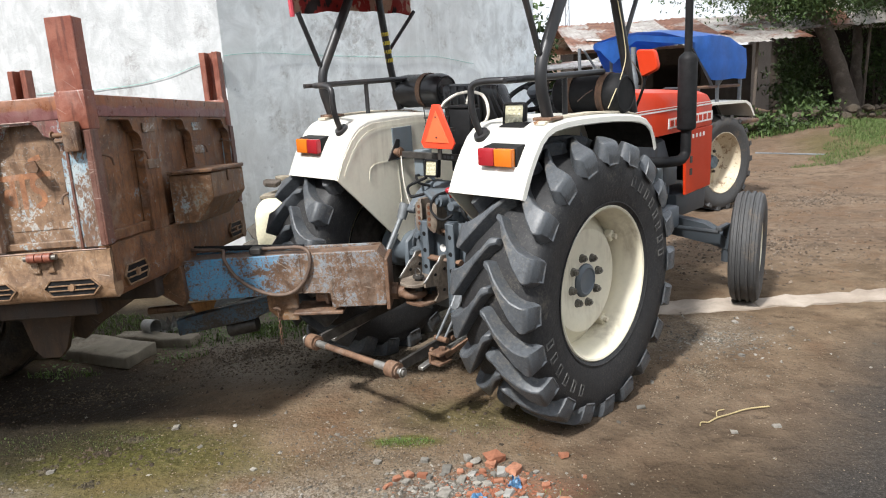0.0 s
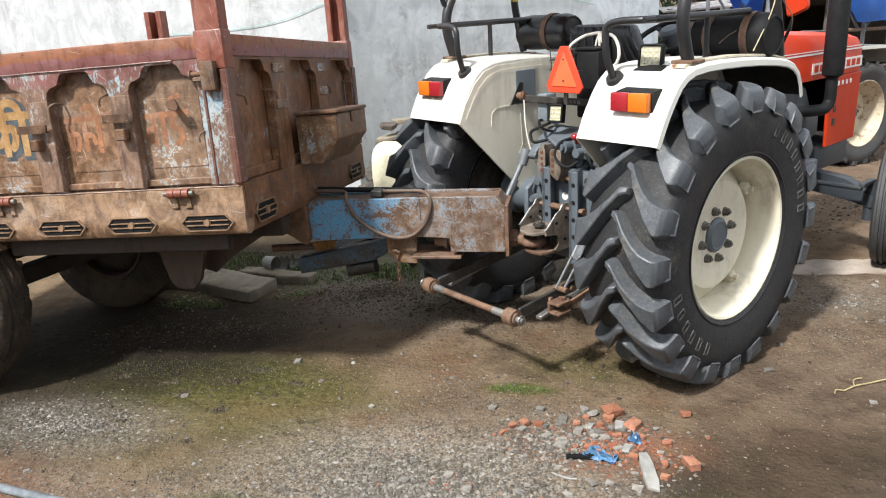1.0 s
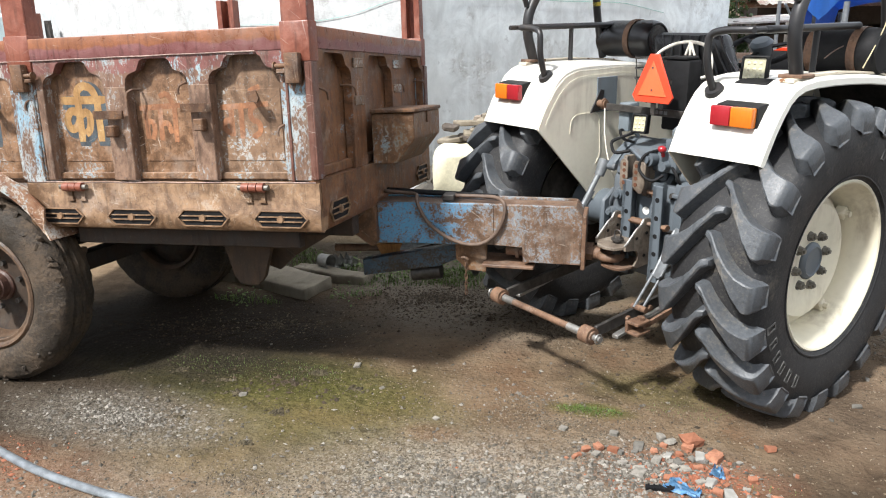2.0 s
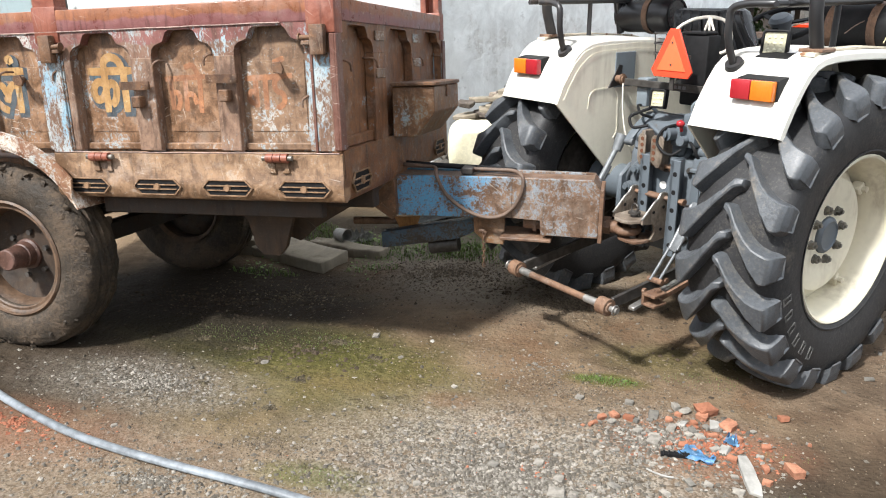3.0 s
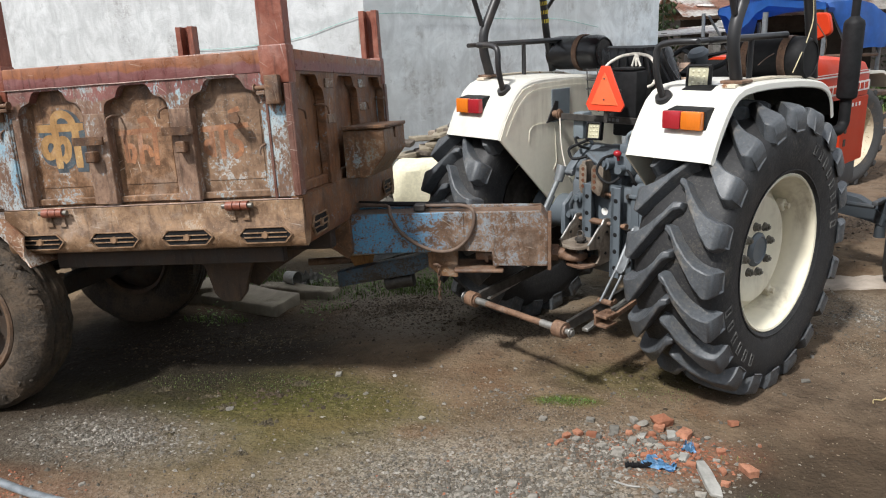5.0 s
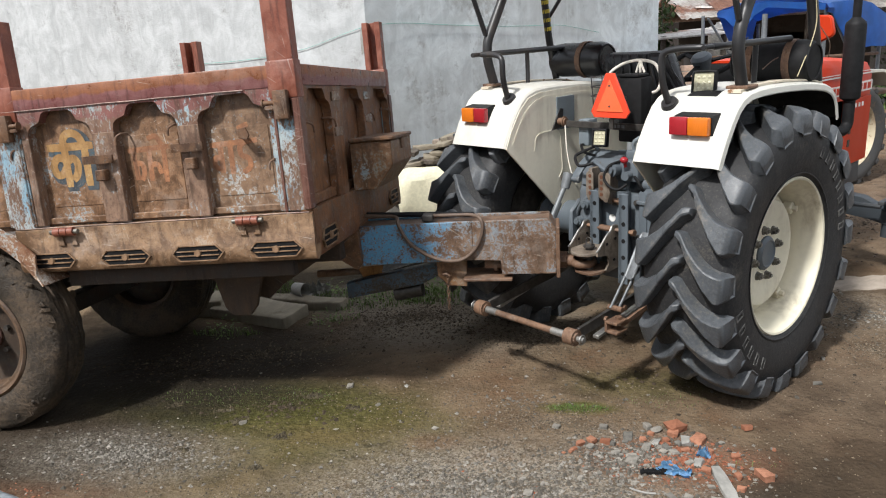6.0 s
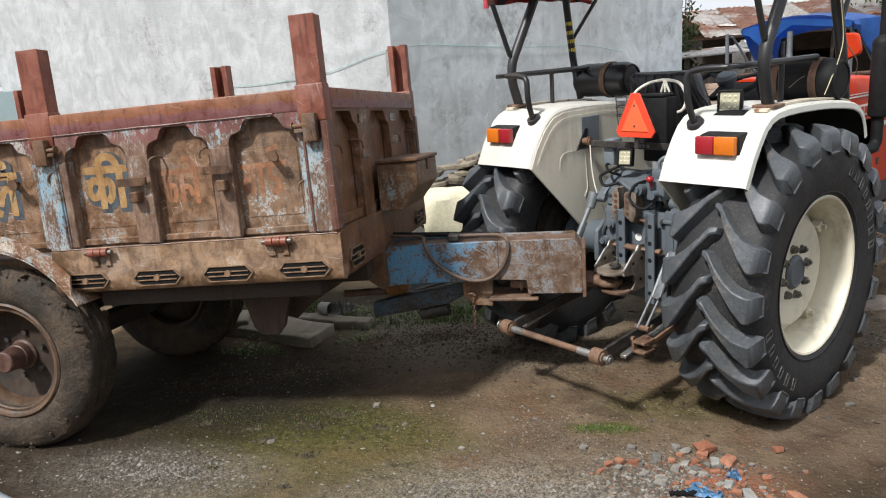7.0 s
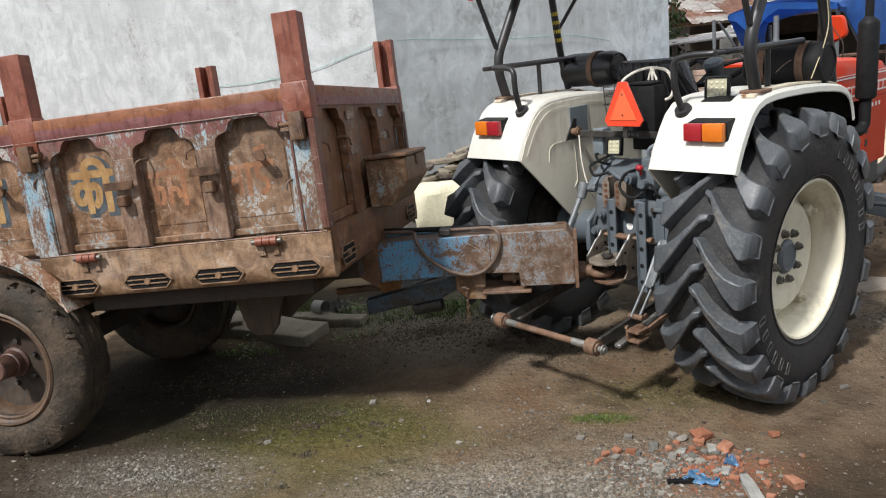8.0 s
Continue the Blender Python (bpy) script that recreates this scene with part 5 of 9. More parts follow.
    pipe(bm, [(-0.975, 3.795, 0.54), (-0.955, 3.787, 0.548), (-0.940, 3.790, 0.532)], 0.008, 0.01, 8)
    fixed("safety_chain", bm, M_RUST, leg, "short rusty chain")
    bm = bmesh.new()
    rod(bm, (-1.74, 4.0, 0.488), (-1.47, 4.0, 0.504), 0.021, sides=16)
    fixed("stand_strut", bm, M_RUST, leg, "rusted tube")
    bm = bmesh.new()
    prism(bm, [(-1.493, 0.531), (-1.343, 0.544), (-1.343, 0.492), (-1.465, 0.473)], 3.97, 3.99, 1, 0.003)
    fixed("strut_board", bm, M_SUNLIT_RUST, leg, "orange-brown board, coloured as if sunlit")
    bm = bmesh.new()
    for k in range(5):
        pipe(bm, [(-1.34, 3.93 + 0.012 * k, 0.520 + 0.006 * k), (-1.25, 3.92 + 0.012 * k, 0.545 + 0.004 * k), (-1.15, 3.92 + 0.010 * k, 0.575 + 0.002 * k), (-1.05, 3.92 + 0.01 * k, 0.60)], 0.006, 0.05, 7)
    fixed("cable_bundle", bm, M_ROPE_DULL, leg, "bundle of pale grey cables")


build_trailer()

# ---- the tractor: x to its right, y ahead, z up, from the ground under its rear axle ----
TRACTOR_AT = pose(0.015, 4.166, 0, 0, 0, -40.8)
LUGS = 20


def lug_mesh(side, spin):
    """One bar of the tread from the middle to a shoulder; side: which shoulder, along the axle."""
    bm = bmesh.new()
    rows = [(-0.026, 0.688, 0.622, 0.013, 0.026), (0.010, 0.699, 0.622, 0.017, 0.034), (0.055, 0.702, 0.622, 0.022, 0.042), (0.100, 0.700, 0.618, 0.029, 0.052), (0.145, 0.695, 0.612, 0.044, 0.068),
            (0.182, 0.688, 0.606, 0.060, 0.080), (0.206, 0.678, 0.596, 0.070, 0.084), (0.218, 0.661, 0.586, 0.072, 0.082), (0.223, 0.622, 0.578, 0.068, 0.075), (0.219, 0.600, 0.572, 0.056, 0.060)]
    rings = []
    for x, high, low, wide, foot in rows:
        lead = 0.34 * max(0.0, 1 - max(0.0, x) / 0.215) ** 1.45
        ring = []
        cut = 1.0 if x < 0.20 else 0.62 if x < 0.21 else 0.40
        for rad, half in ((low, foot), (low, -foot * cut), (high, -wide * cut), (high, wide)):
            a = lead + half / 0.69
            ring.append(bm.verts.new((side * x, -spin * rad * math.cos(a), rad * math.sin(a))))
        rings.append(ring)
    for p, q in zip(rings, rings[1:]):
        for k in range(4):
            bm.faces.new([p[k], p[(k + 1) % 4], q[(k + 1) % 4], q[k]])
    bm.faces.new(rings[0])
    bm.faces.new(rings[-1])
    top = [e for e in bm.edges if all(math.hypot(v.co.y, v.co.z) > 0.605 for v in e.verts)]
    bmesh.ops.bevel(bm, geom=top, offset=0.005, segments=1, affect="EDGES", profile=0.6)
    for v in bm.verts:
        v.co += 0.004 * noise.noise_vector(v.co * 24) + 0.002 * noise.noise_vector(v.co * 70)
    return to_mesh("lug", bm, M_LUG, 32)


def rear_wheel(parent, m, spin):
    bm = bmesh.new()
    turned(bm, [(0.184, 0.380), (0.190, 0.374), (0.186, 0.365), (0.170, 0.358), (0.144, 0.353), (0.132, 0.342), (0.06, 0.332), (-0.12, 0.332), (-0.16, 0.356), (-0.18, 0.380), (-0.165, 0.380), (-0.13, 0.344), (0.05, 0.344), (0.15, 0.368)], 64, "x")
    turned(bm, [(0.012, 0.332), (0.020, 0.308), (0.054, 0.280), (0.076, 0.255), (0.081, 0.20), (0.069, 0.175), (0.069, 0.085), (0.059, 0.085), (0.059, 0.18), (0.069, 0.205), (0.065, 0.25), (0.044, 0.272), (0.008, 0.30)], 64, "x")
    wheel = part("rear_wheel", bm, M_RIM, parent, "cream steel wheel")
    wheel.matrix_local = m
    bm = bmesh.new()
    turned(bm, [(-0.150, 0.338), (-0.135, 0.332), (-0.120, 0.25), (-0.16, 0.22), (-0.16, 0.14), (-0.10, 0.13), (-0.10, 0.12), (-0.172, 0.13), (-0.172, 0.23), (-0.150, 0.26)], 48, "x")
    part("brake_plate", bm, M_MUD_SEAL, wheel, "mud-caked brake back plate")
    bm = bmesh.new()
    half = [(0.170, 0.370), (0.189, 0.384), (0.198, 0.41), (0.206, 0.47), (0.211, 0.53), (0.207, 0.580), (0.198, 0.605), (0.180, 0.620), (0.12, 0.632), (0.04, 0.638)]
    line = half + [(-u, v) for u, v in reversed(half)]
    turned(bm, line + [(-0.12, 0.36), (0.12, 0.36)], 80, "x")
    tyre = part("tyre", bm, M_TYRE, wheel, "black ribbed tractor tyre")
    # raised rings and bars of the sidewall's lettering
    bm = bmesh.new()
    turned(bm, [(0.1965, 0.392), (0.200, 0.396), (0.1995, 0.402), (0.194, 0.400)], 80, "x")
    part("bead_ring", bm, M_TYRE, wheel)
    marks = [64 - 8.4 * k for k in range(8)] + [196 + 9.0 * k for k in range(6)]
    for deg in marks:
        bm = bmesh.new()
        for r0, r1, s0, s1 in ((0.488, 0.546, -0.017, -0.010), (0.488, 0.546, 0.010, 0.017), (0.488, 0.496, -0.010, 0.010), (0.538, 0.546, -0.010, 0.010)):
            ring = []
            for rad, w in ((r0, s0), (r0, s1), (r1, s1), (r1, s0)):
                b = radians(deg) - w / 0.52
                ring.append((spin * rad * math.cos(b), rad * math.sin(b)))
            low, high = ([bm.verts.new((x, y, z)) for y, z in ring] for x in (0.204, 0.2120))
            bm.faces.new(high)
            for k in range(4):
                bm.faces.new([low[k], low[(k + 1) % 4], high[(k + 1) % 4], high[k]])
        part("sidewall_mark", bm, M_SIDE_MARK, wheel, smooth=0)
    for side in (1, -1):
        data = lug_mesh(side, spin)
        for k in range(LUGS):
            a = 2 * math.pi * (k + (0.5 if side < 0 else 0.0)) / LUGS
            bar = new("lug", data)
            bar.parent = wheel
            bar.matrix_local = Matrix.Rotation(a, 4, "X")
    bm = bmesh.new()
    turned(bm, [(0.055, 0.0001), (0.080, 0.0001), (0.084, 0.060), (0.090, 0.066), (0.084, 0.076), (0.077, 0.083), (0.055, 0.085)], 32, "x", False)
    part("hub_cap", bm, M_GREY, wheel, "dark grey hub")
    for k in range(8):
        a = 2 * math.pi * k / 8 + 0.2
        bm = bmesh.new()
        y, z = 0.119 * math.cos(a), 0.119 * math.sin(a)
        rod(bm, (0.067, y, z), (0.075, y, z), 0.023, 0.021, 14)
        nut(bm, (0.075, y, z), (1, 0, 0), 0.018, 0.016)
        rod(bm, (0.089, y, z), (0.100, y, z), 0.009, sides=10)
        part("wheel_bolt", bm, M_BOLT, wheel)
    for k in range(4):
        a = 2 * math.pi * k / 4 + 0.6
        bm = bmesh.new()
        box(bm, 0.030, 0.078, -0.022, 0.022, 0.280, 0.331, 0.006, Matrix.Rotation(a, 4, "X"), 1)
        part("rim_lug", bm, M_RIM, wheel)
        bm = bmesh.new()
        p = Matrix.Rotation(a, 4, "X") @ Vector((0.078, 0, 0.304))
        nut(bm, p, (1, 0, 0), 0.015, 0.02)
        part("rim_bolt", bm, M_RIM, wheel)
    return wheel


def front_wheel(parent, m):
    bm = bmesh.new()
    turned(bm, [(0.07, 0.215), (0.076, 0.21), (0.055, 0.195), (0.0, 0.19), (-0.06, 0.20), (-0.076, 0.215), (-0.07, 0.222), (0.0, 0.205), (0.065, 0.222)], 36, "x")
    turned(bm, [(0.0, 0.195), (0.018, 0.15), (0.022, 0.06), (0.050, 0.055), (0.052, 0.0002), (0.0, 0.0002), (0.0, 0.15), (-0.012, 0.19)], 36, "x")
    wheel = part("front_wheel", bm, M_RIM, parent, "cream front wheel turned a little")
    wheel.matrix_local = m
    bm = bmesh.new()
    half = [(0.072, 0.212), (0.088, 0.24), (0.097, 0.28), (0.097, 0.325), (0.088, 0.357), (0.082, 0.368), (0.070, 0.371), (0.066, 0.379), (0.048, 0.382), (0.044, 0.372), (0.036, 0.372), (0.031, 0.385), (0.016, 0.387), (0.012, 0.374), (0.0, 0.374)]
    line = half + [(-u, v) for u, v in reversed(half[:-1])]
    turned(bm, line + [(-0.06, 0.205), (0.06, 0.205)], 56, "x")
    part("tyre", bm, M_TYRE_GREY, wheel, "worn grey ribbed tyre")


def fender(parent, side):
    """A wide steel mudguard with a rolled outer edge; side 1 is the right."""
    line = [(-0.532, 1.168), (-0.505, 1.225), (-0.470, 1.290), (-0.430, 1.350), (-0.385, 1.405), (-0.335, 1.440), (-0.275, 1.460), (-0.18, 1.469), (-0.05, 1.470), (0.10, 1.466), (0.25, 1.458), (0.40, 1.444), (0.50, 1.428), (0.57, 1.404), (0.62, 1.366), (0.655, 1.31), (0.678, 1.245)]
    across = [(0.402, -0.040), (0.404, -0.014), (0.414, -0.003), (0.428, 0.0), (0.800, 0.0), (0.818, -0.003), (0.828, -0.012), (0.831, -0.036)]
    ring = across + [(x + (0.005 if k < 2 else -0.005 if k > 5 else 0), d - 0.005) for k, (x, d) in reversed(list(enumerate(across)))]
    bm = bmesh.new()
    rings = []
    for i, (f, z) in enumerate(line):
        a, b = line[max(0, i - 1)], line[min(len(line) - 1, i + 1)]
        way = Vector((b[0] - a[0], b[1] - a[1])).normalized()
        out = Vector((-way.y, way.x))
        rings.append([bm.verts.new((side * x, f + out.x * d, z + out.y * d)) for x, d in ring])
    n = len(ring)
    for p, q in zip(rings, rings[1:]):
        for k in range(n):
            bm.faces.new([p[k], p[(k + 1) % n], q[(k + 1) % n], q[k]])
    for r in (rings[0], rings[-1]):
        for k in range(len(across) - 1):
            bm.faces.new([r[k], r[k + 1], r[n - 2 - k], r[n - 1 - k]])
    guard = part("fender", bm, M_WHITE, parent, "white painted rear fender")
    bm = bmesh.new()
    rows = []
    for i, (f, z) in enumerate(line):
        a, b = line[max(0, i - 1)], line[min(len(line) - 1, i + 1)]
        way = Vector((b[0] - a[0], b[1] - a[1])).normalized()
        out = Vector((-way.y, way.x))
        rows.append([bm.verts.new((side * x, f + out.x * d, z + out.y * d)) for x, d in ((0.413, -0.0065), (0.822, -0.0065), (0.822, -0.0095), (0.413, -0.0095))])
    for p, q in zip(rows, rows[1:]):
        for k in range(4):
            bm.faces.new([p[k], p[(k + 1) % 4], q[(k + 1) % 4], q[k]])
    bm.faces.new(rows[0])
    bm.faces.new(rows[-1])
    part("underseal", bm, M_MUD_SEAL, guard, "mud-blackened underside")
    bm = bmesh.new()
    outline = [(-0.515, 1.160), (-0.47, 1.255), (-0.40, 1.355), (-0.33, 1.415), (-0.24, 1.438), (0.10, 1.444), (0.45, 1.410), (0.58, 1.36), (0.58, 0.90), (0.40, 0.70), (0.22, 0.697), (-0.075, 0.725)]
    prism(bm, outline, side * 0.400, side * 0.410, 0)
    inner = part("inner_panel", bm, M_CREAM, guard, "cream inner fender panel")
    # a pressed rim and rib on the panel
    bm = bmesh.new()
    rim = [(side * 0.397, f, z) for f, z in ((-0.47, 1.18), (-0.42, 1.27), (-0.36, 1.345), (-0.29, 1.395), (-0.21, 1.412), (0.10, 1.415), (0.40, 1.385))]
    pipe(bm, rim, 0.0010, 0.04, 6)
    part("pressed_edge", bm, M_CREAM, inner)
    bm = bmesh.new()
    pipe(bm, [(side * 0.398, f, z) for f, z in ((-0.29, 1.12), (-0.285, 1.19), (-0.25, 1.215), (-0.11, 1.22), (-0.07, 1.19), (-0.055, 0.98), (-0.085, 0.94))], 0.0014, 0.03, 6)
    part("pressed_rib", bm, M_CREAM, inner)
    bm = bmesh.new()
    box(bm, min(side * 0.394, side * 0.401), max(side * 0.394, side * 0.401), -0.10, 0.055, 1.215, 1.398, 0.002, segments=1)
    part("cover_plate", bm, M_GREY_LIGHT, inner, "grey cover plate")
    bm = bmesh.new()
    prism(bm, [(-0.30, 1.456), (-0.18, 1.4725), (0.10, 1.470), (0.40, 1.450), (0.52, 1.425), (0.52, 1.432), (0.40, 1.459), (0.10, 1.479), (-0.18, 1.481), (-0.30, 1.468)], side * 0.735, side * 0.795, 0)
    part("rail_foot", bm, M_CREAM_RUST, guard, "rust-stained pale rail strip")
    return guard


def tail_lamp(parent, side):
    bm = bmesh.new()
    lo, hi = (0.575, 0.755)
    outline = [(-0.470, 1.290), (-0.470, 1.374), (-0.385, 1.386), (-0.40, 1.34), (-0.455, 1.290)]
    prism(bm, outline, side * (lo + 0.004), side * (hi + 0.012), 0, 0.004)
    lamp = part("tail_lamp", bm, M_MATT_BLACK, parent, "red and amber tail lamp")
    mid = 0.663
    for a, b, mat, name in ((lo, mid - 0.001, M_REDLENS, "red_lens"), (mid + 0.001, hi + 0.004, M_AMBER, "amber_lens")):
        bm = bmesh.new()
        box(bm, min(side * a, side * b), max(side * a, side * b), -0.502, -0.468, 1.294, 1.371, 0.006)
        rod(bm, (side * (a + 0.012), -0.504, 1.332), (side * (a + 0.012), -0.500, 1.332), 0.004, sides=8)
        part(name, bm, mat, lamp)


def square_lamp(parent, at, size, tilt=0.0, name="work_lamp"):
    m = Matrix.Translation(at) @ Matrix.Rotation(tilt, 4, "Z") @ Matrix.Rotation(radians(-10), 4, "X")
    w, h = size
    bm = bmesh.new()
    box(bm, -w / 2, w / 2, -0.022, 0.014, -h / 2, h / 2, 0.007, m)
    lamp = part(name, bm, M_MATT_BLACK, parent, "square work lamp")
    bm = bmesh.new()
    box(bm, -w / 2 + 0.008, w / 2 - 0.008, -0.0225, -0.018, -h / 2 + 0.008, h / 2 - 0.008, 0.003, m, 1)
    rim = [(-w / 2 + 0.006, -0.026, -h / 2 + 0.006), (w / 2 - 0.006, -0.026, -h / 2 + 0.006), (w / 2 - 0.006, -0.026, h / 2 - 0.006), (-w / 2 + 0.006, -0.026, h / 2 - 0.006)]
    bezel = bmesh.new()
    pipe(bezel, [m @ Vector(p) for p in rim + rim[:2]], 0.0055, 0.012, 8)
    part("bezel", bezel, M_MATT_BLACK, lamp)
    part("lamp_glass", bm, M_LAMP_GLASS, lamp)
    for i in range(3):
        for j in range(3):
            bm = bmesh.new()
            c = m @ Vector(((i - 1) * w * 0.22, -0.0225, (j - 1) * h * 0.22))
            d = m.to_3x3() @ Vector((0, -1, 0))
            rod(bm, c, c + d * 0.004, w * 0.07, w * 0.03, 10)
            part("lamp_bead", bm, M_LAMP_BEAD, lamp)
    return lamp


def build_tractor():
    top = thing("tractor", TRACTOR_AT, "orange-red farm tractor with white fenders, parked on the yard", "tractor")
    P = lambda name, bm, mat, label="", parent=top: part(name, bm, mat, parent, label)
    rear_wheel(top, Matrix.Translation((0.730, 0, 0.672)), 1)
    rear_wheel(top, Matrix.Translation((-0.72, 0, 0.675)) @ Matrix.Rotation(math.pi, 4, "Z"), -1)
    for x in (0.805, -0.805):
        front_wheel(top, Matrix.Translation((x, 2.08, 0.385)) @ Matrix.Rotation(radians(16) + (math.pi if x < 0 else 0), 4, "Z"))
    for side in (1, -1):
        guard = fender(top, side)
        tail_lamp(guard, side)
    # handrails on the fenders
    for side in (1, -1):
        bm = bmesh.new()
        pipe(bm, [(side * x, f, z) for x, f, z in ((0.50, -0.385, 1.415), (0.49, -0.43, 1.52), (0.49, -0.43, 1.64), (0.56, -0.42, 1.655), (0.70, -0.40, 1.655), (0.70, 0.34, 1.655))], 0.0155, 0.06, 12)
        rail = P("handrail", bm, M_BLACK, "black tube handrail")
        bm = bmesh.new()
        rod(bm, (side * 0.70, 0.0, 1.47), (side * 0.70, 0.0, 1.655), 0.013)
        P("rail_strut", bm, M_BLACK, "", rail)
        bm = bmesh.new()
        rod(bm, (side * 0.50, -0.372, 1.408), (side * 0.50, -0.384, 1.424), 0.042, 0.036, 16)
        P("rail_flange", bm, M_BLACK, "", rail)
        bm = bmesh.new()
        rod(bm, (side * 0.70, -0.45, 1.655), (side * 0.70, -0.38, 1.655), 0.012)
        P("rail_end", bm, M_BLACK, "", rail)
    # canopy frame
    for side in (1, -1):
        x = side * 0.76
        bm = bmesh.new()
        pipe(bm, [(x, -0.225, 1.475), (x, -0.275, 1.62), (x, -0.270, 1.72), (x, -0.03, 2.12), (x, 0.02, 2.22)], 0.027, 0.10, 14)
        post = P("rear_post", bm, M_BLACK, "black canopy post")
        bm = bmesh.new()
        box(bm, min(x - 0.05, x + 0.05), max(x - 0.05, x + 0.05), -0.275, -0.175, 1.470, 1.484, 0.003, segments=1)
        P("post_foot", bm, M_RUST, "", post)
        bm = bmesh.new()
        pipe(bm, [(x, 0.33, 1.47), (x, 0.27, 1.70), (x, 0.21, 2.10), (x, 0.20, 2.22)] if side < 0 else [(x, 0.53, 1.44), (x, 0.455, 1.71), (x, 0.37, 1.95), (x, 0.28, 2.22)], 0.022 if side < 0 else 0.027, 0.05, 12)
        front = P("front_post", bm, M_BLACK)
        for k in range(4):
            bm = bmesh.new()
            t = 0.15 + 0.13 * k
            p, q = Vector((x, 0.272, 1.70)), Vector((x, 0.211, 2.10))
            rod(bm, p.lerp(q, t), p.lerp(q, t + 0.055), 0.0235, sides=12)
            if side < 0:
                P("tape_band", bm, M_YELLOW, "yellow tape", front)
            else:
                bm.free()
        bm = bmesh.new()
        pipe(bm, [(x, -0.28, 1.76), (x, -0.40, 2.05)], 0.014, 0, 8)
        P("rear_brace", bm, M_BLACK, "", post)
        bm = bmesh.new()
        pipe(bm, [(x, 0.255, 1.82), (x, 0.50, 2.06)] if side < 0 else [(x, 0.43, 1.78), (x, 0.62, 2.10)], 0.012, 0, 8)
        P("front_brace", bm, M_BLACK, "", front)
    bm = bmesh.new()
    ring = []
    for z, grow in ((2.235, 0.0), (2.265, 0.006), (2.30, -0.03), (2.325, -0.20)):
        row = []
        for k in range(48):
            a = 2 * math.pi * k / 48
            c, s = math.cos(a), math.sin(a)
            u, v = math.copysign(abs(c) ** 0.22, c), math.copysign(abs(s) ** 0.22, s)
            row.append(bm.verts.new(((0.80 + grow) * u, 0.07 + (0.475 + grow) * v, z)))
        ring.append(row)
    for p, q in zip(ring, ring[1:]):
        for k in range(48):
            bm.faces.new([p[k], p[(k + 1) % 48], q[(k + 1) % 48], q[k]])
    bm.faces.new(ring[-1])
    bm.faces.new(ring[0])
    canopy = P("canopy", bm, M_CANOPY, "faded dark red cloth canopy")
    for side in (1, -1):
        # the cloth that hangs down each side
        bm = bmesh.new()
        grid = []
        for i in range(25):
            f = -0.405 + 0.93 * i / 24
            low = 2.040 + 0.022 * math.sin(math.pi * i / 24) + 0.004 * math.sin(i * 1.3)
            grid.append([bm.verts.new((side * (0.800 + 0.012 * math.sin(i * 0.8 + j)), f, low + (2.25 - low) * j / 4)) for j in range(5)])
        for p, q in zip(grid, grid[1:]):
            for j in range(4):
                bm.faces.new([p[j], p[j + 1], q[j + 1], q[j]])
        bmesh.ops.solidify(bm, geom=bm.faces[:], thickness=0.004)
        P("side_flap", bm, M_LINING, "pale canvas side flap with worn red panels", canopy)
        bm = bmesh.new()
        pipe(bm, [(side * 0.80, -0.408, 2.03), (side * 0.80, -0.412, 2.12), (side * 0.80, -0.405, 2.24)], 0.014, 0, 8)
        P("flap_piping", bm, M_PIPING, "red edge piping", canopy)
    # rolled black cushions tied on the fenders
    for side in (-1, 1):
        bm = bmesh.new()
        prof = [(0.0, 0.0002), (0.0, 0.085), (0.012, 0.097), (0.06, 0.103), (0.20, 0.101), (0.34, 0.104), (0.372, 0.097), (0.385, 0.085), (0.385, 0.0002)]
        turned(bm, prof, 32, "x", False)
        for v in bm.verts:
            v.co.z *= 1.0 + 0.04 * noise.noise(v.co * 9)
            v.co = Vector((v.co.x - 0.19, v.co.y, v.co.z))
        roll = P("bolster", bm, M_VINYL if side < 0 else M_MATT_BLACK, "rolled black vinyl cushion" if side < 0 else "rolled dull black cushion")
        roll.matrix_local = Matrix.Translation((-0.60 if side < 0 else 0.61, 0.38, 1.575 if side < 0 else 1.542))
        for x in ((0.05,) if side < 0 else (-0.09, 0.10)):
            bm = bmesh.new()
            turned(bm, [(x - 0.018, 0.105), (x + 0.018, 0.105), (x + 0.018, 0.109), (x - 0.018, 0.109)], 32, "x")
            P("strap", bm, M_RUST, "brown strap", roll)
        bm = bmesh.new()
        turned(bm, [(0.194, 0.080), (0.200, 0.080), (0.200, 0.088), (0.194, 0.088)], 28, "x")
        P("piping", bm, M_MATT_BLACK, "", roll)
    # seat and what stands behind it
    bm = bmesh.new()
    box(bm, -0.37, 0.16, 0.30, 0.39, 1.26, 1.615, 0.035, pose(0, 0, 0, 0))
    bmesh.ops.subdivide_edges(bm, edges=bm.edges[:], cuts=3, use_grid_fill=True)
    box(bm, -0.36, 0.15, 0.34, 0.72, 1.16, 1.26, 0.03)
    lean = lambda x, z: x if x < -0.1 else -0.1 + (x + 0.1) * (1.0 - 0.40 * min(1.0, max(0.0, (z - 1.36) / 0.25)))
    for v in bm.verts:
        v.co.x = lean(v.co.x, v.co.z)
        v.co += Vector((0.004, -0.022, 0.008)) * noise.noise(Vector((v.co.x * 16, v.co.y * 8, v.co.z * 7)))
    seat = P("seat", bm, M_VINYL, "black seat in a plastic cover")
    for k in range(9):
        bm = bmesh.new()
        x = -0.31 + 0.055 * k
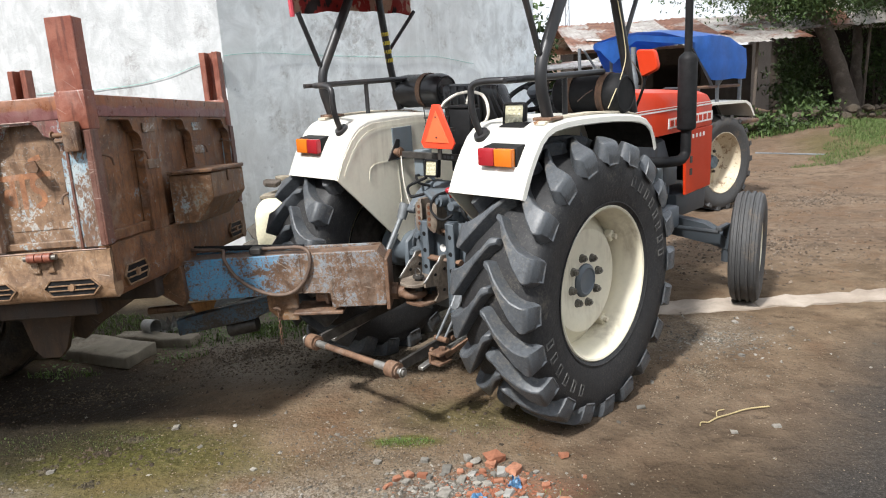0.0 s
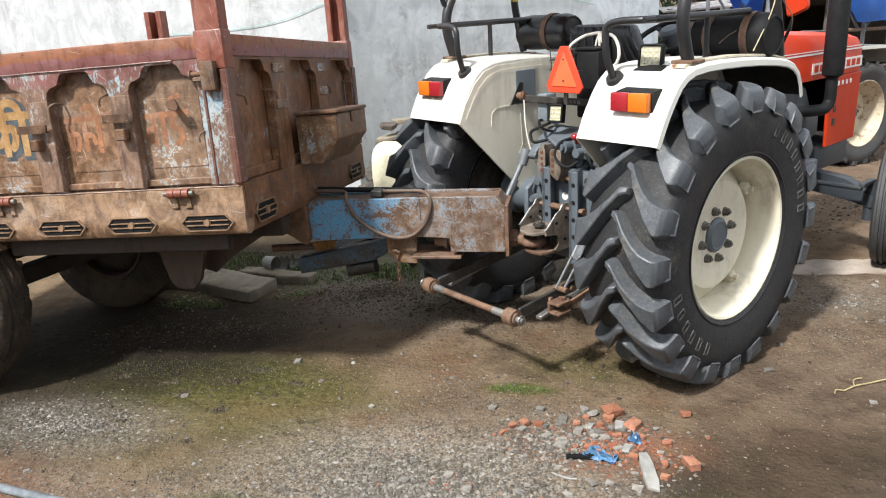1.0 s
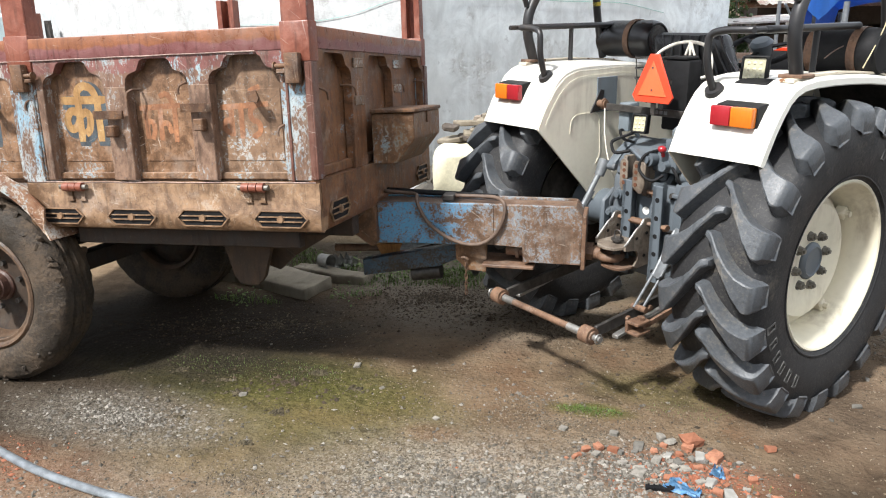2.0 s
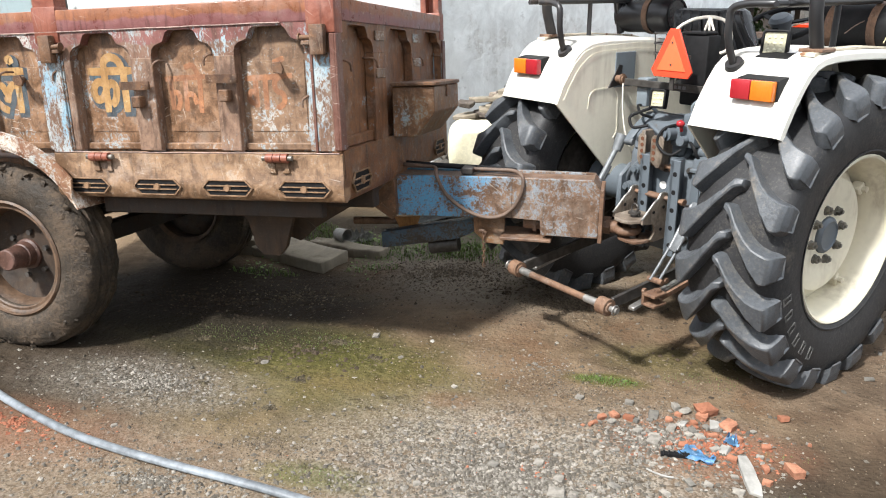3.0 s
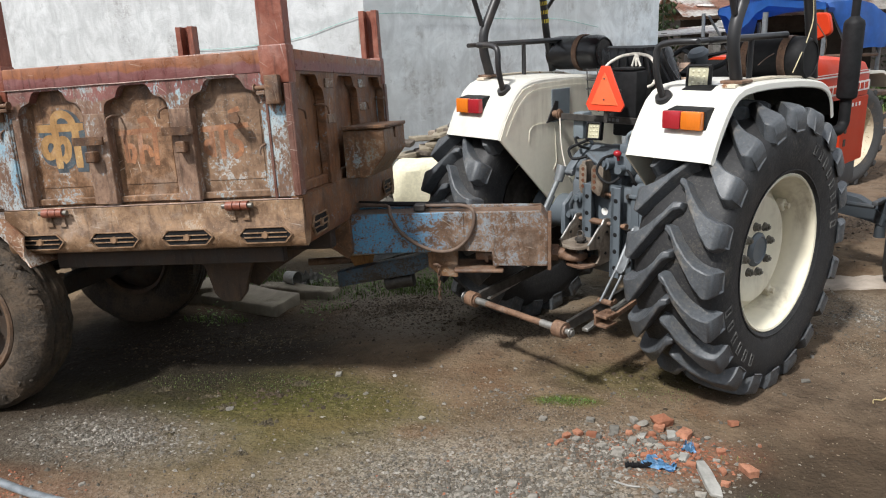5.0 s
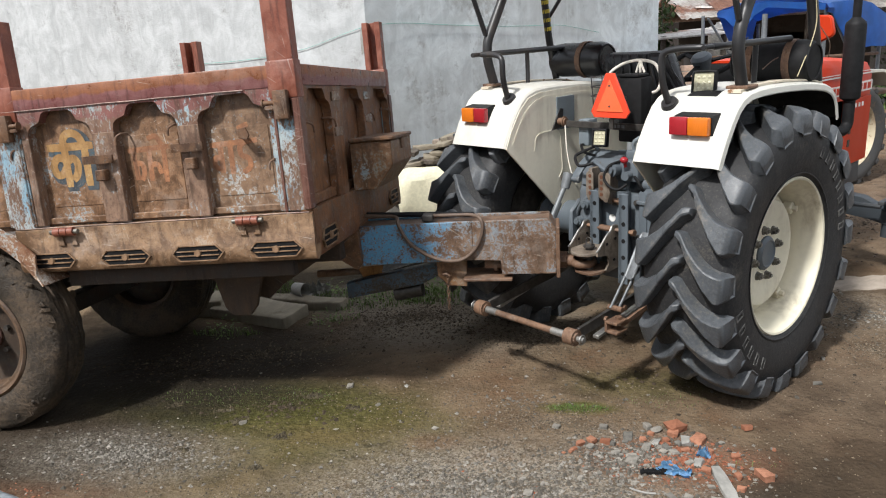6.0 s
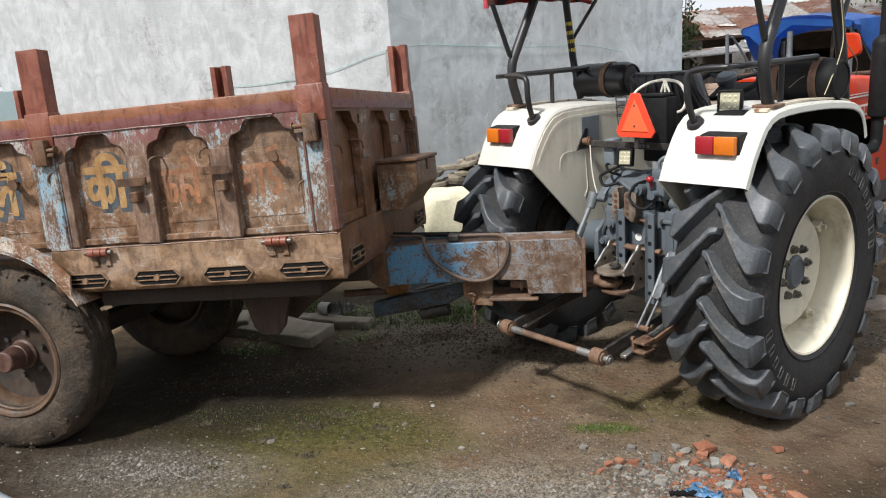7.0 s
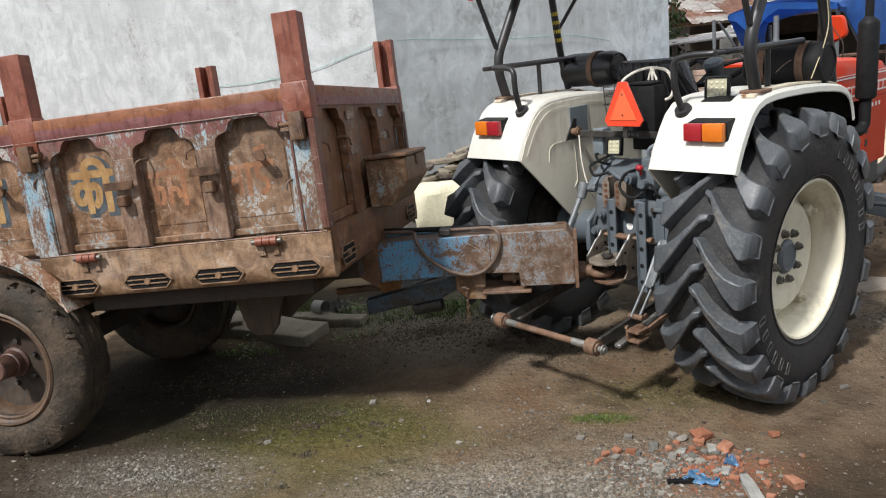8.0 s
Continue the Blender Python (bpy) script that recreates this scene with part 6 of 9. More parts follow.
        pipe(bm, [(lean(x, 1.60), 0.302, 1.60), (lean(x + 0.02, 1.50), 0.297, 1.50), (lean(x - 0.015 + 0.01 * k, 1.40), 0.299, 1.40), (x, 0.298, 1.30)], 0.007, 0.03, 6)
        P("cover_fold", bm, M_VINYL, "", seat)
    bm = bmesh.new()
    box(bm, -0.072, 0.074, 0.03, 0.13, 1.15, 1.495, 0.010)
    post = P("hitch_control_box", bm, M_MATT_BLACK, "black control box behind the seat")
    bm = bmesh.new()
    box(bm, -0.08, 0.06, 0.025, 0.125, 1.496, 1.512, 0.005, segments=1)
    P("box_cap", bm, M_MATT_BLACK, "", post)
    bm = bmesh.new()
    pipe(bm, [(-0.19, 0.09, 1.49), (-0.165, 0.10, 1.527), (-0.11, 0.13, 1.565), (-0.01, 0.14, 1.582), (0.08, 0.14, 1.565), (0.12, 0.13, 1.52), (0.135, 0.12, 1.46), (0.12, 0.11, 1.42), (0.09, 0.11, 1.41)], 0.0085, 0.04, 9)
    P("white_rope", bm, M_ROPE, "white rope looped over the seat")
    bm = bmesh.new()
    for dx in (-0.012, 0.0, 0.012):
        pipe(bm, [(0.0, 0.13, 1.585), (0.0 + dx, 0.125, 1.55), (0.0 + 2.2 * dx, 0.128, 1.515)], 0.006, 0.01, 7)
    P("rope_knot", bm, M_ROPE)
    # slow-vehicle triangle
    cx, z0 = 0.020, 1.306
    def tri(w, h, cut, lift):
        return [(cx - w, z0 + lift), (cx + w, z0 + lift), (cx + w + cut * 0.8, z0 + lift + cut * 1.2), (cx + cut, z0 + lift + h), (cx - cut, z0 + lift + h), (cx - w - cut * 0.8, z0 + lift + cut * 1.2)]
    bm = bmesh.new()
    tilt = Matrix.Translation((0, -0.165, 0))
    prism(bm, tri(0.100, 0.228, 0.026, 0), -0.006, 0.006, 1, 0.002, tilt)
    tri_part = P("warning_triangle", bm, M_ORANGE2, "bright orange slow-vehicle triangle")
    bm = bmesh.new()
    prism(bm, [(cx - 0.084, z0 + 0.032), (cx + 0.084, z0 + 0.032), (cx, z0 + 0.196)], -0.010, -0.005, 1, 0.001, tilt)
    P("triangle_face", bm, M_ORANGE, "", tri_part)
    for x, z in ((cx, z0 + 0.165), (cx, z0 + 0.06)):
        bm = bmesh.new()
        rod(bm, (x, -0.172, z), (x, -0.178, z), 0.005, sides=8)
        P("rivet", bm, M_DARK_STEEL, "", tri_part)
    bm = bmesh.new()
    box(bm, cx - 0.02, cx + 0.02, -0.159, -0.05, z0 + 0.08, z0 + 0.10)
    box(bm, cx - 0.012, cx + 0.012, -0.159, -0.150, z0 - 0.06, z0 + 0.16)
    P("triangle_bracket", bm, M_DARK_STEEL, "", tri_part)
    # wire basket beside it
    for k in range(3):
        bm = bmesh.new()
        z = 1.50 - 0.05 * k
        pipe(bm, [(-0.16 + 0.075 * math.cos(2 * math.pi * i / 16), 0.02 + 0.06 * math.sin(2 * math.pi * i / 16), z) for i in range(17)], 0.0035, 0, 6)
        hoop = P("basket_hoop", bm, M_DARK_STEEL)
        for j in range(4):
            if k:
                break
            bm = bmesh.new()
            a = math.pi / 2 * j + 0.4
            pipe(bm, [(-0.16 + 0.075 * math.cos(a), 0.02 + 0.06 * math.sin(a), 1.51), (-0.155 + 0.06 * math.cos(a), 0.02 + 0.045 * math.sin(a), 1.28)], 0.003, 0, 6)
            P("basket_wire", bm, M_DARK_STEEL, "", hoop)
    # cross bar between the fenders
    bm = bmesh.new()
    box(bm, -0.40, 0.405, -0.085, -0.070, 1.232, 1.268, 0.003, segments=1)
    box(bm, -0.40, 0.405, -0.070, -0.045, 1.232, 1.239)
    bar = P("cross_bar", bm, M_DARK_STEEL, "dark steel cross bar")
    bm = bmesh.new()
    prism(bm, [(-0.15, 1.215), (-0.06, 1.225), (-0.045, 1.33), (-0.075, 1.335)], -0.399, -0.392, 0, 0.002)
    P("bar_bracket", bm, M_BLACK, "", bar)
    bm = bmesh.new()
    rod(bm, (-0.40, -0.085, 1.262), (-0.34, -0.085, 1.262), 0.020, sides=14)
    pipe(bm, [(-0.355, -0.085 + 0.024 * math.cos(2 * math.pi * i / 14), 1.262 + 0.024 * math.sin(2 * math.pi * i / 14)) for i in range(15)], 0.006, 0, 6)
    P("bar_pin", bm, M_RUST, "", bar)
    for k in range(4):
        bm = bmesh.new()
        box(bm, -0.045 + 0.026 * k, -0.027 + 0.026 * k, -0.088, -0.0845, 1.243, 1.259)
        P("cast_mark", bm, M_ZINC, "", bar, )
    square_lamp(top, (-0.085, -0.105, 1.188), (0.086, 0.098), 0.25)
    bm = bmesh.new()
    box(bm, -0.275, -0.205, -0.06, 0.02, 1.13, 1.275, 0.006)
    P("relay_box", bm, M_GREY_LIGHT, "light grey relay box")
    bm = bmesh.new()
    pipe(bm, [(-0.345, -0.09, 1.25), (-0.33, -0.10, 1.12), (-0.32, -0.09, 1.02), (-0.30, -0.08, 0.94), (-0.26, -0.07, 0.86)], 0.004, 0.05, 6)
    P("white_cable", bm, M_ROPE, "thin white cable")
    # work lamp on the right fender
    lamp = square_lamp(top, (0.592, -0.240, 1.492), (0.108, 0.112), 0.30)
    bm = bmesh.new()
    rod(bm, (0.592, -0.245, 1.428), (0.592, -0.240, 1.445), 0.020, sides=12)
    box(bm, -0.045, 0.10, -0.035, 0.035, 0, 0.012, 0.004, pose(0.60, -0.29, 1.444, 14), 1)
    P("lamp_bracket", bm, M_MATT_BLACK, "", lamp)
    build_driveline(top, P)
    build_front(top, P)


def build_driveline(top, P):
    bm = bmesh.new()
    prism(bm, [(-0.205, 0.50), (-0.205, 0.92), (-0.15, 1.00), (0.05, 1.02), (0.40, 0.96), (1.0, 0.94), (1.0, 0.46), (0.0, 0.44)], -0.17, 0.17, 0, 0.02)
    gear = P("gearbox", bm, M_GREY, "oily grey gearbox casting")
    for side in (1, -1):
        bm = bmesh.new()
        prof = [(side * 0.15, 0.15), (side * 0.20, 0.15), (side * 0.21, 0.125), (side * 0.34, 0.10), (side * 0.46, 0.10), (side * 0.47, 0.125), (side * 0.53, 0.125), (side * 0.53, 0.0002)]
        turned(bm, [(side * 0.15, 0.0002)] + prof, 28, "x", False)
        axle = P("axle_housing", bm, M_GREY)
        axle.matrix_local = Matrix.Translation((0, 0, 0.685))
        for k in range(8):
            bm = bmesh.new()
            a = 2 * math.pi * k / 8
            nut(bm, (side * 0.20, 0.137 * math.cos(a), 0.137 * math.sin(a)), (side, 0, 0), 0.012, 0.012)
            P("axle_bolt", bm, M_DARK_STEEL, "", axle)
    # hydraulic lift cover, spool block and lift arms
    bm = bmesh.new()
    prism(bm, [(-0.21, 0.93), (-0.19, 1.02), (-0.10, 1.075), (0.16, 1.085), (0.28, 1.02), (0.28, 0.95)], -0.155, 0.155, 0, 0.018)
    rod(bm, (-0.22, 0.05, 1.045), (0.22, 0.05, 1.045), 0.05, sides=18)
    lift = P("lift_cover", bm, M_GREY)
    for side in (1, -1):
        bm = bmesh.new()
        prism(bm, [(0.10, 1.09), (0.0, 1.095), (-0.08, 1.04), (-0.155, 0.985), (-0.175, 0.955), (-0.15, 0.93), (-0.07, 0.965), (0.0, 0.99), (0.09, 0.995)], side * 0.20, side * 0.25, 0, 0.008)
        arm = P("lift_arm", bm, M_GREY)
        bm = bmesh.new()
        rod(bm, (side * 0.19, -0.155, 0.957), (side * 0.30, -0.155, 0.957), 0.016, sides=10)
        P("lift_pin", bm, M_ZINC, "", arm)
    bm = bmesh.new()
    box(bm, 0.10, 0.25, -0.25, -0.08, 1.00, 1.105, 0.012)
    box(bm, 0.14, 0.21, -0.20, -0.10, 1.10, 1.15, 0.01)
    rod(bm, (0.24, -0.18, 0.98), (0.30, -0.18, 0.98), 0.03, sides=14)
    rod(bm, (0.12, -0.30, 1.06), (0.12, -0.24, 1.06), 0.034, sides=16)
    rod(bm, (0.12, -0.315, 1.06), (0.12, -0.30, 1.06), 0.020, sides=12)
    rod(bm, (0.20, -0.29, 1.035), (0.20, -0.24, 1.035), 0.022, sides=14)
    valve = P("spool_valve", bm, M_GREY)
    bm = bmesh.new()
    rod(bm, (0.19, -0.27, 1.08), (0.19, -0.28, 1.11), 0.008, sides=8)
    lump(bm, (0.19, -0.283, 1.116), (0.021, 0.021, 0.018), 3, 0.04, 2)
    P("red_knob", bm, M_REDLENS, "red control knob", valve)
    bm = bmesh.new()
    pipe(bm, [(0.14, -0.25, 1.10), (0.12, -0.32, 1.09), (0.10, -0.34, 1.02), (0.15, -0.34, 0.98), (0.19, -0.33, 0.97), (0.22, -0.30, 1.0)], 0.007, 0.04, 9)
    P("oil_hose", bm, M_MATT_BLACK, "", valve)
    bm = bmesh.new()
    pipe(bm, [(0.17, -0.15, 1.10), (0.17, -0.18, 1.19), (0.21, -0.17, 1.22), (0.25, -0.12, 1.21), (0.27, -0.05, 1.15)], 0.010, 0.03, 9)
    P("oil_hose", bm, M_GREY_LIGHT, "", valve)
    bm = bmesh.new()
    pipe(bm, [(-0.05, -0.22, 1.07), (-0.12, -0.26, 1.05), (-0.18, -0.22, 1.10), (-0.12, -0.12, 1.14)], 0.008, 0.03, 8)
    P("oil_hose", bm, M_MATT_BLACK, "", valve)
    # top-link brackets with their rows of holes
    for x in (0.005, 0.108):
        bm = bmesh.new()
        prism(bm, [(-0.230, 0.88), (-0.230, 1.02), (-0.260, 1.065), (-0.315, 1.065), (-0.325, 1.03), (-0.325, 0.94), (-0.290, 0.88)], x - 0.011, x + 0.011, 0, 0.003)
        left = x < 0.05
        a, b = (-0.012, 0.034) if left else (0.066, 0.140)
        prism(bm, [(a, 0.925), (a, 1.035), (a + 0.012, 1.052), (b - 0.010, 1.052), (b, 1.04), (b, 0.94), (b - 0.012, 0.900), (b - 0.030, 0.895)], -0.333, -0.322, 1, 0.003)
        ear = P("link_bracket", bm, M_BRACKET, "rusty drilled top-link bracket")
        for k in range(4):
            bm = bmesh.new()
            z, c = 0.938 + 0.030 * k, (0.016 if left else 0.088)
            rod(bm, (c, -0.3355, z), (c, -0.330, z), 0.0095, sides=12)
            P("pin_hole", bm, M_HOLE, "", ear)
    bm = bmesh.new()
    rod(bm, (-0.03, -0.275, 0.90), (0.15, -0.275, 0.90), 0.012)
    nut(bm, (0.15, -0.275, 0.90), (1, 0, 0), 0.02, 0.016)
    P("bracket_pin", bm, M_RUST)
    # hitch frame: two drilled uprights and a back plate
    bm = bmesh.new()
    box(bm, -0.02, 0.27, -0.255, -0.210, 0.47, 0.94, 0.006)
    frame_plate = P("hitch_frame", bm, M_GREY, "grey hitch frame")
    for x in (0.025, 0.205):
        bm = bmesh.new()
        box(bm, x - 0.012, x + 0.012, -0.335, -0.255, 0.48, 0.955, 0.004, segments=1)
        box(bm, x - 0.012, x + 0.045, -0.335, -0.323, 0.48, 0.955, 0.003, segments=1)
        up = P("upright", bm, M_GREY, "", frame_plate)
        for k in range(5):
            bm = bmesh.new()
            z = 0.535 + 0.088 * k
            rod(bm, (x + 0.020, -0.336, z), (x + 0.020, -0.330, z), 0.012, sides=12)
            P("drilled_hole", bm, M_MATT_BLACK, "", up)
    for x, z in ((0.255, 0.90), (0.255, 0.72), (0.255, 0.56), (0.12, 0.885)):
        bm = bmesh.new()
        nut(bm, (x, -0.255, z), (0, -1, 0), 0.016, 0.018)
        rod(bm, (x, -0.273, z), (x, -0.282, z), 0.009, sides=8)
        P("frame_bolt", bm, M_DARK_STEEL, "", frame_plate)
    bm = bmesh.new()
    rod(bm, (0.10, -0.257, 0.80), (0.10, -0.252, 0.80), 0.020, sides=16)
    P("round_label", bm, M_LABEL, "small white round label", frame_plate)
    bm = bmesh.new()
    box(bm, 0.265, 0.385, -0.27, -0.05, 0.58, 0.965, 0.014)
    box(bm, 0.26, 0.39, -0.28, -0.04, 0.895, 0.915, 0.004, segments=1)
    box(bm, 0.31, 0.32, -0.276, -0.27, 0.60, 0.95)
    P("oil_tank", bm, M_GREY, "grey side housing")
    # towing jaw
    jaw_at = Matrix.Translation((0.05, 0.07, 0.545)) @ Matrix.Diagonal((1, 1, 0.79, 1)) @ Matrix.Translation((0, 0, -0.525))

    def PJ(name, bm, mat, label="", parent=top):
        bm.transform(jaw_at)
        return P(name, bm, mat, label, parent)

    for x in (-0.068, 0.112):
        bm = bmesh.new()
        prism(bm, [(-0.360, 0.535), (-0.360, 0.80), (-0.380, 0.825), (-0.410, 0.825), (-0.430, 0.79), (-0.455, 0.775), (-0.520, 0.70), (-0.540, 0.685), (-0.540, 0.655), (-0.460, 0.645), (-0.445, 0.62), (-0.445, 0.58), (-0.475, 0.545), (-0.455, 0.525)], x - 0.006, x + 0.006, 0, 0.002)
        cheek = PJ("jaw_cheek", bm, M_BRACKET, "worn steel towing jaw")
        bm = bmesh.new()
        pipe(bm, [(x, f, z) for f, z in ((-0.363, 0.812), (-0.385, 0.829), (-0.413, 0.829), (-0.433, 0.793), (-0.458, 0.778), (-0.523, 0.703), (-0.543, 0.686))], 0.006, 0.01, 6)
        PJ("bright_edge", bm, M_STEEL, "rubbed bright edge", cheek)
        for f, z in ((-0.395, 0.74), (-0.405, 0.60), (-0.465, 0.72)):
            bm = bmesh.new()
            rod(bm, (x - 0.0075, f, z), (x + 0.0075, f, z), 0.010, sides=12)
            PJ("pin_hole", bm, M_MATT_BLACK, "", cheek)
    bm = bmesh.new()
    prism(bm, [(-0.055, -0.375), (0.108, -0.375), (0.108, -0.540), (0.09, -0.590), (0.04, -0.605), (-0.015, -0.590), (-0.055, -0.540)], 0.662, 0.682, 2, 0.003)
    jaw = PJ("jaw_plate", bm, M_BRACKET)
    bm = bmesh.new()
    prism(bm, [(-0.055, -0.355), (0.108, -0.355), (0.108, -0.515), (0.09, -0.555), (0.04, -0.565), (-0.015, -0.555), (-0.055, -0.515)], 0.525, 0.545, 2, 0.003)
    PJ("jaw_floor", bm, M_RUST, "", jaw)
    bm = bmesh.new()
    rod(bm, (0.04, -0.510, 0.50), (0.04, -0.510, 0.70), 0.018, sides=14)
    rod(bm, (0.04, -0.510, 0.70), (0.04, -0.510, 0.712), 0.030, sides=14)
    PJ("hitch_pin", bm, M_DARK_STEEL, "", jaw)
    bm = bmesh.new()
    pipe(bm, [(0.04 + 0.020 * math.cos(2 * math.pi * i / 14), -0.510, 0.735 + 0.028 * math.sin(2 * math.pi * i / 14)) for i in range(15)], 0.0045, 0, 6)
    PJ("pin_ring", bm, M_DARK_STEEL, "", jaw)
    bm = bmesh.new()
    rod(bm, (-0.08, -0.387, 0.795), (0.21, -0.387, 0.795), 0.013)
    rod(bm, (0.01, -0.387, 0.795), (0.11, -0.387, 0.795), 0.020, sides=12)
    nut(bm, (0.21, -0.387, 0.795), (1, 0, 0), 0.02, 0.02)
    PJ("jaw_bolt", bm, M_RUST)
    # lower links with the cross shaft
    for side in (1, -1):
        x = side * 0.30
        bm = bmesh.new()
        p, q = Vector((x, -0.85, 0.372)), Vector((side * 0.25, 0.05, 0.46))
        prism(bm, [(-0.80, 0.350), (-0.80, 0.402), (-0.30, 0.455), (0.05, 0.490), (0.05, 0.430), (-0.30, 0.395)], x - 0.009, x + 0.009, 0, 0.003)
        link = P("lower_link", bm, M_DARK_STEEL, "dark steel lower link")
        bm = bmesh.new()
        rod(bm, (x - 0.028, -0.845, 0.374), (x + 0.028, -0.845, 0.374), 0.040, sides=20)
        rod(bm, (x - 0.036, -0.845, 0.374), (x + 0.036, -0.845, 0.374), 0.026, sides=16)
        P("link_ball", bm, M_RUST, "rusty ball end", link)
        bm = bmesh.new()
        rod(bm, (x + side * 0.034, -0.845, 0.374), (x + side * 0.075, -0.845, 0.374), 0.014, sides=10)
        pipe(bm, [(x + side * 0.062, -0.845 + 0.022 * math.cos(2 * math.pi * i / 12), 0.374 + 0.022 * math.sin(2 * math.pi * i / 12)) for i in range(13)], 0.0035, 0, 6)
        P("linch_pin", bm, M_STEEL, "", link)
        # a bright stay plate bolted on
        bm = bmesh.new()
        prism(bm, [(-0.70, 0.325), (-0.70, 0.342), (-0.34, 0.405), (-0.34, 0.388)], x + side * 0.012, x + side * 0.045, 0, 0.002)
        P("link_stay", bm, M_STEEL, "bright worn stay", link)
        for f, z in ((-0.60, 0.392), (-0.45, 0.408)):
            bm = bmesh.new()
            nut(bm, (x + side * 0.009, f, z), (side, 0, 0), 0.014, 0.014)
            P("link_bolt", bm, M_RUST, "", link)
    bm = bmesh.new()
    rod(bm, (-0.27, -0.845, 0.374), (0.27, -0.845, 0.374), 0.0165, sides=14)
    shaft = P("cross_shaft", bm, M_RUST, "rusty cross shaft with bright ends")
    for x0, x1 in ((-0.268, -0.19), (0.18, 0.268)):
        bm = bmesh.new()
        rod(bm, (x0, -0.845, 0.374), (x1, -0.845, 0.374), 0.0185, sides=14)
        P("bright_end", bm, M_STEEL, "", shaft)
    # lift rods: a plain tube at one side, a slotted turnbuckle at the other
    bm = bmesh.new()
    rod(bm, (-0.27, -0.17, 0.95), (-0.285, -0.33, 0.70), 0.015, sides=12)
    rod(bm, (-0.277, -0.235, 0.83), (-0.300, -0.46, 0.46), 0.017, sides=14)
    rod(bm, (-0.27, -0.155, 0.985), (-0.273, -0.19, 0.905), 0.032, 0.026, 12)
    P("lift_rod", bm, M_ZINC, "grey lift rod")
    bm = bmesh.new()
    a, b, c = Vector((0.355, -0.335, 0.765)), Vector((0.345, -0.455, 0.575)), Vector((0.325, -0.545, 0.435))
    way = (a - c).normalized()
    for s in (-1, 1):
        d = Vector((0.020 * s, 0, 0))
        rod(bm, a + d, b + d, 0.009, sides=8)
    turnb = P("turnbuckle", bm, M_ZINC, "zinc-plated turnbuckle lift rod")
    bm = bmesh.new()
    m = Matrix.Translation(a.lerp(b, 0.5)) @ way.to_track_quat("Z", "Y").to_matrix().to_4x4()
    box(bm, -0.028, 0.028, -0.008, 0.008, -0.125, 0.125, 0.006, m)
    P("turnbuckle_plate", bm, M_ZINC, "", turnb)
    bm = bmesh.new()
    pipe(bm, [m @ Vector(v) for v in ((0.0, -0.012, 0.085), (0.0, -0.024, 0.075), (0.0, -0.024, -0.07), (0.0, -0.012, -0.085))], 0.005, 0.01, 6)
    P("lock_handle", bm, M_DARK_STEEL, "", turnb)
    for s in (-1, 1):
        bm = bmesh.new()
        d = Vector((0.016 * s, 0.012 * s, 0))
        rod(bm, b + d, c + d, 0.007, sides=8)
        P("fork_leg", bm, M_ZINC, "", turnb)
    bm = bmesh.new()
    rod(bm, c + Vector((-0.035, 0, 0)), c + Vector((0.045, 0, 0)), 0.014, sides=10)
    P("fork_pin", bm, M_RUST, "", turnb)
    # check strut to the right link
    bm = bmesh.new()
    prism(bm, [(-0.60, 0.372), (-0.60, 0.398), (-0.16, 0.470), (-0.16, 0.444)], 0.40, 0.414, 0, 0.002)
    strut = P("check_strut", bm, M_RUST, "rusty check strut")
    bm = bmesh.new()
    box(bm, 0.365, 0.425, -0.665, -0.575, 0.40, 0.415, 0.003, segments=1)
    box(bm, 0.365, 0.425, -0.665, -0.575, 0.352, 0.366, 0.003, segments=1)
    box(bm, 0.352, 0.366, -0.665, -0.575, 0.354, 0.412, 0.003, segments=1)
    nut(bm, (0.395, -0.61, 0.415), (0, 0, 1), 0.018, 0.014)
    P("strut_clevis", bm, M_RUST, "", strut)
    # pipes, levers and cables round the lift
    for k, pts in enumerate((((-0.20, 0.02, 1.10), (-0.22, -0.05, 1.16), (-0.26, -0.04, 1.20), (-0.27, 0.0, 1.15)), ((-0.16, -0.06, 1.08), (-0.19, -0.12, 1.10), (-0.23, -0.10, 1.14), (-0.25, -0.02, 1.13)),
                             ((-0.10, -0.16, 1.06), (-0.04, -0.22, 1.08), (0.03, -0.24, 1.05), (0.09, -0.25, 1.03)), ((0.22, -0.24, 1.03), (0.27, -0.28, 1.02), (0.29, -0.27, 0.97), (0.28, -0.20, 0.93)),
                             ((-0.06, -0.18, 0.92), (-0.14, -0.22, 0.84), (-0.19, -0.20, 0.74), (-0.16, -0.18, 0.64)), ((0.0, -0.19, 0.70), (-0.08, -0.26, 0.66), (-0.13, -0.26, 0.58), (-0.10, -0.2, 0.52)))):
        bm = bmesh.new()
        pipe(bm, pts, 0.0075 if k % 2 else 0.010, 0.05, 8)
        P("oil_pipe", bm, M_MATT_BLACK if k % 2 else M_GREY)
    for x, f, z in ((-0.14, -0.215, 0.62), (-0.10, -0.215, 0.84), (-0.15, -0.215, 0.74), (-0.06, -0.215, 0.56)):
        bm = bmesh.new()
        rod(bm, (x, f + 0.02, z), (x, f - 0.02, z), 0.028, 0.024, 14)
        nut(bm, (x, f - 0.02, z), (0, -1, 0), 0.016, 0.014)
        P("gearbox_plug", bm, M_GREY)
    bm = bmesh.new()
    prism(bm, [(-0.26, 0.62), (-0.26, 0.80), (-0.17, 0.86), (-0.10, 0.80), (-0.10, 0.62)], -0.20, -0.17, 0, 0.01)
    P("side_bracket", bm, M_GREY)
    # power take-off shaft guard
    bm = bmesh.new()
    rod(bm, (0.02, -0.33, 0.60), (0.02, -0.40, 0.60), 0.045, sides=16)
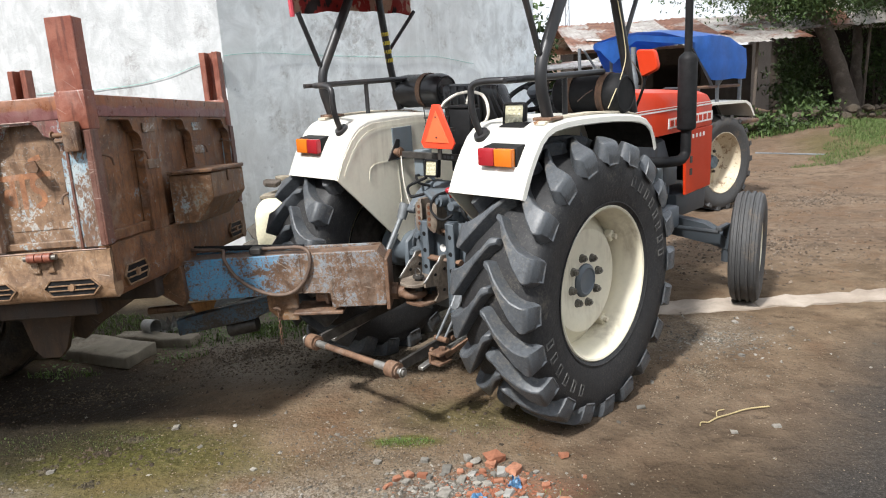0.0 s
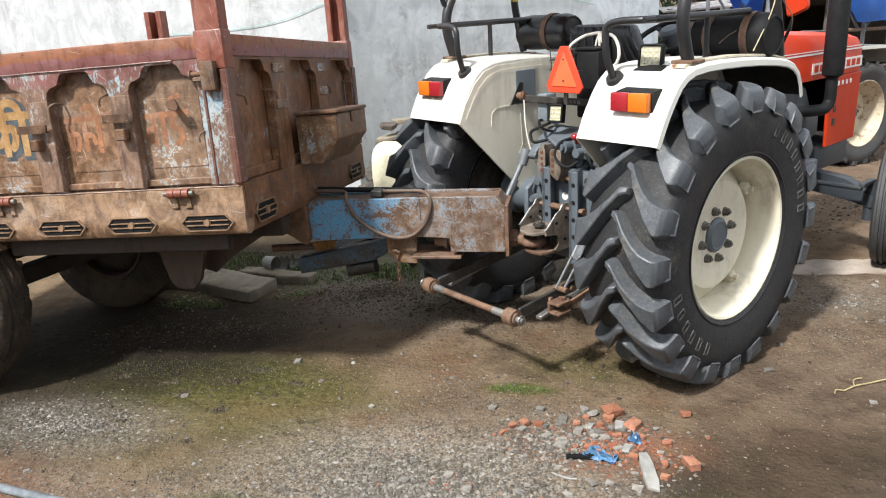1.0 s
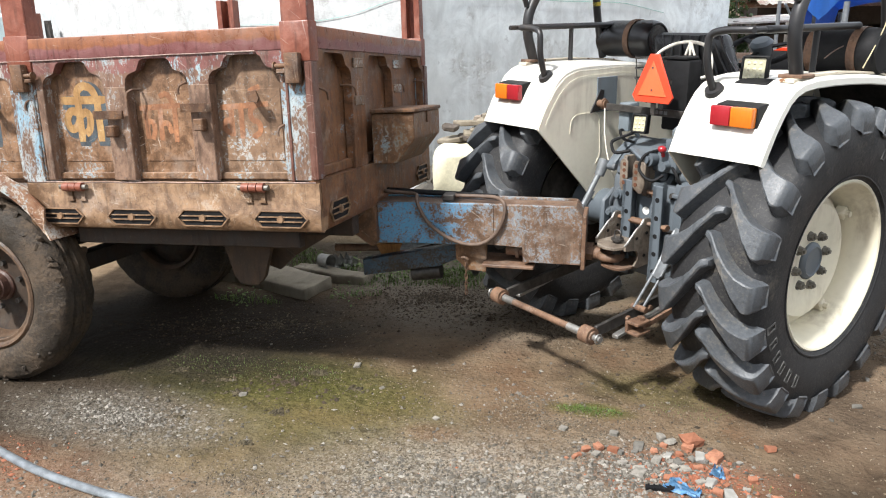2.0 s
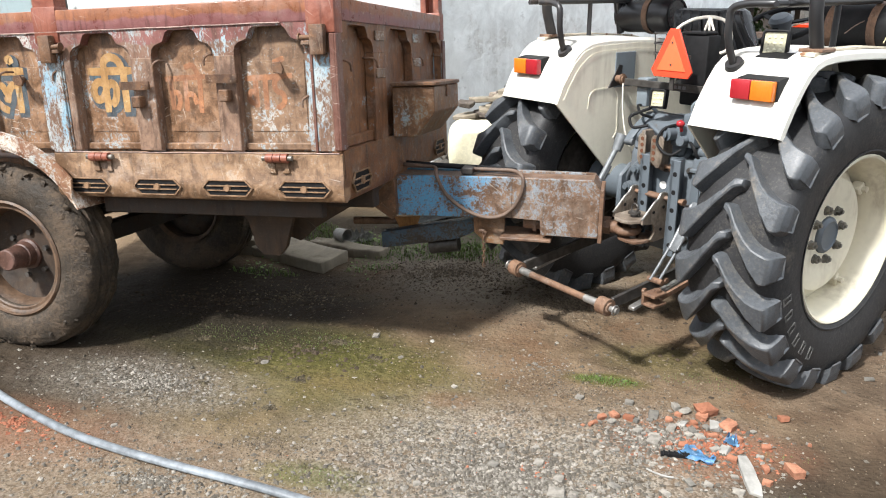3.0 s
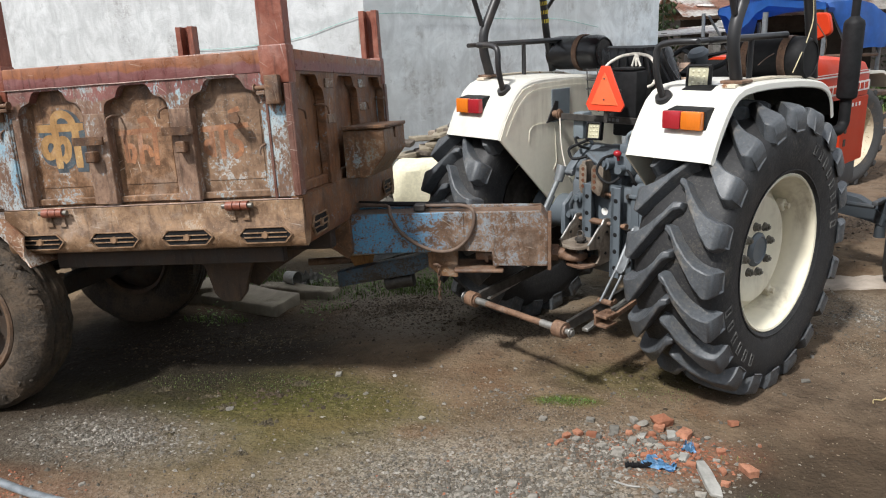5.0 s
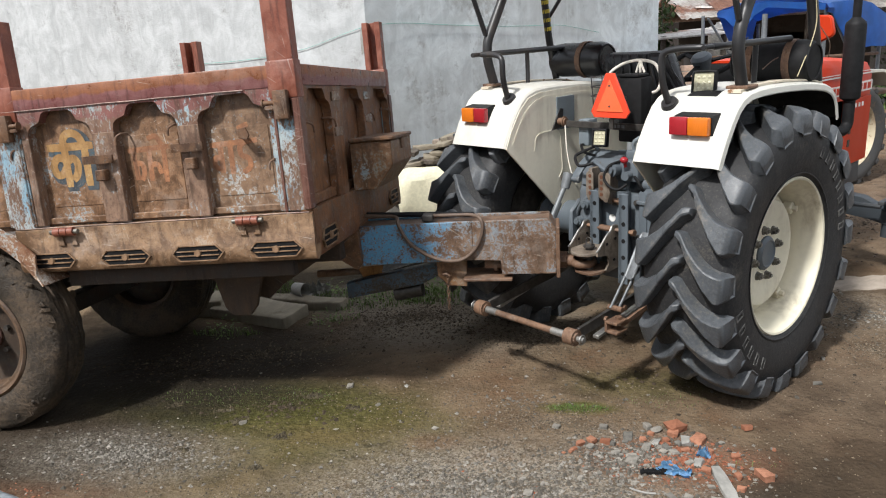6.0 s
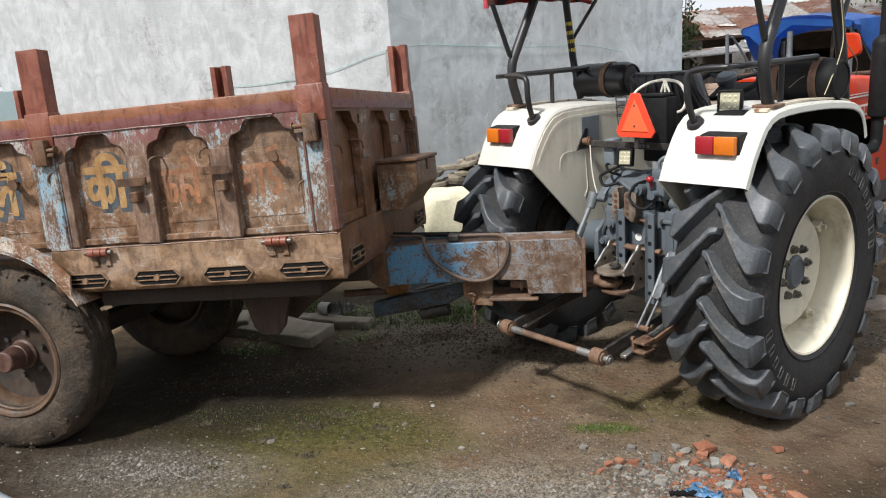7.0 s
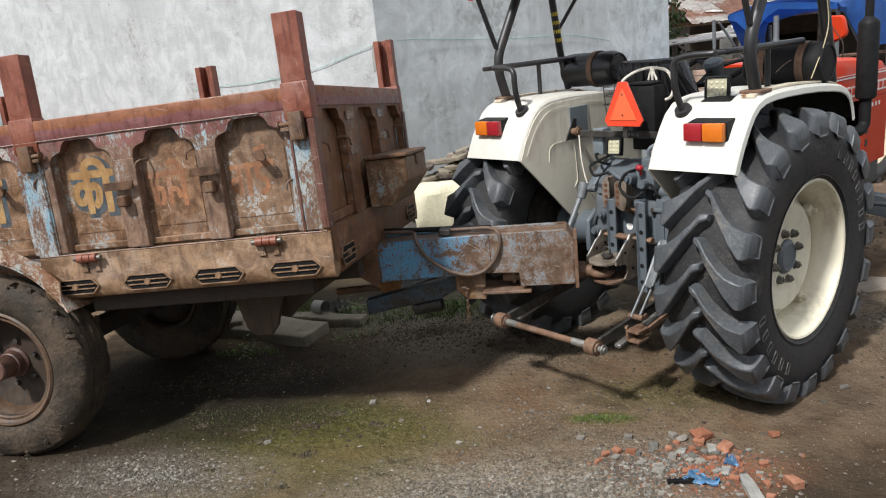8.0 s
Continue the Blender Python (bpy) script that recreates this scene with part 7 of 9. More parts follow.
    P("power_shaft", bm, M_DARK_STEEL)
    # footplates
    for side in (1, -1):
        bm = bmesh.new()
        box(bm, min(side * 0.18, side * 0.56), max(side * 0.18, side * 0.56), 0.62, 1.15, 0.66, 0.675, 0.003, segments=1)
        P("footplate", bm, M_GREY)


def build_front(top, P):
    bm = bmesh.new()
    prism(bm, [(1.0, 0.50), (1.0, 1.0), (1.25, 1.12), (2.05, 1.12), (2.15, 0.95), (2.15, 0.52), (1.6, 0.44)], -0.185, 0.185, 0, 0.02)
    engine = P("engine_block", bm, M_GREY, "dark grey engine")
    for f, z, r in ((1.25, 0.80, 0.055), (1.42, 0.86, 0.05), (1.58, 0.82, 0.06)):
        bm = bmesh.new()
        rod(bm, (0.18, f, z - 0.09), (0.25, f, z - 0.09), r, sides=16)
        rod(bm, (0.235, f, z - 0.10), (0.235, f, z + 0.08), r * 0.8, sides=16)
        P("engine_filter", bm, M_GREY_LIGHT, "", engine)
    bm = bmesh.new()
    box(bm, 0.185, 0.34, 1.22, 1.52, 0.56, 0.80, 0.02)
    P("injection_pump", bm, M_GREY_LIGHT, "", engine)
    bm = bmesh.new()
    box(bm, 0.19, 0.36, 1.50, 1.95, 0.50, 0.66, 0.02)
    P("side_casting", bm, M_GREY, "", engine)
    # bonnet
    bm = bmesh.new()
    sec = [(-0.30, 1.17), (-0.30, 1.40), (-0.27, 1.455), (-0.20, 1.48), (0.20, 1.48), (0.27, 1.455), (0.30, 1.40), (0.30, 1.17)]
    rings = []
    for f, dz, k in ((1.28, 0.02, 1.0), (1.40, 0.028, 1.0), (2.0, -0.012, 1.0), (2.55, -0.06, 0.985), (2.62, -0.085, 0.93)):
        rings.append([bm.verts.new((x * k, f, z + (dz if z > 1.2 else 0))) for x, z in sec])
    for p, q in zip(rings, rings[1:]):
        for k in range(len(sec) - 1):
            bm.faces.new([p[k], p[k + 1], q[k + 1], q[k]])
        bm.faces.new([p[-1], p[0], q[0], q[-1]])
    bm.faces.new(rings[0])
    bm.faces.new(rings[-1])
    hood = P("bonnet", bm, M_RED, "orange-red bonnet")
    for side in (1, -1):
        bm = bmesh.new()
        prism(bm, [(2.14, 1.165), (2.60, 1.165), (2.59, 0.70), (2.16, 0.69)], side * 0.275, side * 0.298, 0, 0.006)
        skirt = P("side_panel", bm, M_RED, "orange-red side panel", hood)
        bm = bmesh.new()
        box(bm, min(side * 0.298, side * 0.303), max(side * 0.298, side * 0.303), 1.86, 2.58, 1.205, 1.275)
        P("badge_strip", bm, M_LABEL, "white badge strip with red bars", hood)
        for k in range(9):
            bm = bmesh.new()
            f = 1.885 + 0.076 * k
            box(bm, min(side * 0.303, side * 0.306), max(side * 0.303, side * 0.306), f, f + 0.05, 1.218, 1.262)
            P("badge_bar", bm, M_RED, "", hood)
        for z0, z1 in ((1.335, 1.345), (1.355, 1.360)):
            bm = bmesh.new()
            outline = [(1.40, z0), (2.56, z0 - 0.012), (2.56, z1 - 0.012), (1.40, z1)]
            prism(bm, outline, side * 0.2995, side * 0.303, 0)
            P("white_stripe", bm, M_LABEL, "", hood)
        for k in range(4):
            bm = bmesh.new()
            box(bm, min(side * 0.297, side * 0.301), max(side * 0.297, side * 0.301), 2.25 + 0.06 * k, 2.275 + 0.06 * k, 1.10, 1.13, 0.004, segments=1)
            P("air_slot", bm, M_LABEL, "", skirt)
        for z in (0.83, 0.92):
            bm = bmesh.new()
            box(bm, min(side * 0.297, side * 0.302), max(side * 0.297, side * 0.302), 2.22, 2.26, z, z + 0.05, 0.004, segments=1)
            P("skirt_catch", bm, M_DARK_STEEL, "", skirt)
        bm = bmesh.new()
        box(bm, min(side * 0.302, side * 0.335), max(side * 0.302, side * 0.335), 1.30, 1.345, 1.20, 1.29, 0.008)
        P("side_marker", bm, M_AMBER, "amber side marker", hood)
    bm = bmesh.new()
    box(bm, -0.26, 0.26, 2.10, 2.60, 0.52, 0.70, 0.02)
    P("radiator_frame", bm, M_AXLE_GREY)
    bm = bmesh.new()
    box(bm, -0.24, 0.24, 2.585, 2.61, 0.72, 1.16, 0.01)
    P("grille", bm, M_MATT_BLACK)
    # exhaust
    bm = bmesh.new()
    turned(bm, [(1.185, 0.028), (1.205, 0.060), (1.22, 0.064), (1.67, 0.064), (1.69, 0.058), (1.715, 0.030), (1.72, 0.026), (2.42, 0.026), (2.42, 0.020), (1.18, 0.020)], 24, "z")
    pipe_ob = P("silencer", bm, M_MATT_BLACK, "black upright exhaust silencer")
    pipe_ob.matrix_local = Matrix.Translation((0.40, 1.93, 0))
    bm = bmesh.new()
    pipe(bm, [(0.40, 1.93, 1.20), (0.40, 1.93, 1.03), (0.39, 1.88, 0.99), (0.36, 1.68, 1.0), (0.25, 1.50, 1.02)], 0.036, 0.07, 14)
    P("exhaust_elbow", bm, M_MATT_BLACK)
    # mirror
    bm = bmesh.new()
    prism(bm, [(0.450, 1.595), (0.475, 1.592), (0.558, 1.630), (0.566, 1.650), (0.546, 1.735), (0.530, 1.748), (0.432, 1.752), (0.420, 1.738)], 1.175, 1.215, 1, 0.008)
    mirror = P("mirror", bm, M_RED, "orange-red mirror housing")
    bm = bmesh.new()
    pipe(bm, [(0.49, 1.20, 1.64), (0.46, 1.20, 1.52), (0.40, 1.22, 1.40), (0.30, 1.25, 1.34)], 0.009, 0.04, 8)
    P("mirror_stalk", bm, M_MATT_BLACK, "", mirror)
    # dashboard and steering wheel
    bm = bmesh.new()
    prism(bm, [(0.98, 0.95), (0.98, 1.20), (1.06, 1.26), (1.28, 1.30), (1.28, 0.95)], -0.27, 0.27, 0, 0.02)
    P("dash_cowl", bm, M_MATT_BLACK, "dark dashboard cowl")
    bm = bmesh.new()
    box(bm, -0.285, 0.285, 1.245, 1.276, 1.18, 1.485, 0.02)
    P("bonnet_bulkhead", bm, M_MATT_BLACK, "black bulkhead behind the bonnet")
    bm = bmesh.new()
    box(bm, -0.20, 0.20, 0.955, 0.985, 1.02, 1.205, 0.01)
    P("dash_panel", bm, M_MATT_BLACK)
    bm = bmesh.new()
    pipe(bm, [(0.197 * math.cos(2 * math.pi * i / 36), 0.197 * math.sin(2 * math.pi * i / 36), 0) for i in range(37)], 0.015, 0, 10)
    steer = P("steering_wheel", bm, M_MATT_BLACK, "black steering wheel")
    steer.matrix_local = Matrix.Translation((0.0, 0.755, 1.523)) @ Matrix.Rotation(radians(25), 4, "X")
    bm = bmesh.new()
    turned(bm, [(-0.10, 0.0002), (-0.10, 0.026), (0.0, 0.055), (0.03, 0.062), (0.05, 0.045), (0.054, 0.0002)], 20, "z", False)
    P("wheel_boss", bm, M_GREY, "", steer)
    for k in range(3):
        bm = bmesh.new()
        a = 2 * math.pi * k / 3 + 0.5
        box(bm, 0.03, 0.192, -0.016, 0.016, -0.004, 0.006, 0.003, Matrix.Rotation(a, 4, "Z"), 1)
        P("wheel_spoke", bm, M_MATT_BLACK, "", steer)
    bm = bmesh.new()
    rod(bm, (0.0, 0.785, 1.44), (0.0, 1.0, 1.05), 0.028, sides=14)
    P("steering_column", bm, M_MATT_BLACK)
    # gear levers
    for x, f, z in ((0.16, 0.62, 1.36), (-0.12, 0.66, 1.30)):
        bm = bmesh.new()
        pipe(bm, [(x * 0.6, f + 0.05, 0.98), (x, f, z)], 0.007, 0, 8)
        lump(bm, (x, f, z + 0.012), (0.018, 0.018, 0.022), 8, 0.03, 2)
        P("gear_lever", bm, M_MATT_BLACK)
    # front axle
    bm = bmesh.new()
    prism(bm, [(-0.69, 0.42), (-0.60, 0.475), (-0.50, 0.53), (-0.20, 0.56), (0.20, 0.56), (0.50, 0.53), (0.60, 0.475), (0.69, 0.42), (0.68, 0.34), (0.55, 0.385), (0.2, 0.42), (-0.2, 0.42), (-0.55, 0.385), (-0.68, 0.34)], 2.04, 2.12, 1, 0.008)
    axle = P("front_axle", bm, M_AXLE_GREY, "grey front axle beam")
    for side in (1, -1):
        bm = bmesh.new()
        rod(bm, (side * 0.655, 2.08, 0.26), (side * 0.655, 2.08, 0.52), 0.036, 0.030, 14)
        rod(bm, (side * 0.655, 2.08, 0.40), (side * 0.80, 2.08, 0.385), 0.028, sides=12)
        box(bm, side * 0.655 - 0.02, side * 0.655 + 0.02, 1.92, 2.10, 0.505, 0.535, 0.006)
        P("king_pin", bm, M_AXLE_GREY, "", axle)
    bm = bmesh.new()
    rod(bm, (-0.655, 1.93, 0.50), (0.655, 1.93, 0.50), 0.016, sides=10)
    P("tie_rod", bm, M_AXLE_GREY, "", axle)
    # injection pump, filters and sump on the engine's right
    for x0, x1, y0, y1, z0, z1 in ((0.16, 0.29, 1.36, 1.56, 0.74, 0.98), (0.20, 0.32, 1.60, 1.82, 0.66, 0.84), (0.18, 0.30, 1.80, 2.02, 0.80, 0.97)):
        bm = bmesh.new()
        box(bm, x0, x1, y0, y1, z0, z1, 0.014)
        P("engine_block", bm, M_AXLE_GREY)
    for y, z in ((1.64, 0.93), (1.76, 0.92)):
        bm = bmesh.new()
        turned(bm, [(z - 0.09, 0.0002), (z - 0.09, 0.034), (z - 0.07, 0.042), (z + 0.05, 0.042), (z + 0.055, 0.048), (z + 0.08, 0.048), (z + 0.09, 0.0002)], 18, "z", False)
        canister = P("fuel_filter", bm, M_GREY_LIGHT, "grey fuel filter canister")
        canister.matrix_local = Matrix.Translation((0.27, y, 0))
    # a bracket with a red flap under the side
    bm = bmesh.new()
    box(bm, 0.40, 0.412, 1.02, 1.10, 0.24, 0.52, 0.004, segments=1)
    P("red_flap", bm, M_RED, "red plastic flap")
    # loose wires round the canopy post
    for k, pts in enumerate((((0.76, 0.46, 1.58), (0.72, 0.36, 1.60), (0.66, 0.26, 1.56), (0.64, 0.20, 1.52)), ((0.795, 0.30, 2.02), (0.80, 0.355, 1.86), (0.80, 0.395, 1.72), (0.80, 0.34, 1.62), (0.80, 0.22, 1.485)), ((0.78, 0.48, 1.70), (0.82, 0.52, 1.62), (0.80, 0.55, 1.55)))):
        bm = bmesh.new()
        pipe(bm, pts, 0.0027, 0.05, 6)
        P("loose_wire", bm, M_WIRE if k == 1 else M_RUBBER_HOSE)


build_tractor()

# ---- behind the tractor: a second tractor, sheds, trees ----
def far_wheel(parent, m, r, rim_r, width, mat_tyre, mat_rim, name="rear_wheel"):
    bm = bmesh.new()
    w = width / 2
    turned(bm, [(w * 0.8, rim_r), (w * 0.85, rim_r * 0.97), (w * 0.3, rim_r * 0.88), (-w * 0.3, rim_r * 0.74), (-w * 0.34, rim_r * 0.5), (-w * 0.24, rim_r * 0.25), (-w * 0.2, rim_r * 0.2), (-w * 0.2, 0.0002), (-w * 0.6, 0.0002), (-w * 0.5, rim_r * 0.8), (-w * 0.8, rim_r)], 40, "x")
    wheel = part(name, bm, mat_rim, parent, "cream rim, mud-splashed")
    wheel.matrix_local = m
    bm = bmesh.new()
    half = [(w * 0.8, rim_r * 0.98), (w * 0.98, rim_r + (r - rim_r) * 0.4), (w, rim_r + (r - rim_r) * 0.7), (w * 0.9, r * 0.95), (w * 0.4, r * 0.965)]
    turned(bm, half + [(-u, v) for u, v in reversed(half)] + [(0, rim_r * 0.93)], 48, "x")
    part("tyre", bm, mat_tyre, wheel)
    for side in (1, -1):
        for k in range(18):
            bm = bmesh.new()
            a = 2 * math.pi * (k + (0.5 if side < 0 else 0)) / 18
            ring = []
            for x, lead in ((0.0, 0.26), (w * 0.5, 0.12), (w * 1.0, 0.0)):
                ring.append([bm.verts.new((side * x, -rad * math.cos(a + lead + h), rad * math.sin(a + lead + h))) for rad, h in ((r * 0.92, 0.06), (r * 0.92, -0.06), (r, -0.05), (r, 0.05))])
            for p, q in zip(ring, ring[1:]):
                for i in range(4):
                    bm.faces.new([p[i], p[(i + 1) % 4], q[(i + 1) % 4], q[i]])
            bm.faces.new(ring[0])
            bm.faces.new(ring[-1])
            part("lug", bm, mat_tyre, wheel)
    bm = bmesh.new()
    rod(bm, (-w * 0.2, 0, 0), (w * 0.1, 0, 0), rim_r * 0.24, rim_r * 0.2, 16)
    part("hub", bm, M_FAR_HUB, wheel, "worn dull blue hub")
    for k in range(6):
        bm = bmesh.new()
        a = math.pi * k / 3
        nut(bm, (-w * 0.3, rim_r * 0.38 * math.cos(a), rim_r * 0.38 * math.sin(a)), (1, 0, 0), 0.018, 0.03)
        part("wheel_bolt", bm, M_DARK_STEEL, wheel)


def build_far_tractor():
    """Parked nose to nose with the first, x to its right, under a blue awning."""
    top = thing("tractor", pose(2.555, 9.78, -0.2, 0, 0, 129), "older tractor under a bright blue tarpaulin awning, parked behind", "tractor")
    P = lambda name, bm, mat, label="", parent=top: part(name, bm, mat, parent, label)
    far_wheel(top, Matrix.Translation((0.66, -0.07, 0.565)), 0.575, 0.375, 0.34, M_TYRE_GREY, M_FAR_RIM)
    far_wheel(top, Matrix.Translation((-0.66, -0.07, 0.565)) @ Matrix.Rotation(math.pi, 4, "Z"), 0.575, 0.375, 0.34, M_TYRE_GREY, M_FAR_RIM)
    for x in (0.6, -0.6):
        far_wheel(top, Matrix.Translation((x, 1.75, 0.36)), 0.37, 0.21, 0.18, M_TYRE_GREY, M_FAR_RIM, "front_wheel")
    for side in (1, -1):
        bm = bmesh.new()
        line = [(0.55, 1.20), (0.42, 1.29), (0.25, 1.31), (-0.40, 1.29), (-0.50, 1.25), (-0.61, 1.09), (-0.585, 1.085), (-0.48, 1.22), (-0.39, 1.262), (0.25, 1.28), (0.41, 1.26), (0.53, 1.18)]
        prism(bm, line, side * 0.42, side * 0.86, 0)
        P("fender", bm, M_WHITE, "white fender")
        bm = bmesh.new()
        prism(bm, [(0.50, 1.0), (0.40, 1.26), (-0.40, 1.26), (-0.58, 1.0), (-0.3, 0.7), (0.2, 0.7)], side * 0.41, side * 0.42, 0)
        P("inner_panel", bm, M_MATT_BLACK)
        for f, z in ((0.10, 2.0), (-0.36, 1.86), (0.70, 2.0)):
            bm = bmesh.new()
            rod(bm, (side * 0.79, f, 1.27 if f < 0.5 else 0.9), (side * 0.80, f + 0.01, z), 0.022, sides=10)
            P("awning_post", bm, M_ZINC, "pale steel post")
        bm = bmesh.new()
        rod(bm, (side * 0.79, -0.38, 1.47), (side * 0.79, 0.70, 1.50), 0.018, sides=8)
        P("side_rail", bm, M_RUST)
        for p, q in (((0.08, 1.50), (-0.15, 1.70)), ((0.20, 1.50), (0.62, 1.97))):
            bm = bmesh.new()
            rod(bm, (side * 0.785, *p), (side * 0.80, *q), 0.015, sides=8)
            P("awning_brace", bm, M_ZINC)
    # awning: a crowned sheet that drops at the rear, with a side flap there and a torn corner in front
    bm = bmesh.new()
    along = lambda table, f: next((z0 + (z1 - z0) * (f - f0) / (f1 - f0) for (f0, z0), (f1, z1) in zip(table, table[1:]) if f <= f1), table[-1][1])
    roof = ((-0.37, 1.89), (-0.05, 2.02), (0.14, 2.06), (0.80, 2.05))
    hem = ((-0.37, 1.55), (0.34, 1.57), (0.68, 1.94), (0.80, 1.97))
    n, grid = 30, []
    for i in range(n + 1):
        f = -0.37 + 1.17 * i / n
        z1, z0 = along(roof, f), along(hem, f)
        row = []
        for r, z in ((-0.87, z0), (-0.885, (z0 + z1) / 2), (-0.855, z1), (-0.45, z1 + 0.07), (0.0, z1 + 0.10), (0.45, z1 + 0.07), (0.855, z1), (0.885, (z0 + z1) / 2), (0.87, z0)):
            row.append(bm.verts.new((r + 0.025 * noise.noise(Vector((f * 4, r * 2, z * 3))), f - 0.25 * (r + 0.85) * i / n, z + 0.014 * noise.noise(Vector((f * 5, r * 3, 4))))))
        grid.append(row)
    for p, q in zip(grid, grid[1:]):
        for k in range(8):
            bm.faces.new([p[k], p[k + 1], q[k + 1], q[k]])
    bmesh.ops.solidify(bm, geom=bm.faces[:], thickness=0.005)
    awning = P("awning", bm, M_TARP, "bright blue tarpaulin awning")
    bm = bmesh.new()
    edge = []
    for i in range(13):
        r = -0.85 + 1.72 * i / 12
        drop = 0.07 if r < 0.1 else 0.07 + 0.24 * max(0, 1 - abs(r - 0.42) / 0.36)
        z = 2.05 + 0.07 * (1 - abs(r) / 0.85)
        edge.append([bm.verts.new((r + 0.01 * math.sin(i), 0.805 - 0.25 * (r + 0.85) + 0.015 * math.sin(2 * i), z - d)) for d in (0.0, drop * 0.5, drop)])
    for p, q in zip(edge, edge[1:]):
        for k in range(2):
            bm.faces.new([p[k], p[k + 1], q[k + 1], q[k]])
    bmesh.ops.solidify(bm, geom=bm.faces[:], thickness=0.005)
    P("front_valance", bm, M_TARP, "", awning)
    bm = bmesh.new()
    prism(bm, [(0.75, 0.75), (0.75, 1.22), (1.95, 1.16), (2.0, 0.75)], -0.24, 0.24, 0, 0.04)
    P("bonnet", bm, M_BLUE_PLASTIC, "blue bonnet")
    bm = bmesh.new()
    prism(bm, [(-0.35, 0.45), (-0.35, 0.95), (0.8, 0.95), (1.9, 0.8), (1.9, 0.45)], -0.2, 0.2, 0, 0.03)
    P("gearbox", bm, M_DARK_STEEL)
    for side in (1, -1):
        bm = bmesh.new()
        rod(bm, (side * 0.15, -0.07, 0.565), (side * 0.55, -0.07, 0.565), 0.10, 0.08, 16)
        P("axle_housing", bm, M_DARK_STEEL)
        bm = bmesh.new()
        rod(bm, (side * 0.1, 1.75, 0.44), (side * 0.60, 1.75, 0.36), 0.045, sides=12)
        P("front_axle", bm, M_DARK_STEEL)
    bm = bmesh.new()
    box(bm, -0.28, 0.28, -0.30, 0.10, 0.95, 1.10, 0.04)
    box(bm, -0.28, 0.28, -0.34, -0.26, 1.05, 1.45, 0.04)
    P("seat", bm, M_VINYL, "black seat")
    for side in (1, -1):
        bm = bmesh.new()
        box(bm, min(side * 0.44, side * 0.74), max(side * 0.44, side * 0.74), -0.92, -0.53, 0.985, 1.03, 0.01)
        box(bm, min(side * 0.40, side * 0.44), max(side * 0.40, side * 0.44), -0.75, -0.40, 0.985, 1.02, 0.004)
        P("tool_tray", bm, M_RUST, "rust-orange tray")
    bm = bmesh.new()
    turned(bm, [(1.10, 0.03), (1.20, 0.06), (1.62, 0.06), (1.68, 0.045), (1.74, 0.03), (1.98, 0.03), (1.98, 0.0002), (1.10, 0.0002)], 18, "z")
    stack = P("air_cleaner", bm, M_ZINC, "grey air cleaner stack")
    stack.matrix_local = Matrix.Translation((-0.18, 0.86, 0.0))


build_far_tractor()


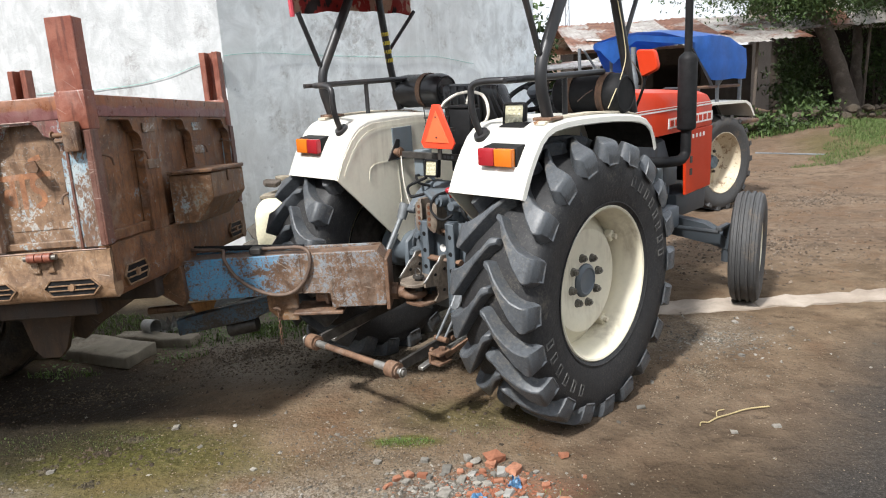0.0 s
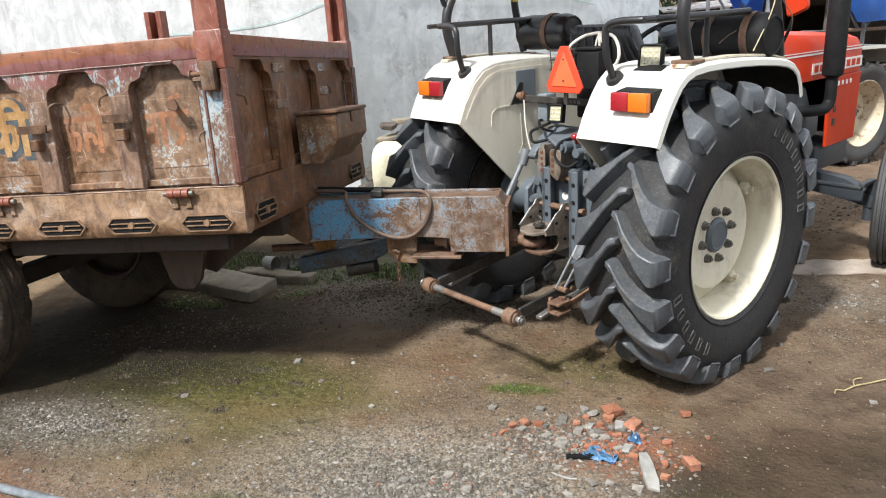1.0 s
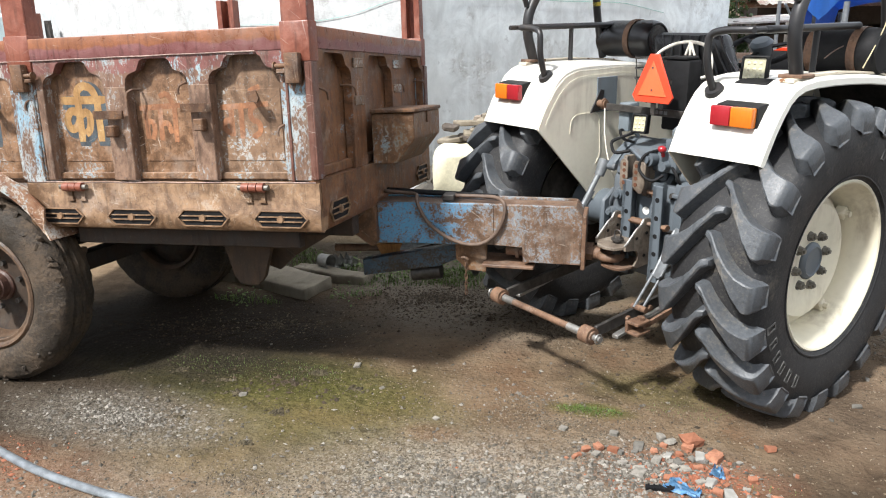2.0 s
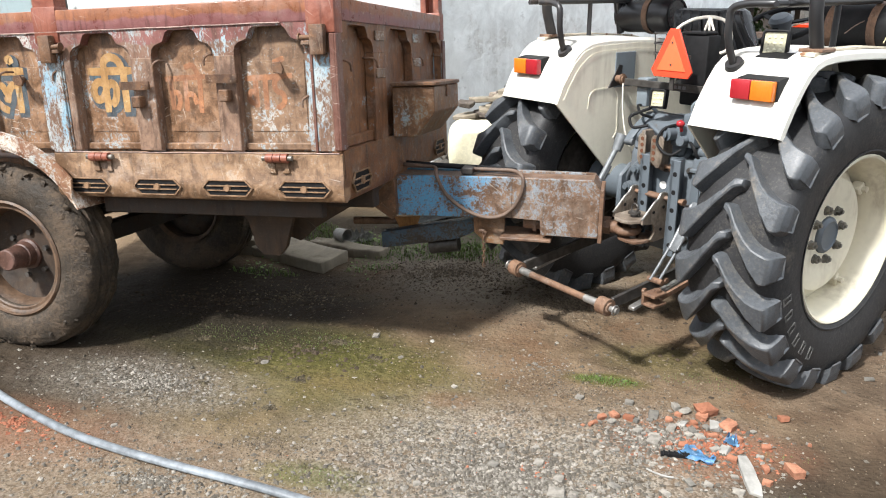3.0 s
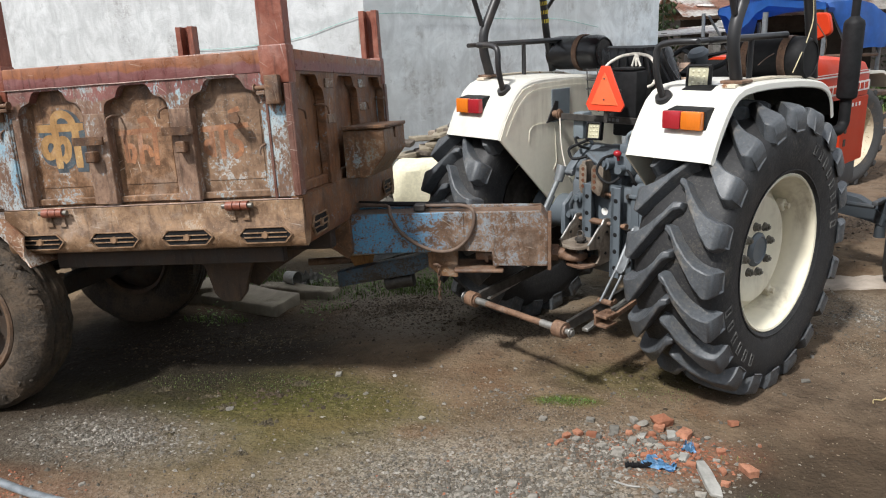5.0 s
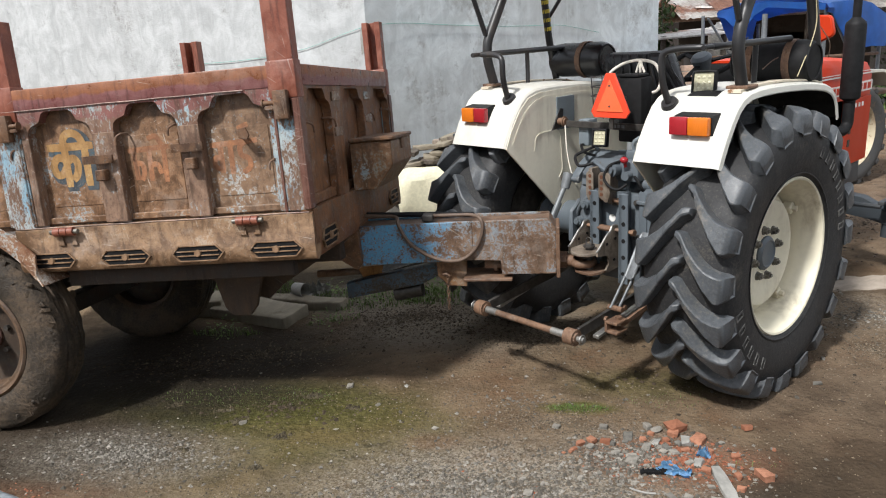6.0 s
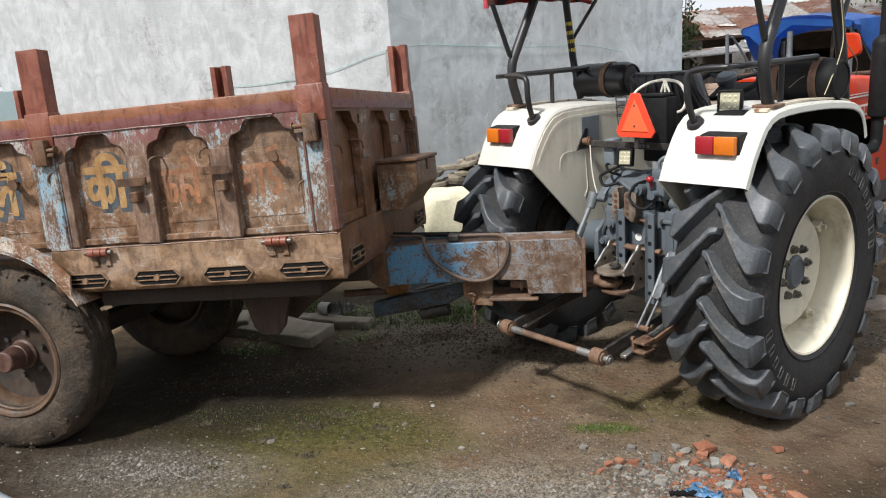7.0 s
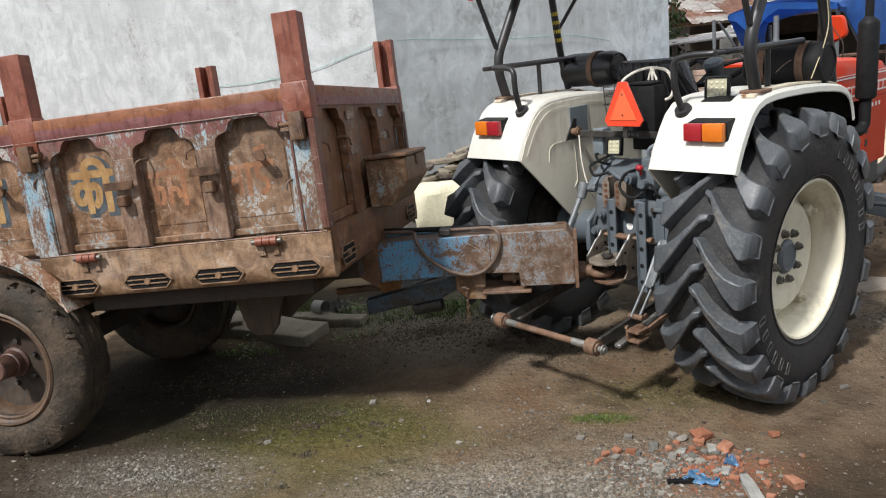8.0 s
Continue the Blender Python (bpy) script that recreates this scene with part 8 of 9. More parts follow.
def tin_shed(name, at, size, eave, ridge, turn, label, seed, posts=3):
    """A low shed: walls coloured dark like its shaded inside, a doorway, and overlapping rusty sheets on top."""
    w, d = size
    top = thing(name, pose(at[0], at[1], at[2], 0, 0, turn), label, "shed")
    for x0, x1, y0, y1, gap in ((-w / 2, w / 2, d * 0.45, d * 0.45 + 0.2, True), (-w / 2, -w / 2 + 0.2, d * 0.45 + 0.2, d, False), (w / 2 - 0.2, w / 2, d * 0.45 + 0.2, d, False), (-w / 2 + 0.2, w / 2 - 0.2, d - 0.2, d, False)):
        pieces = ((x0, -w * 0.05), (w * 0.22, x1)) if gap else ((x0, x1),)
        for a, b in pieces:
            bm = bmesh.new()
            box(bm, a, b, y0, y1, -0.3, eave)
            part("wall", bm, M_SHED_DARK, top)
    bm = bmesh.new()
    box(bm, -w * 0.05, w * 0.22, d * 0.45 + 0.02, d * 0.45 + 0.18, eave - 0.35, eave - 0.01)
    part("lintel", bm, M_SHED_DARK, top)
    rng = random.Random(seed)
    x = -w / 2 - 0.35
    while x < w / 2 + 0.3:
        wide = rng.uniform(0.7, 0.95)
        bm = bmesh.new()
        n = 14
        tilt, drop, out = rng.uniform(-0.03, 0.03), rng.uniform(-0.03, 0.04), rng.uniform(0.25, 0.55)
        rows = []
        for t in (0.0, 0.33, 0.66, 1.0):
            y, z = -out + (d * 0.55 + out) * t, eave + 0.06 + drop + (ridge - eave) * t
            rows.append([bm.verts.new((x + wide * i / n, y, z + 0.018 * (i % 2) + tilt * (i / n) + 0.012 * rng.uniform(-1, 1))) for i in range(n + 1)])
        for p, q in zip(rows, rows[1:]):
            for i in range(n):
                bm.faces.new([p[i], p[i + 1], q[i + 1], q[i]])
        bmesh.ops.solidify(bm, geom=bm.faces[:], thickness=0.004)
        part("roof_sheet", bm, M_TIN, top)
        x += wide - 0.06
    bm = bmesh.new()
    prism(bm, [(d * 0.52, ridge), (d + 0.3, eave), (d + 0.3, eave + 0.03), (d * 0.52, ridge + 0.06)], -w / 2 - 0.3, w / 2 + 0.3, 0)
    part("back_slope", bm, M_TIN, top)
    for k in range(posts):
        bm = bmesh.new()
        px = -w / 2 + w * (k + 0.5) / posts
        rod(bm, (px, 0.02, -0.3), (px + 0.05, 0.05, eave + 0.05), 0.035, 0.03, 8)
        part("roof_post", bm, M_BARK, top)
    for k in range(6):
        bm = bmesh.new()
        sx = -w / 2 + w * (k + 0.4) / 6
        lump(bm, (sx, d * 0.1 + 0.2 * (k % 3), eave + 0.16 + (ridge - eave) * (0.12 + 0.06 * (k % 3))), (0.22, 0.14, 0.05), seed + k, 0.3, 2)
        part("roof_weight", bm, M_WHITE_BITS if k % 2 else M_TIN, top, "rag or stone holding the sheets")
    return top


tin_shed("tin_shed", (4.45, 15.6, -0.3), (4.0, 4.5), 2.02, 2.60, 0, "low mud-walled shed with rusty patched tin sheets", 3)
tin_shed("tin_shed", (10.5, 17.5, -0.2), (6.0, 5.0), 2.15, 3.30, -8, "long low shed with ragged tin roof and dark open front", 9, 2)


def brick_block(name, m, w, h, d, label, category="brick wall", kind="structure"):
    """A small wall of separate bricks on a mortar core."""
    bm = bmesh.new()
    box(bm, 0.006, w - 0.006, 0.006, d, 0, h - 0.01)
    core = solo(name, bm, M_MORTAR, label, category, kind=kind, m=m)
    bm = bmesh.new()
    box(bm, -0.108, 0.108, 0, 0.05, -0.033, 0.033, 0.004, segments=1)
    data = to_mesh("brick", bm, M_WALL_BRICK)
    rng = random.Random(11)
    count, z, row = 0, 0.04, 0
    while z < h and count < 290:
        x = 0.11 if row % 2 == 0 else 0.0
        while x < w - 0.05:
            if x > 0.1:
                ob = new("brick", data)
                ob.parent = core
                ob.matrix_local = pose(x, rng.uniform(-0.004, 0.004), z, 0, 0, rng.uniform(-0.6, 0.6))
                count += 1
            x += 0.228
        z, row = z + 0.078, row + 1
    return core


def tree(at, trunk, girth, label, crown_at, crown, seed, leaves, shade_reach=()):
    """A tapered trunk with limbs, and a crown of single leaves in loose sprays."""
    rng = random.Random(seed)
    top = thing("tree", Matrix.Translation(at), label, "tree")
    bm = bmesh.new()
    line = [Vector(p) for p in trunk]
    pipe(bm, line, 0.2, 0.3, 14, lambda t: girth * (1 - 0.42 * t + 0.35 * max(0.0, 1 - 6 * t)))
    for v in bm.verts:
        v.co += 0.05 * noise.noise_vector(v.co * 2.5)
    part("trunk", bm, M_BARK, top)
    ends = []
    for k in range(9):
        bm = bmesh.new()
        s = line[-1 - (k % 2)] * 1.0
        c = Vector(crown_at) + Vector([rng.uniform(-1, 1) * v for v in crown])
        mid = s.lerp(c, 0.5) + Vector((rng.uniform(-0.3, 0.3), rng.uniform(-0.3, 0.3), 0.25))
        pipe(bm, [s, mid, c], 0.08, 0.5, 8, lambda t: 0.11 * (1 - 0.8 * t))
        part("limb", bm, M_BARK, top)
        ends += [c, mid.lerp(c, 0.5)]
    # extra leafy limbs, added above the view to shade the ground below
    for p in shade_reach:
        bm = bmesh.new()
        pipe(bm, [line[-1], line[-1].lerp(Vector(p), 0.5) + Vector((0, 0, 0.4)), Vector(p)], 0.07, 0.8, 8, lambda t: 0.10 * (1 - 0.75 * t))
        part("limb", bm, M_BARK, top)
        ends += [Vector(p), Vector(p), line[-1].lerp(Vector(p), 0.7) + Vector((0, 0, 0.3))]
    verts, faces = [], []
    for k in range(leaves):
        if k % 14 == 0:
            spray = rng.choice(ends) + Vector([rng.gauss(0, 0.42) * v for v in crown])
        p = spray + Vector((rng.gauss(0, 0.13), rng.gauss(0, 0.13), rng.gauss(-0.04, 0.10)))
        turn = Euler((rng.uniform(-1.2, 1.2), rng.uniform(-1.2, 1.2), rng.uniform(0, 6.3))).to_matrix()
        s = rng.uniform(0.028, 0.058)
        b = len(verts)
        for q in ((-1, 0, 0), (0, -0.38, 0.06), (1.1, 0, 0), (0, 0.38, 0.06)):
            verts.append(tuple(p + turn @ (Vector(q) * s)))
        faces.append((b, b + 1, b + 2, b + 3))
    data = bpy.data.meshes.new("crown")
    data.from_pydata(verts, [], faces)
    data.materials.append(M_LEAF)
    ob = new("crown", data)
    ob.parent = top
    tagged(ob, "sprays of small green leaves", kind="stuff")
    return top


tree((8.75, 17.7, -0.15), ((0, 0, -0.2), (-0.10, 0, 0.5), (-0.36, 0, 1.3), (-0.66, 0, 2.0), (-1.0, 0.1, 2.7), (-1.3, 0.2, 3.4)), 0.24, "leaning grey-brown tree with a thin feathery crown", (-2.7, -1.0, 2.80), (1.5, 0.8, 0.42), 5, 17000)
# its last argument places unseen limbs that darken the far yard
tree((9.30, 18.6, -0.1), ((0, 0, -0.2), (0.0, 0, 0.8), (-0.08, 0, 1.7), (-0.14, 0, 2.6), (0.0, 0.1, 3.6)), 0.13, "second tree trunk with leafy crown and added overhead shading limbs", (0.5, -0.6, 2.45), (1.5, 0.9, 0.85), 6, 30000, ((-2.6, -5.0, 4.3), (-1.2, -4.4, 4.5), (0.4, -4.2, 4.4), (-2.0, -3.2, 4.4), (1.6, -3.4, 4.3)))


def bush(at, size, seed, leaves, label="low green bush growing below the sheds"):
    rng = random.Random(seed)
    top = thing("bush", Matrix.Translation(at), label, "bush", "bushes along the sheds")
    for k in range(6):
        bm = bmesh.new()
        tip = Vector((rng.uniform(-1, 1) * size[0] * 0.7, rng.uniform(-1, 1) * size[1] * 0.7, size[2] * rng.uniform(1.2, 1.9)))
        pipe(bm, [(0, 0, -0.05), tip * 0.5 + Vector((0.05, 0, 0.1)), tip], 0.012, 0.1, 6, lambda t: 0.016 * (1 - 0.7 * t))
        part("stem", bm, M_BARK, top)
    verts, faces = [], []
    for k in range(leaves):
        if k % 9 == 0:
            c = Vector((rng.gauss(0, 0.5) * size[0], rng.gauss(0, 0.5) * size[1], size[2] * (0.2 + abs(rng.gauss(0.7, 0.5)))))
        p = c + Vector([rng.gauss(0, 0.06) for _ in range(3)])
        p.z = max(0.02, p.z)
        turn = Euler((rng.uniform(-1.2, 1.2), rng.uniform(-1.2, 1.2), rng.uniform(0, 6.3))).to_matrix()
        s = rng.uniform(0.03, 0.065)
        b = len(verts)
        for q in ((-1, 0, 0), (0, -0.45, 0.08), (1.1, 0, 0), (0, 0.45, 0.08)):
            verts.append(tuple(p + turn @ (Vector(q) * s)))
        faces.append((b, b + 1, b + 2, b + 3))
    data = bpy.data.meshes.new("foliage")
    data.from_pydata(verts, [], faces)
    data.materials.append(M_LEAF)
    ob = new("foliage", data)
    ob.parent = top
    tagged(ob, kind="stuff")


for k, (x, y, z, sx, sy, sz, n) in enumerate(((1.25, 11.8, -0.2, 0.22, 0.3, 1.25, 2200), (6.2, 15.3, -0.1, 0.7, 0.3, 0.25, 1000), (7.0, 15.7, -0.1, 0.6, 0.3, 0.35, 1000), (10.3, 17.2, -0.1, 0.9, 0.4, 0.9, 2200), (11.8, 17.0, 0.0, 1.0, 0.5, 1.1, 2200), (5.0, 15.1, -0.2, 0.5, 0.2, 0.3, 700), (8.2, 19.0, 0, 0.8, 0.4, 1.0, 1600), (7.75, 18.3, -0.1, 0.5, 0.35, 1.25, 2400), (9.9, 18.9, 0, 0.7, 0.4, 1.3, 2400), (7.1, 16.6, -0.1, 0.4, 0.25, 0.5, 1100))):
    bush((x, y, z), (sx, sy, sz), 40 + k, n)


def rubble_wall():
    """A low line of dark stones under the trees."""
    rng = random.Random(21)
    for k in range(46):
        t = k / 45
        x, y = 5.3 + 7.5 * t, 15.4 + 1.2 * t
        for row in range(2):
            bm = bmesh.new()
            s = rng.uniform(0.07, 0.15)
            lump(bm, (0, 0, 0), (s, s * 0.8, s * 0.65), rng.randrange(9999), 0.22, 2)
            solo("rubble_stone", bm, M_BANK_STONE, "dark rough field stone in a low rubble wall", "stone", "rubble wall stones", m=Matrix.Translation((x + rng.uniform(-0.1, 0.1), y + rng.uniform(-0.12, 0.12), ground_z(x, y) + 0.05 + 0.14 * row)))


rubble_wall()


def water_tank():
    bm = bmesh.new()
    turned(bm, [(0.0, 0.0002), (0.0, 0.19), (0.02, 0.20), (0.34, 0.20), (0.36, 0.215), (0.40, 0.215), (0.44, 0.18), (0.47, 0.09), (0.50, 0.08), (0.51, 0.0002)], 28, "z", False)
    tank = solo("water_drum", bm, M_STEEL, "dull grey metal water drum with a lid", "drum", m=Matrix.Translation((2.29, 12.6, 1.20)))
    bm = bmesh.new()
    box(bm, -0.5, 0.5, -0.4, 0.4, -1.60, -0.002, 0.02)
    ob = new("drum_plinth", to_mesh("drum_plinth", bm, M_SHED_DARK))
    ob.matrix_world = Matrix.Translation((2.29, 12.6, 1.20))
    tagged(ob, "dark masonry plinth under the water drum", "plinth")


water_tank()
brick_block("brick_pier", pose(1.00, 9.9, -0.25, 0, 0, -20), 1.1, 1.45, 0.5, "low stack of weathered clay bricks", "brick stack", kind="")
brick_block("wall_brick_far", pose(-9.6, 9.55, 2.03, 0, 0, 4), 1.95, 0.62, 0.3, "unplastered brick wall of the next house")


def left_background():
    gate = thing("sheet_gate", Matrix.Translation((-7.66, 8.5, -0.3)), "pale blue sheet-steel gate with two dented leaves", "gate")
    for x0, x1 in ((-1.25, -0.012), (0.012, 0.36)):
        bm = bmesh.new()
        n, rows = max(3, int((x1 - x0) / 0.09)), 18
        grid = [[bm.verts.new((x0 + (x1 - x0) * i / n, 0.012 * noise.noise(Vector((i * 0.4, j * 0.3, x0))), 0.05 + (2.07 - 0.02 * x1 - 0.05) * j / rows)) for j in range(rows + 1)] for i in range(n + 1)]
        for p, q in zip(grid, grid[1:]):
            for j in range(rows):
                bm.faces.new([p[j], q[j], q[j + 1], p[j + 1]])
        bmesh.ops.solidify(bm, geom=bm.faces[:], thickness=0.004)
        leaf = part("leaf", bm, M_GATE, gate)
        for z in (0.08, 1.05, 2.02):
            bm = bmesh.new()
            box(bm, x0 + 0.01, x1 - 0.01, 0.018, 0.05, z - 0.02, z + 0.02, 0.003, segments=1)
            part("leaf_bar", bm, M_GATE, leaf)
    for x in (-1.29, 0.0, 0.40):
        bm = bmesh.new()
        box(bm, x - 0.035, x + 0.035, 0.055, 0.11, -0.1, 2.02, 0.004, segments=1)
        part("gate_post", bm, M_DARK_STEEL, gate)
    bm = bmesh.new()
    box(bm, -12.5, -7.7, 9.56, 9.9, 1.83, 2.03, 0.01)
    solo("lintel_beam", bm, M_WALL_PALE, "pale rendered beam below the brickwork", "beam", kind="structure")
    bm = bmesh.new()
    box(bm, -12.5, -7.6, 9.9, 10.2, -0.3, 1.40)
    solo("wall_house_west", bm, M_WALL_GREY, "rendered lower wall of the next house", "wall", kind="structure")
    bm = bmesh.new()
    rod(bm, (-10.6, 9.3, 2.58), (-8.1, 9.6, 2.70), 0.07, sides=14)
    solo("roof_pipe", bm, M_MATT_BLACK, "black pipe along the next house's roof edge", "pipe")
    bm = bmesh.new()
    box(bm, -12.5, -7.7, 9.55, 12.5, 2.62, 2.66)
    solo("roof_next_house", bm, M_WALL_GREY, "thin roof slab of the next house", "roof", kind="structure")
    # the street's other side, behind the camera
    for x0, x1, y0, y1, h, name in ((-14, 14, -9.3, -9.0, 4.2, "wall_south"), (-14.3, -14.0, -9.3, 9.0, 3.6, "wall_far_west"), (14.0, 14.3, -9.3, 13.0, 3.8, "wall_far_east")):
        bm = bmesh.new()
        box(bm, x0, x1, y0, y1, -0.3, h)
        solo(name, bm, M_WALL_GREY, "plain rendered house front across the yard", "wall", kind="structure")


left_background()


def mast():
    bm = bmesh.new()
    for dx in (-0.09, 0.09):
        rod(bm, (dx, 0, -3), (dx * 0.3, 0, 5.5), 0.018, sides=6)
    for k in range(16):
        z = -2 + 0.45 * k
        rod(bm, (-0.08 + 0.004 * k, 0, z), (0.08 - 0.004 * k, 0, z + 0.45), 0.010, sides=5)
    solo("lattice_mast", bm, M_ZINC, "thin lattice mast far behind the sheds", "mast", m=Matrix.Translation((3.9, 30, 2.8)))


mast()

# ---- loose things on the ground ----
BRICKS = ((-0.285, 2.991, 0.057), (-0.238, 3.016, 0.068), (-0.178, 3.015, 0.062), (0.137, 3.131, 0.112), (0.218, 3.036, 0.094), (0.125, 3.09, 0.066), (0.151, 2.951, 0.052),
          (0.423, 2.769, 0.100), (0.324, 2.765, 0.057), (0.028, 3.093, 0.042), (0.084, 3.035, 0.042), (-0.013, 3.043, 0.044), (0.244, 2.953, 0.058), (-0.33, 2.93, 0.04), (-0.02, 2.86, 0.04), (0.21, 2.80, 0.05))
STONES = ((-0.075, 3.071, 0.078), (0.053, 3.128, 0.064), (0.039, 3.018, 0.047), (0.046, 2.983, 0.040), (0.166, 3.024, 0.090), (0.185, 2.853, 0.078), (-0.091, 3.031, 0.036), (-0.245, 2.973, 0.042),
          (-0.216, 2.921, 0.052), (-0.139, 2.937, 0.036), (-0.077, 2.873, 0.080), (-0.017, 2.798, 0.042), (-0.146, 2.697, 0.024), (-0.074, 2.718, 0.024), (0.208, 2.695, 0.042), (0.11, 2.631, 0.050))
STONES_MORE = ((-0.298, 2.737, 0.038), (0.042, 2.587, 0.032), (-0.198, 2.591, 0.036), (0.894, 3.604, 0.060), (-1.476, 3.535, 0.068), (-1.171, 3.545, 0.028), (-1.276, 3.332, 0.032), (-1.919, 3.15, 0.050), (-2.281, 2.487, 0.036),
               (-0.507, 2.622, 0.062), (-0.423, 2.545, 0.057), (-0.424, 2.45, 0.086), (-0.359, 2.468, 0.042), (-0.477, 2.525, 0.031), (-0.954, 3.117, 0.036), (-1.579, 2.597, 0.024), (-1.407, 2.771, 0.030),
               (1.473, 3.364, 0.05), (1.265, 3.33, 0.045), (1.02, 3.9, 0.04), (1.6, 4.2, 0.05), (1.75, 4.75, 0.06), (2.05, 4.6, 0.05))


def shard(bm, size, seed, tall):
    """A broken piece: the hull of a few knocked-off corners."""
    rng = random.Random(seed)
    p = bmesh.new()
    flat = rng.uniform(0.55, 0.85)
    for sx in (-0.5, 0.5):
        for sy in (-0.5, 0.5):
            for sz in (-0.5, 0.5):
                for _ in range(2):
                    k = [rng.uniform(0.55, 1.05) for _ in range(3)]
                    p.verts.new((sx * size * k[0], sy * size * flat * k[1], sz * size * tall * k[2]))
    made = bmesh.ops.convex_hull(p, input=p.verts[:])
    loose = [v for v in made["geom_interior"] + made["geom_unused"] if isinstance(v, bmesh.types.BMVert)]
    bmesh.ops.delete(p, geom=list(set(loose)), context="VERTS")
    bmesh.ops.subdivide_edges(p, edges=p.edges[:], cuts=1)
    for v in p.verts:
        v.co += 0.055 * size * noise.noise_vector(v.co * (2.6 / size) + Vector((seed, 0, 0)))
    add(bm, p, Matrix.Rotation(rng.uniform(0, 6.3), 4, "Z") @ Matrix.Rotation(rng.uniform(-0.25, 0.25), 4, "X"))


def seat_on_ground(ob, x, y, sink=0.15):
    low = min(v.co.z for v in ob.data.vertices)
    high = max(v.co.z for v in ob.data.vertices)
    ob.location = (x, y, ground_z(x, y) - low - sink * (high - low))


for k, (x, y, s) in enumerate(BRICKS):
    bm = bmesh.new()
    shard(bm, s * 0.76, 100 + k, 0.45)
    seat_on_ground(solo("brick_fragment", bm, M_BRICK, "broken orange-red clay brick on the earth" if s > 0.06 else "small crumb of orange-red brick on the earth", "brick", "brick rubble", smooth=0), x, y, 0.08)
for k, (x, y, s) in enumerate(STONES + STONES_MORE):
    bm = bmesh.new()
    if k % 5 == 1:
        lump(bm, (0, 0, 0), (s * 0.42, s * 0.34, s * 0.2), 300 + k, 0.25, 2)
    else:
        shard(bm, s * 0.80, 300 + k, 0.30)
    ob = solo("stone", bm, M_WHITE_BITS if k in (2, 4, 5, 21) else M_STONE, "chalky white stone chip lying on the earth" if k in (2, 4, 5, 21) else "grey stone lying on the yard's earth", "stone", "loose stones", smooth=25)
    seat_on_ground(ob, x, y, 0.3)


def scattered_rubble():
    """Small angular bits round the bricks, each lying flat."""
    rng = random.Random(77)
    for k in range(46):
        x, y = rng.gauss(0.02, 0.20), rng.gauss(2.93, 0.11)
        s = 0.018 + 0.034 * rng.random() ** 2
        bm = bmesh.new()
        shard(bm, s, 900 + k, rng.uniform(0.3, 0.55))
        clay = k % 4 == 0
        seat_on_ground(solo("brick_fragment" if clay else "stone_chip", bm, M_BRICK if clay else M_STONE, "small chip of orange brick among the rubble" if clay else "small angular grey stone chip among the rubble", "brick" if clay else "stone", "brick rubble" if clay else "stone chips", smooth=0), x, y, 0.15)
    for k in range(16):
        x, y = rng.gauss(-0.30, 0.30), rng.gauss(2.55, 0.14)
        bm = bmesh.new()
        shard(bm, rng.uniform(0.022, 0.050), 960 + k, 0.28)
        seat_on_ground(solo("stone_chip", bm, M_STONE, "angular pale stone chip lying on the gravel", "stone", "stone chips", smooth=0), x, y, 0.2)


scattered_rubble()


def chipped_batten():
    bm = bmesh.new()
    rng = random.Random(8)
    line = [(-0.030, -0.115), (0.028, -0.135)] + [(0.036 + rng.uniform(-0.006, 0.006), -0.10 + 0.035 * i) for i in range(6)] + [(0.022, 0.118), (-0.026, 0.115)] + [(-0.034 + rng.uniform(-0.007, 0.007), 0.08 - 0.035 * i) for i in range(5)]
    prism(bm, line, 0.0, 0.022, 2, 0.003)
    ob = solo("tile_piece", bm, M_WHITE_BITS, "long chipped whitish tile piece lying flat", "tile piece", m=pose(0.258, 2.715, ground_z(0.258, 2.715) - 0.002, 2, 3, 6) @ Matrix.Diagonal((0.72, 0.92, 0.8, 1)))


chipped_batten()


def crumpled(name, label, category, mat, x, y, size, seed, tall=0.25):
    """A scrap of thin sheet, folded up."""
    rng = random.Random(seed)
    bm = bmesh.new()
    n = 9
    grid = [[bm.verts.new(((i / n - 0.5) * size[0] + rng.uniform(-0.02, 0.02) * size[0], (j / n - 0.5) * size[1] * (1 - 0.5 * i / n) + rng.uniform(-0.03, 0.03) * size[1], tall * size[1] * abs(noise.noise(Vector((i * 0.6, j * 0.6, seed)))) + 0.004)) for j in range(n + 1)] for i in range(n + 1)]
    for i in range(n):
        for j in range(n):
            bm.faces.new([grid[i][j], grid[i + 1][j], grid[i + 1][j + 1], grid[i][j + 1]])
    bmesh.ops.solidify(bm, geom=bm.faces[:], thickness=0.0015)
    ob = solo(name, bm, mat, label, category, m=pose(x, y, ground_z(x, y), 0, 0, rng.uniform(0, 360)), smooth=60)
    return ob


crumpled("plastic_scrap", "crumpled blue plastic bag scrap on the rubble", "plastic scrap", M_BLUE_PLASTIC, 0.085, 2.795, (0.13, 0.09), 3, 0.5).rotation_euler.z = radians(-30)
crumpled("plastic_scrap", "small knotted scrap of blue plastic", "plastic scrap", M_BLUE_PLASTIC, 0.222, 2.925, (0.055, 0.06), 5, 0.9)
crumpled("plastic_scrap", "torn white plastic scrap among weeds", "plastic scrap", M_WHITE_BITS, -2.22, 5.30, (0.22, 0.16), 7, 0.9)
crumpled("plastic_scrap", "torn pale wrapper among weeds", "plastic scrap", M_WHITE_BITS, -2.36, 5.22, (0.15, 0.10), 9, 0.9)
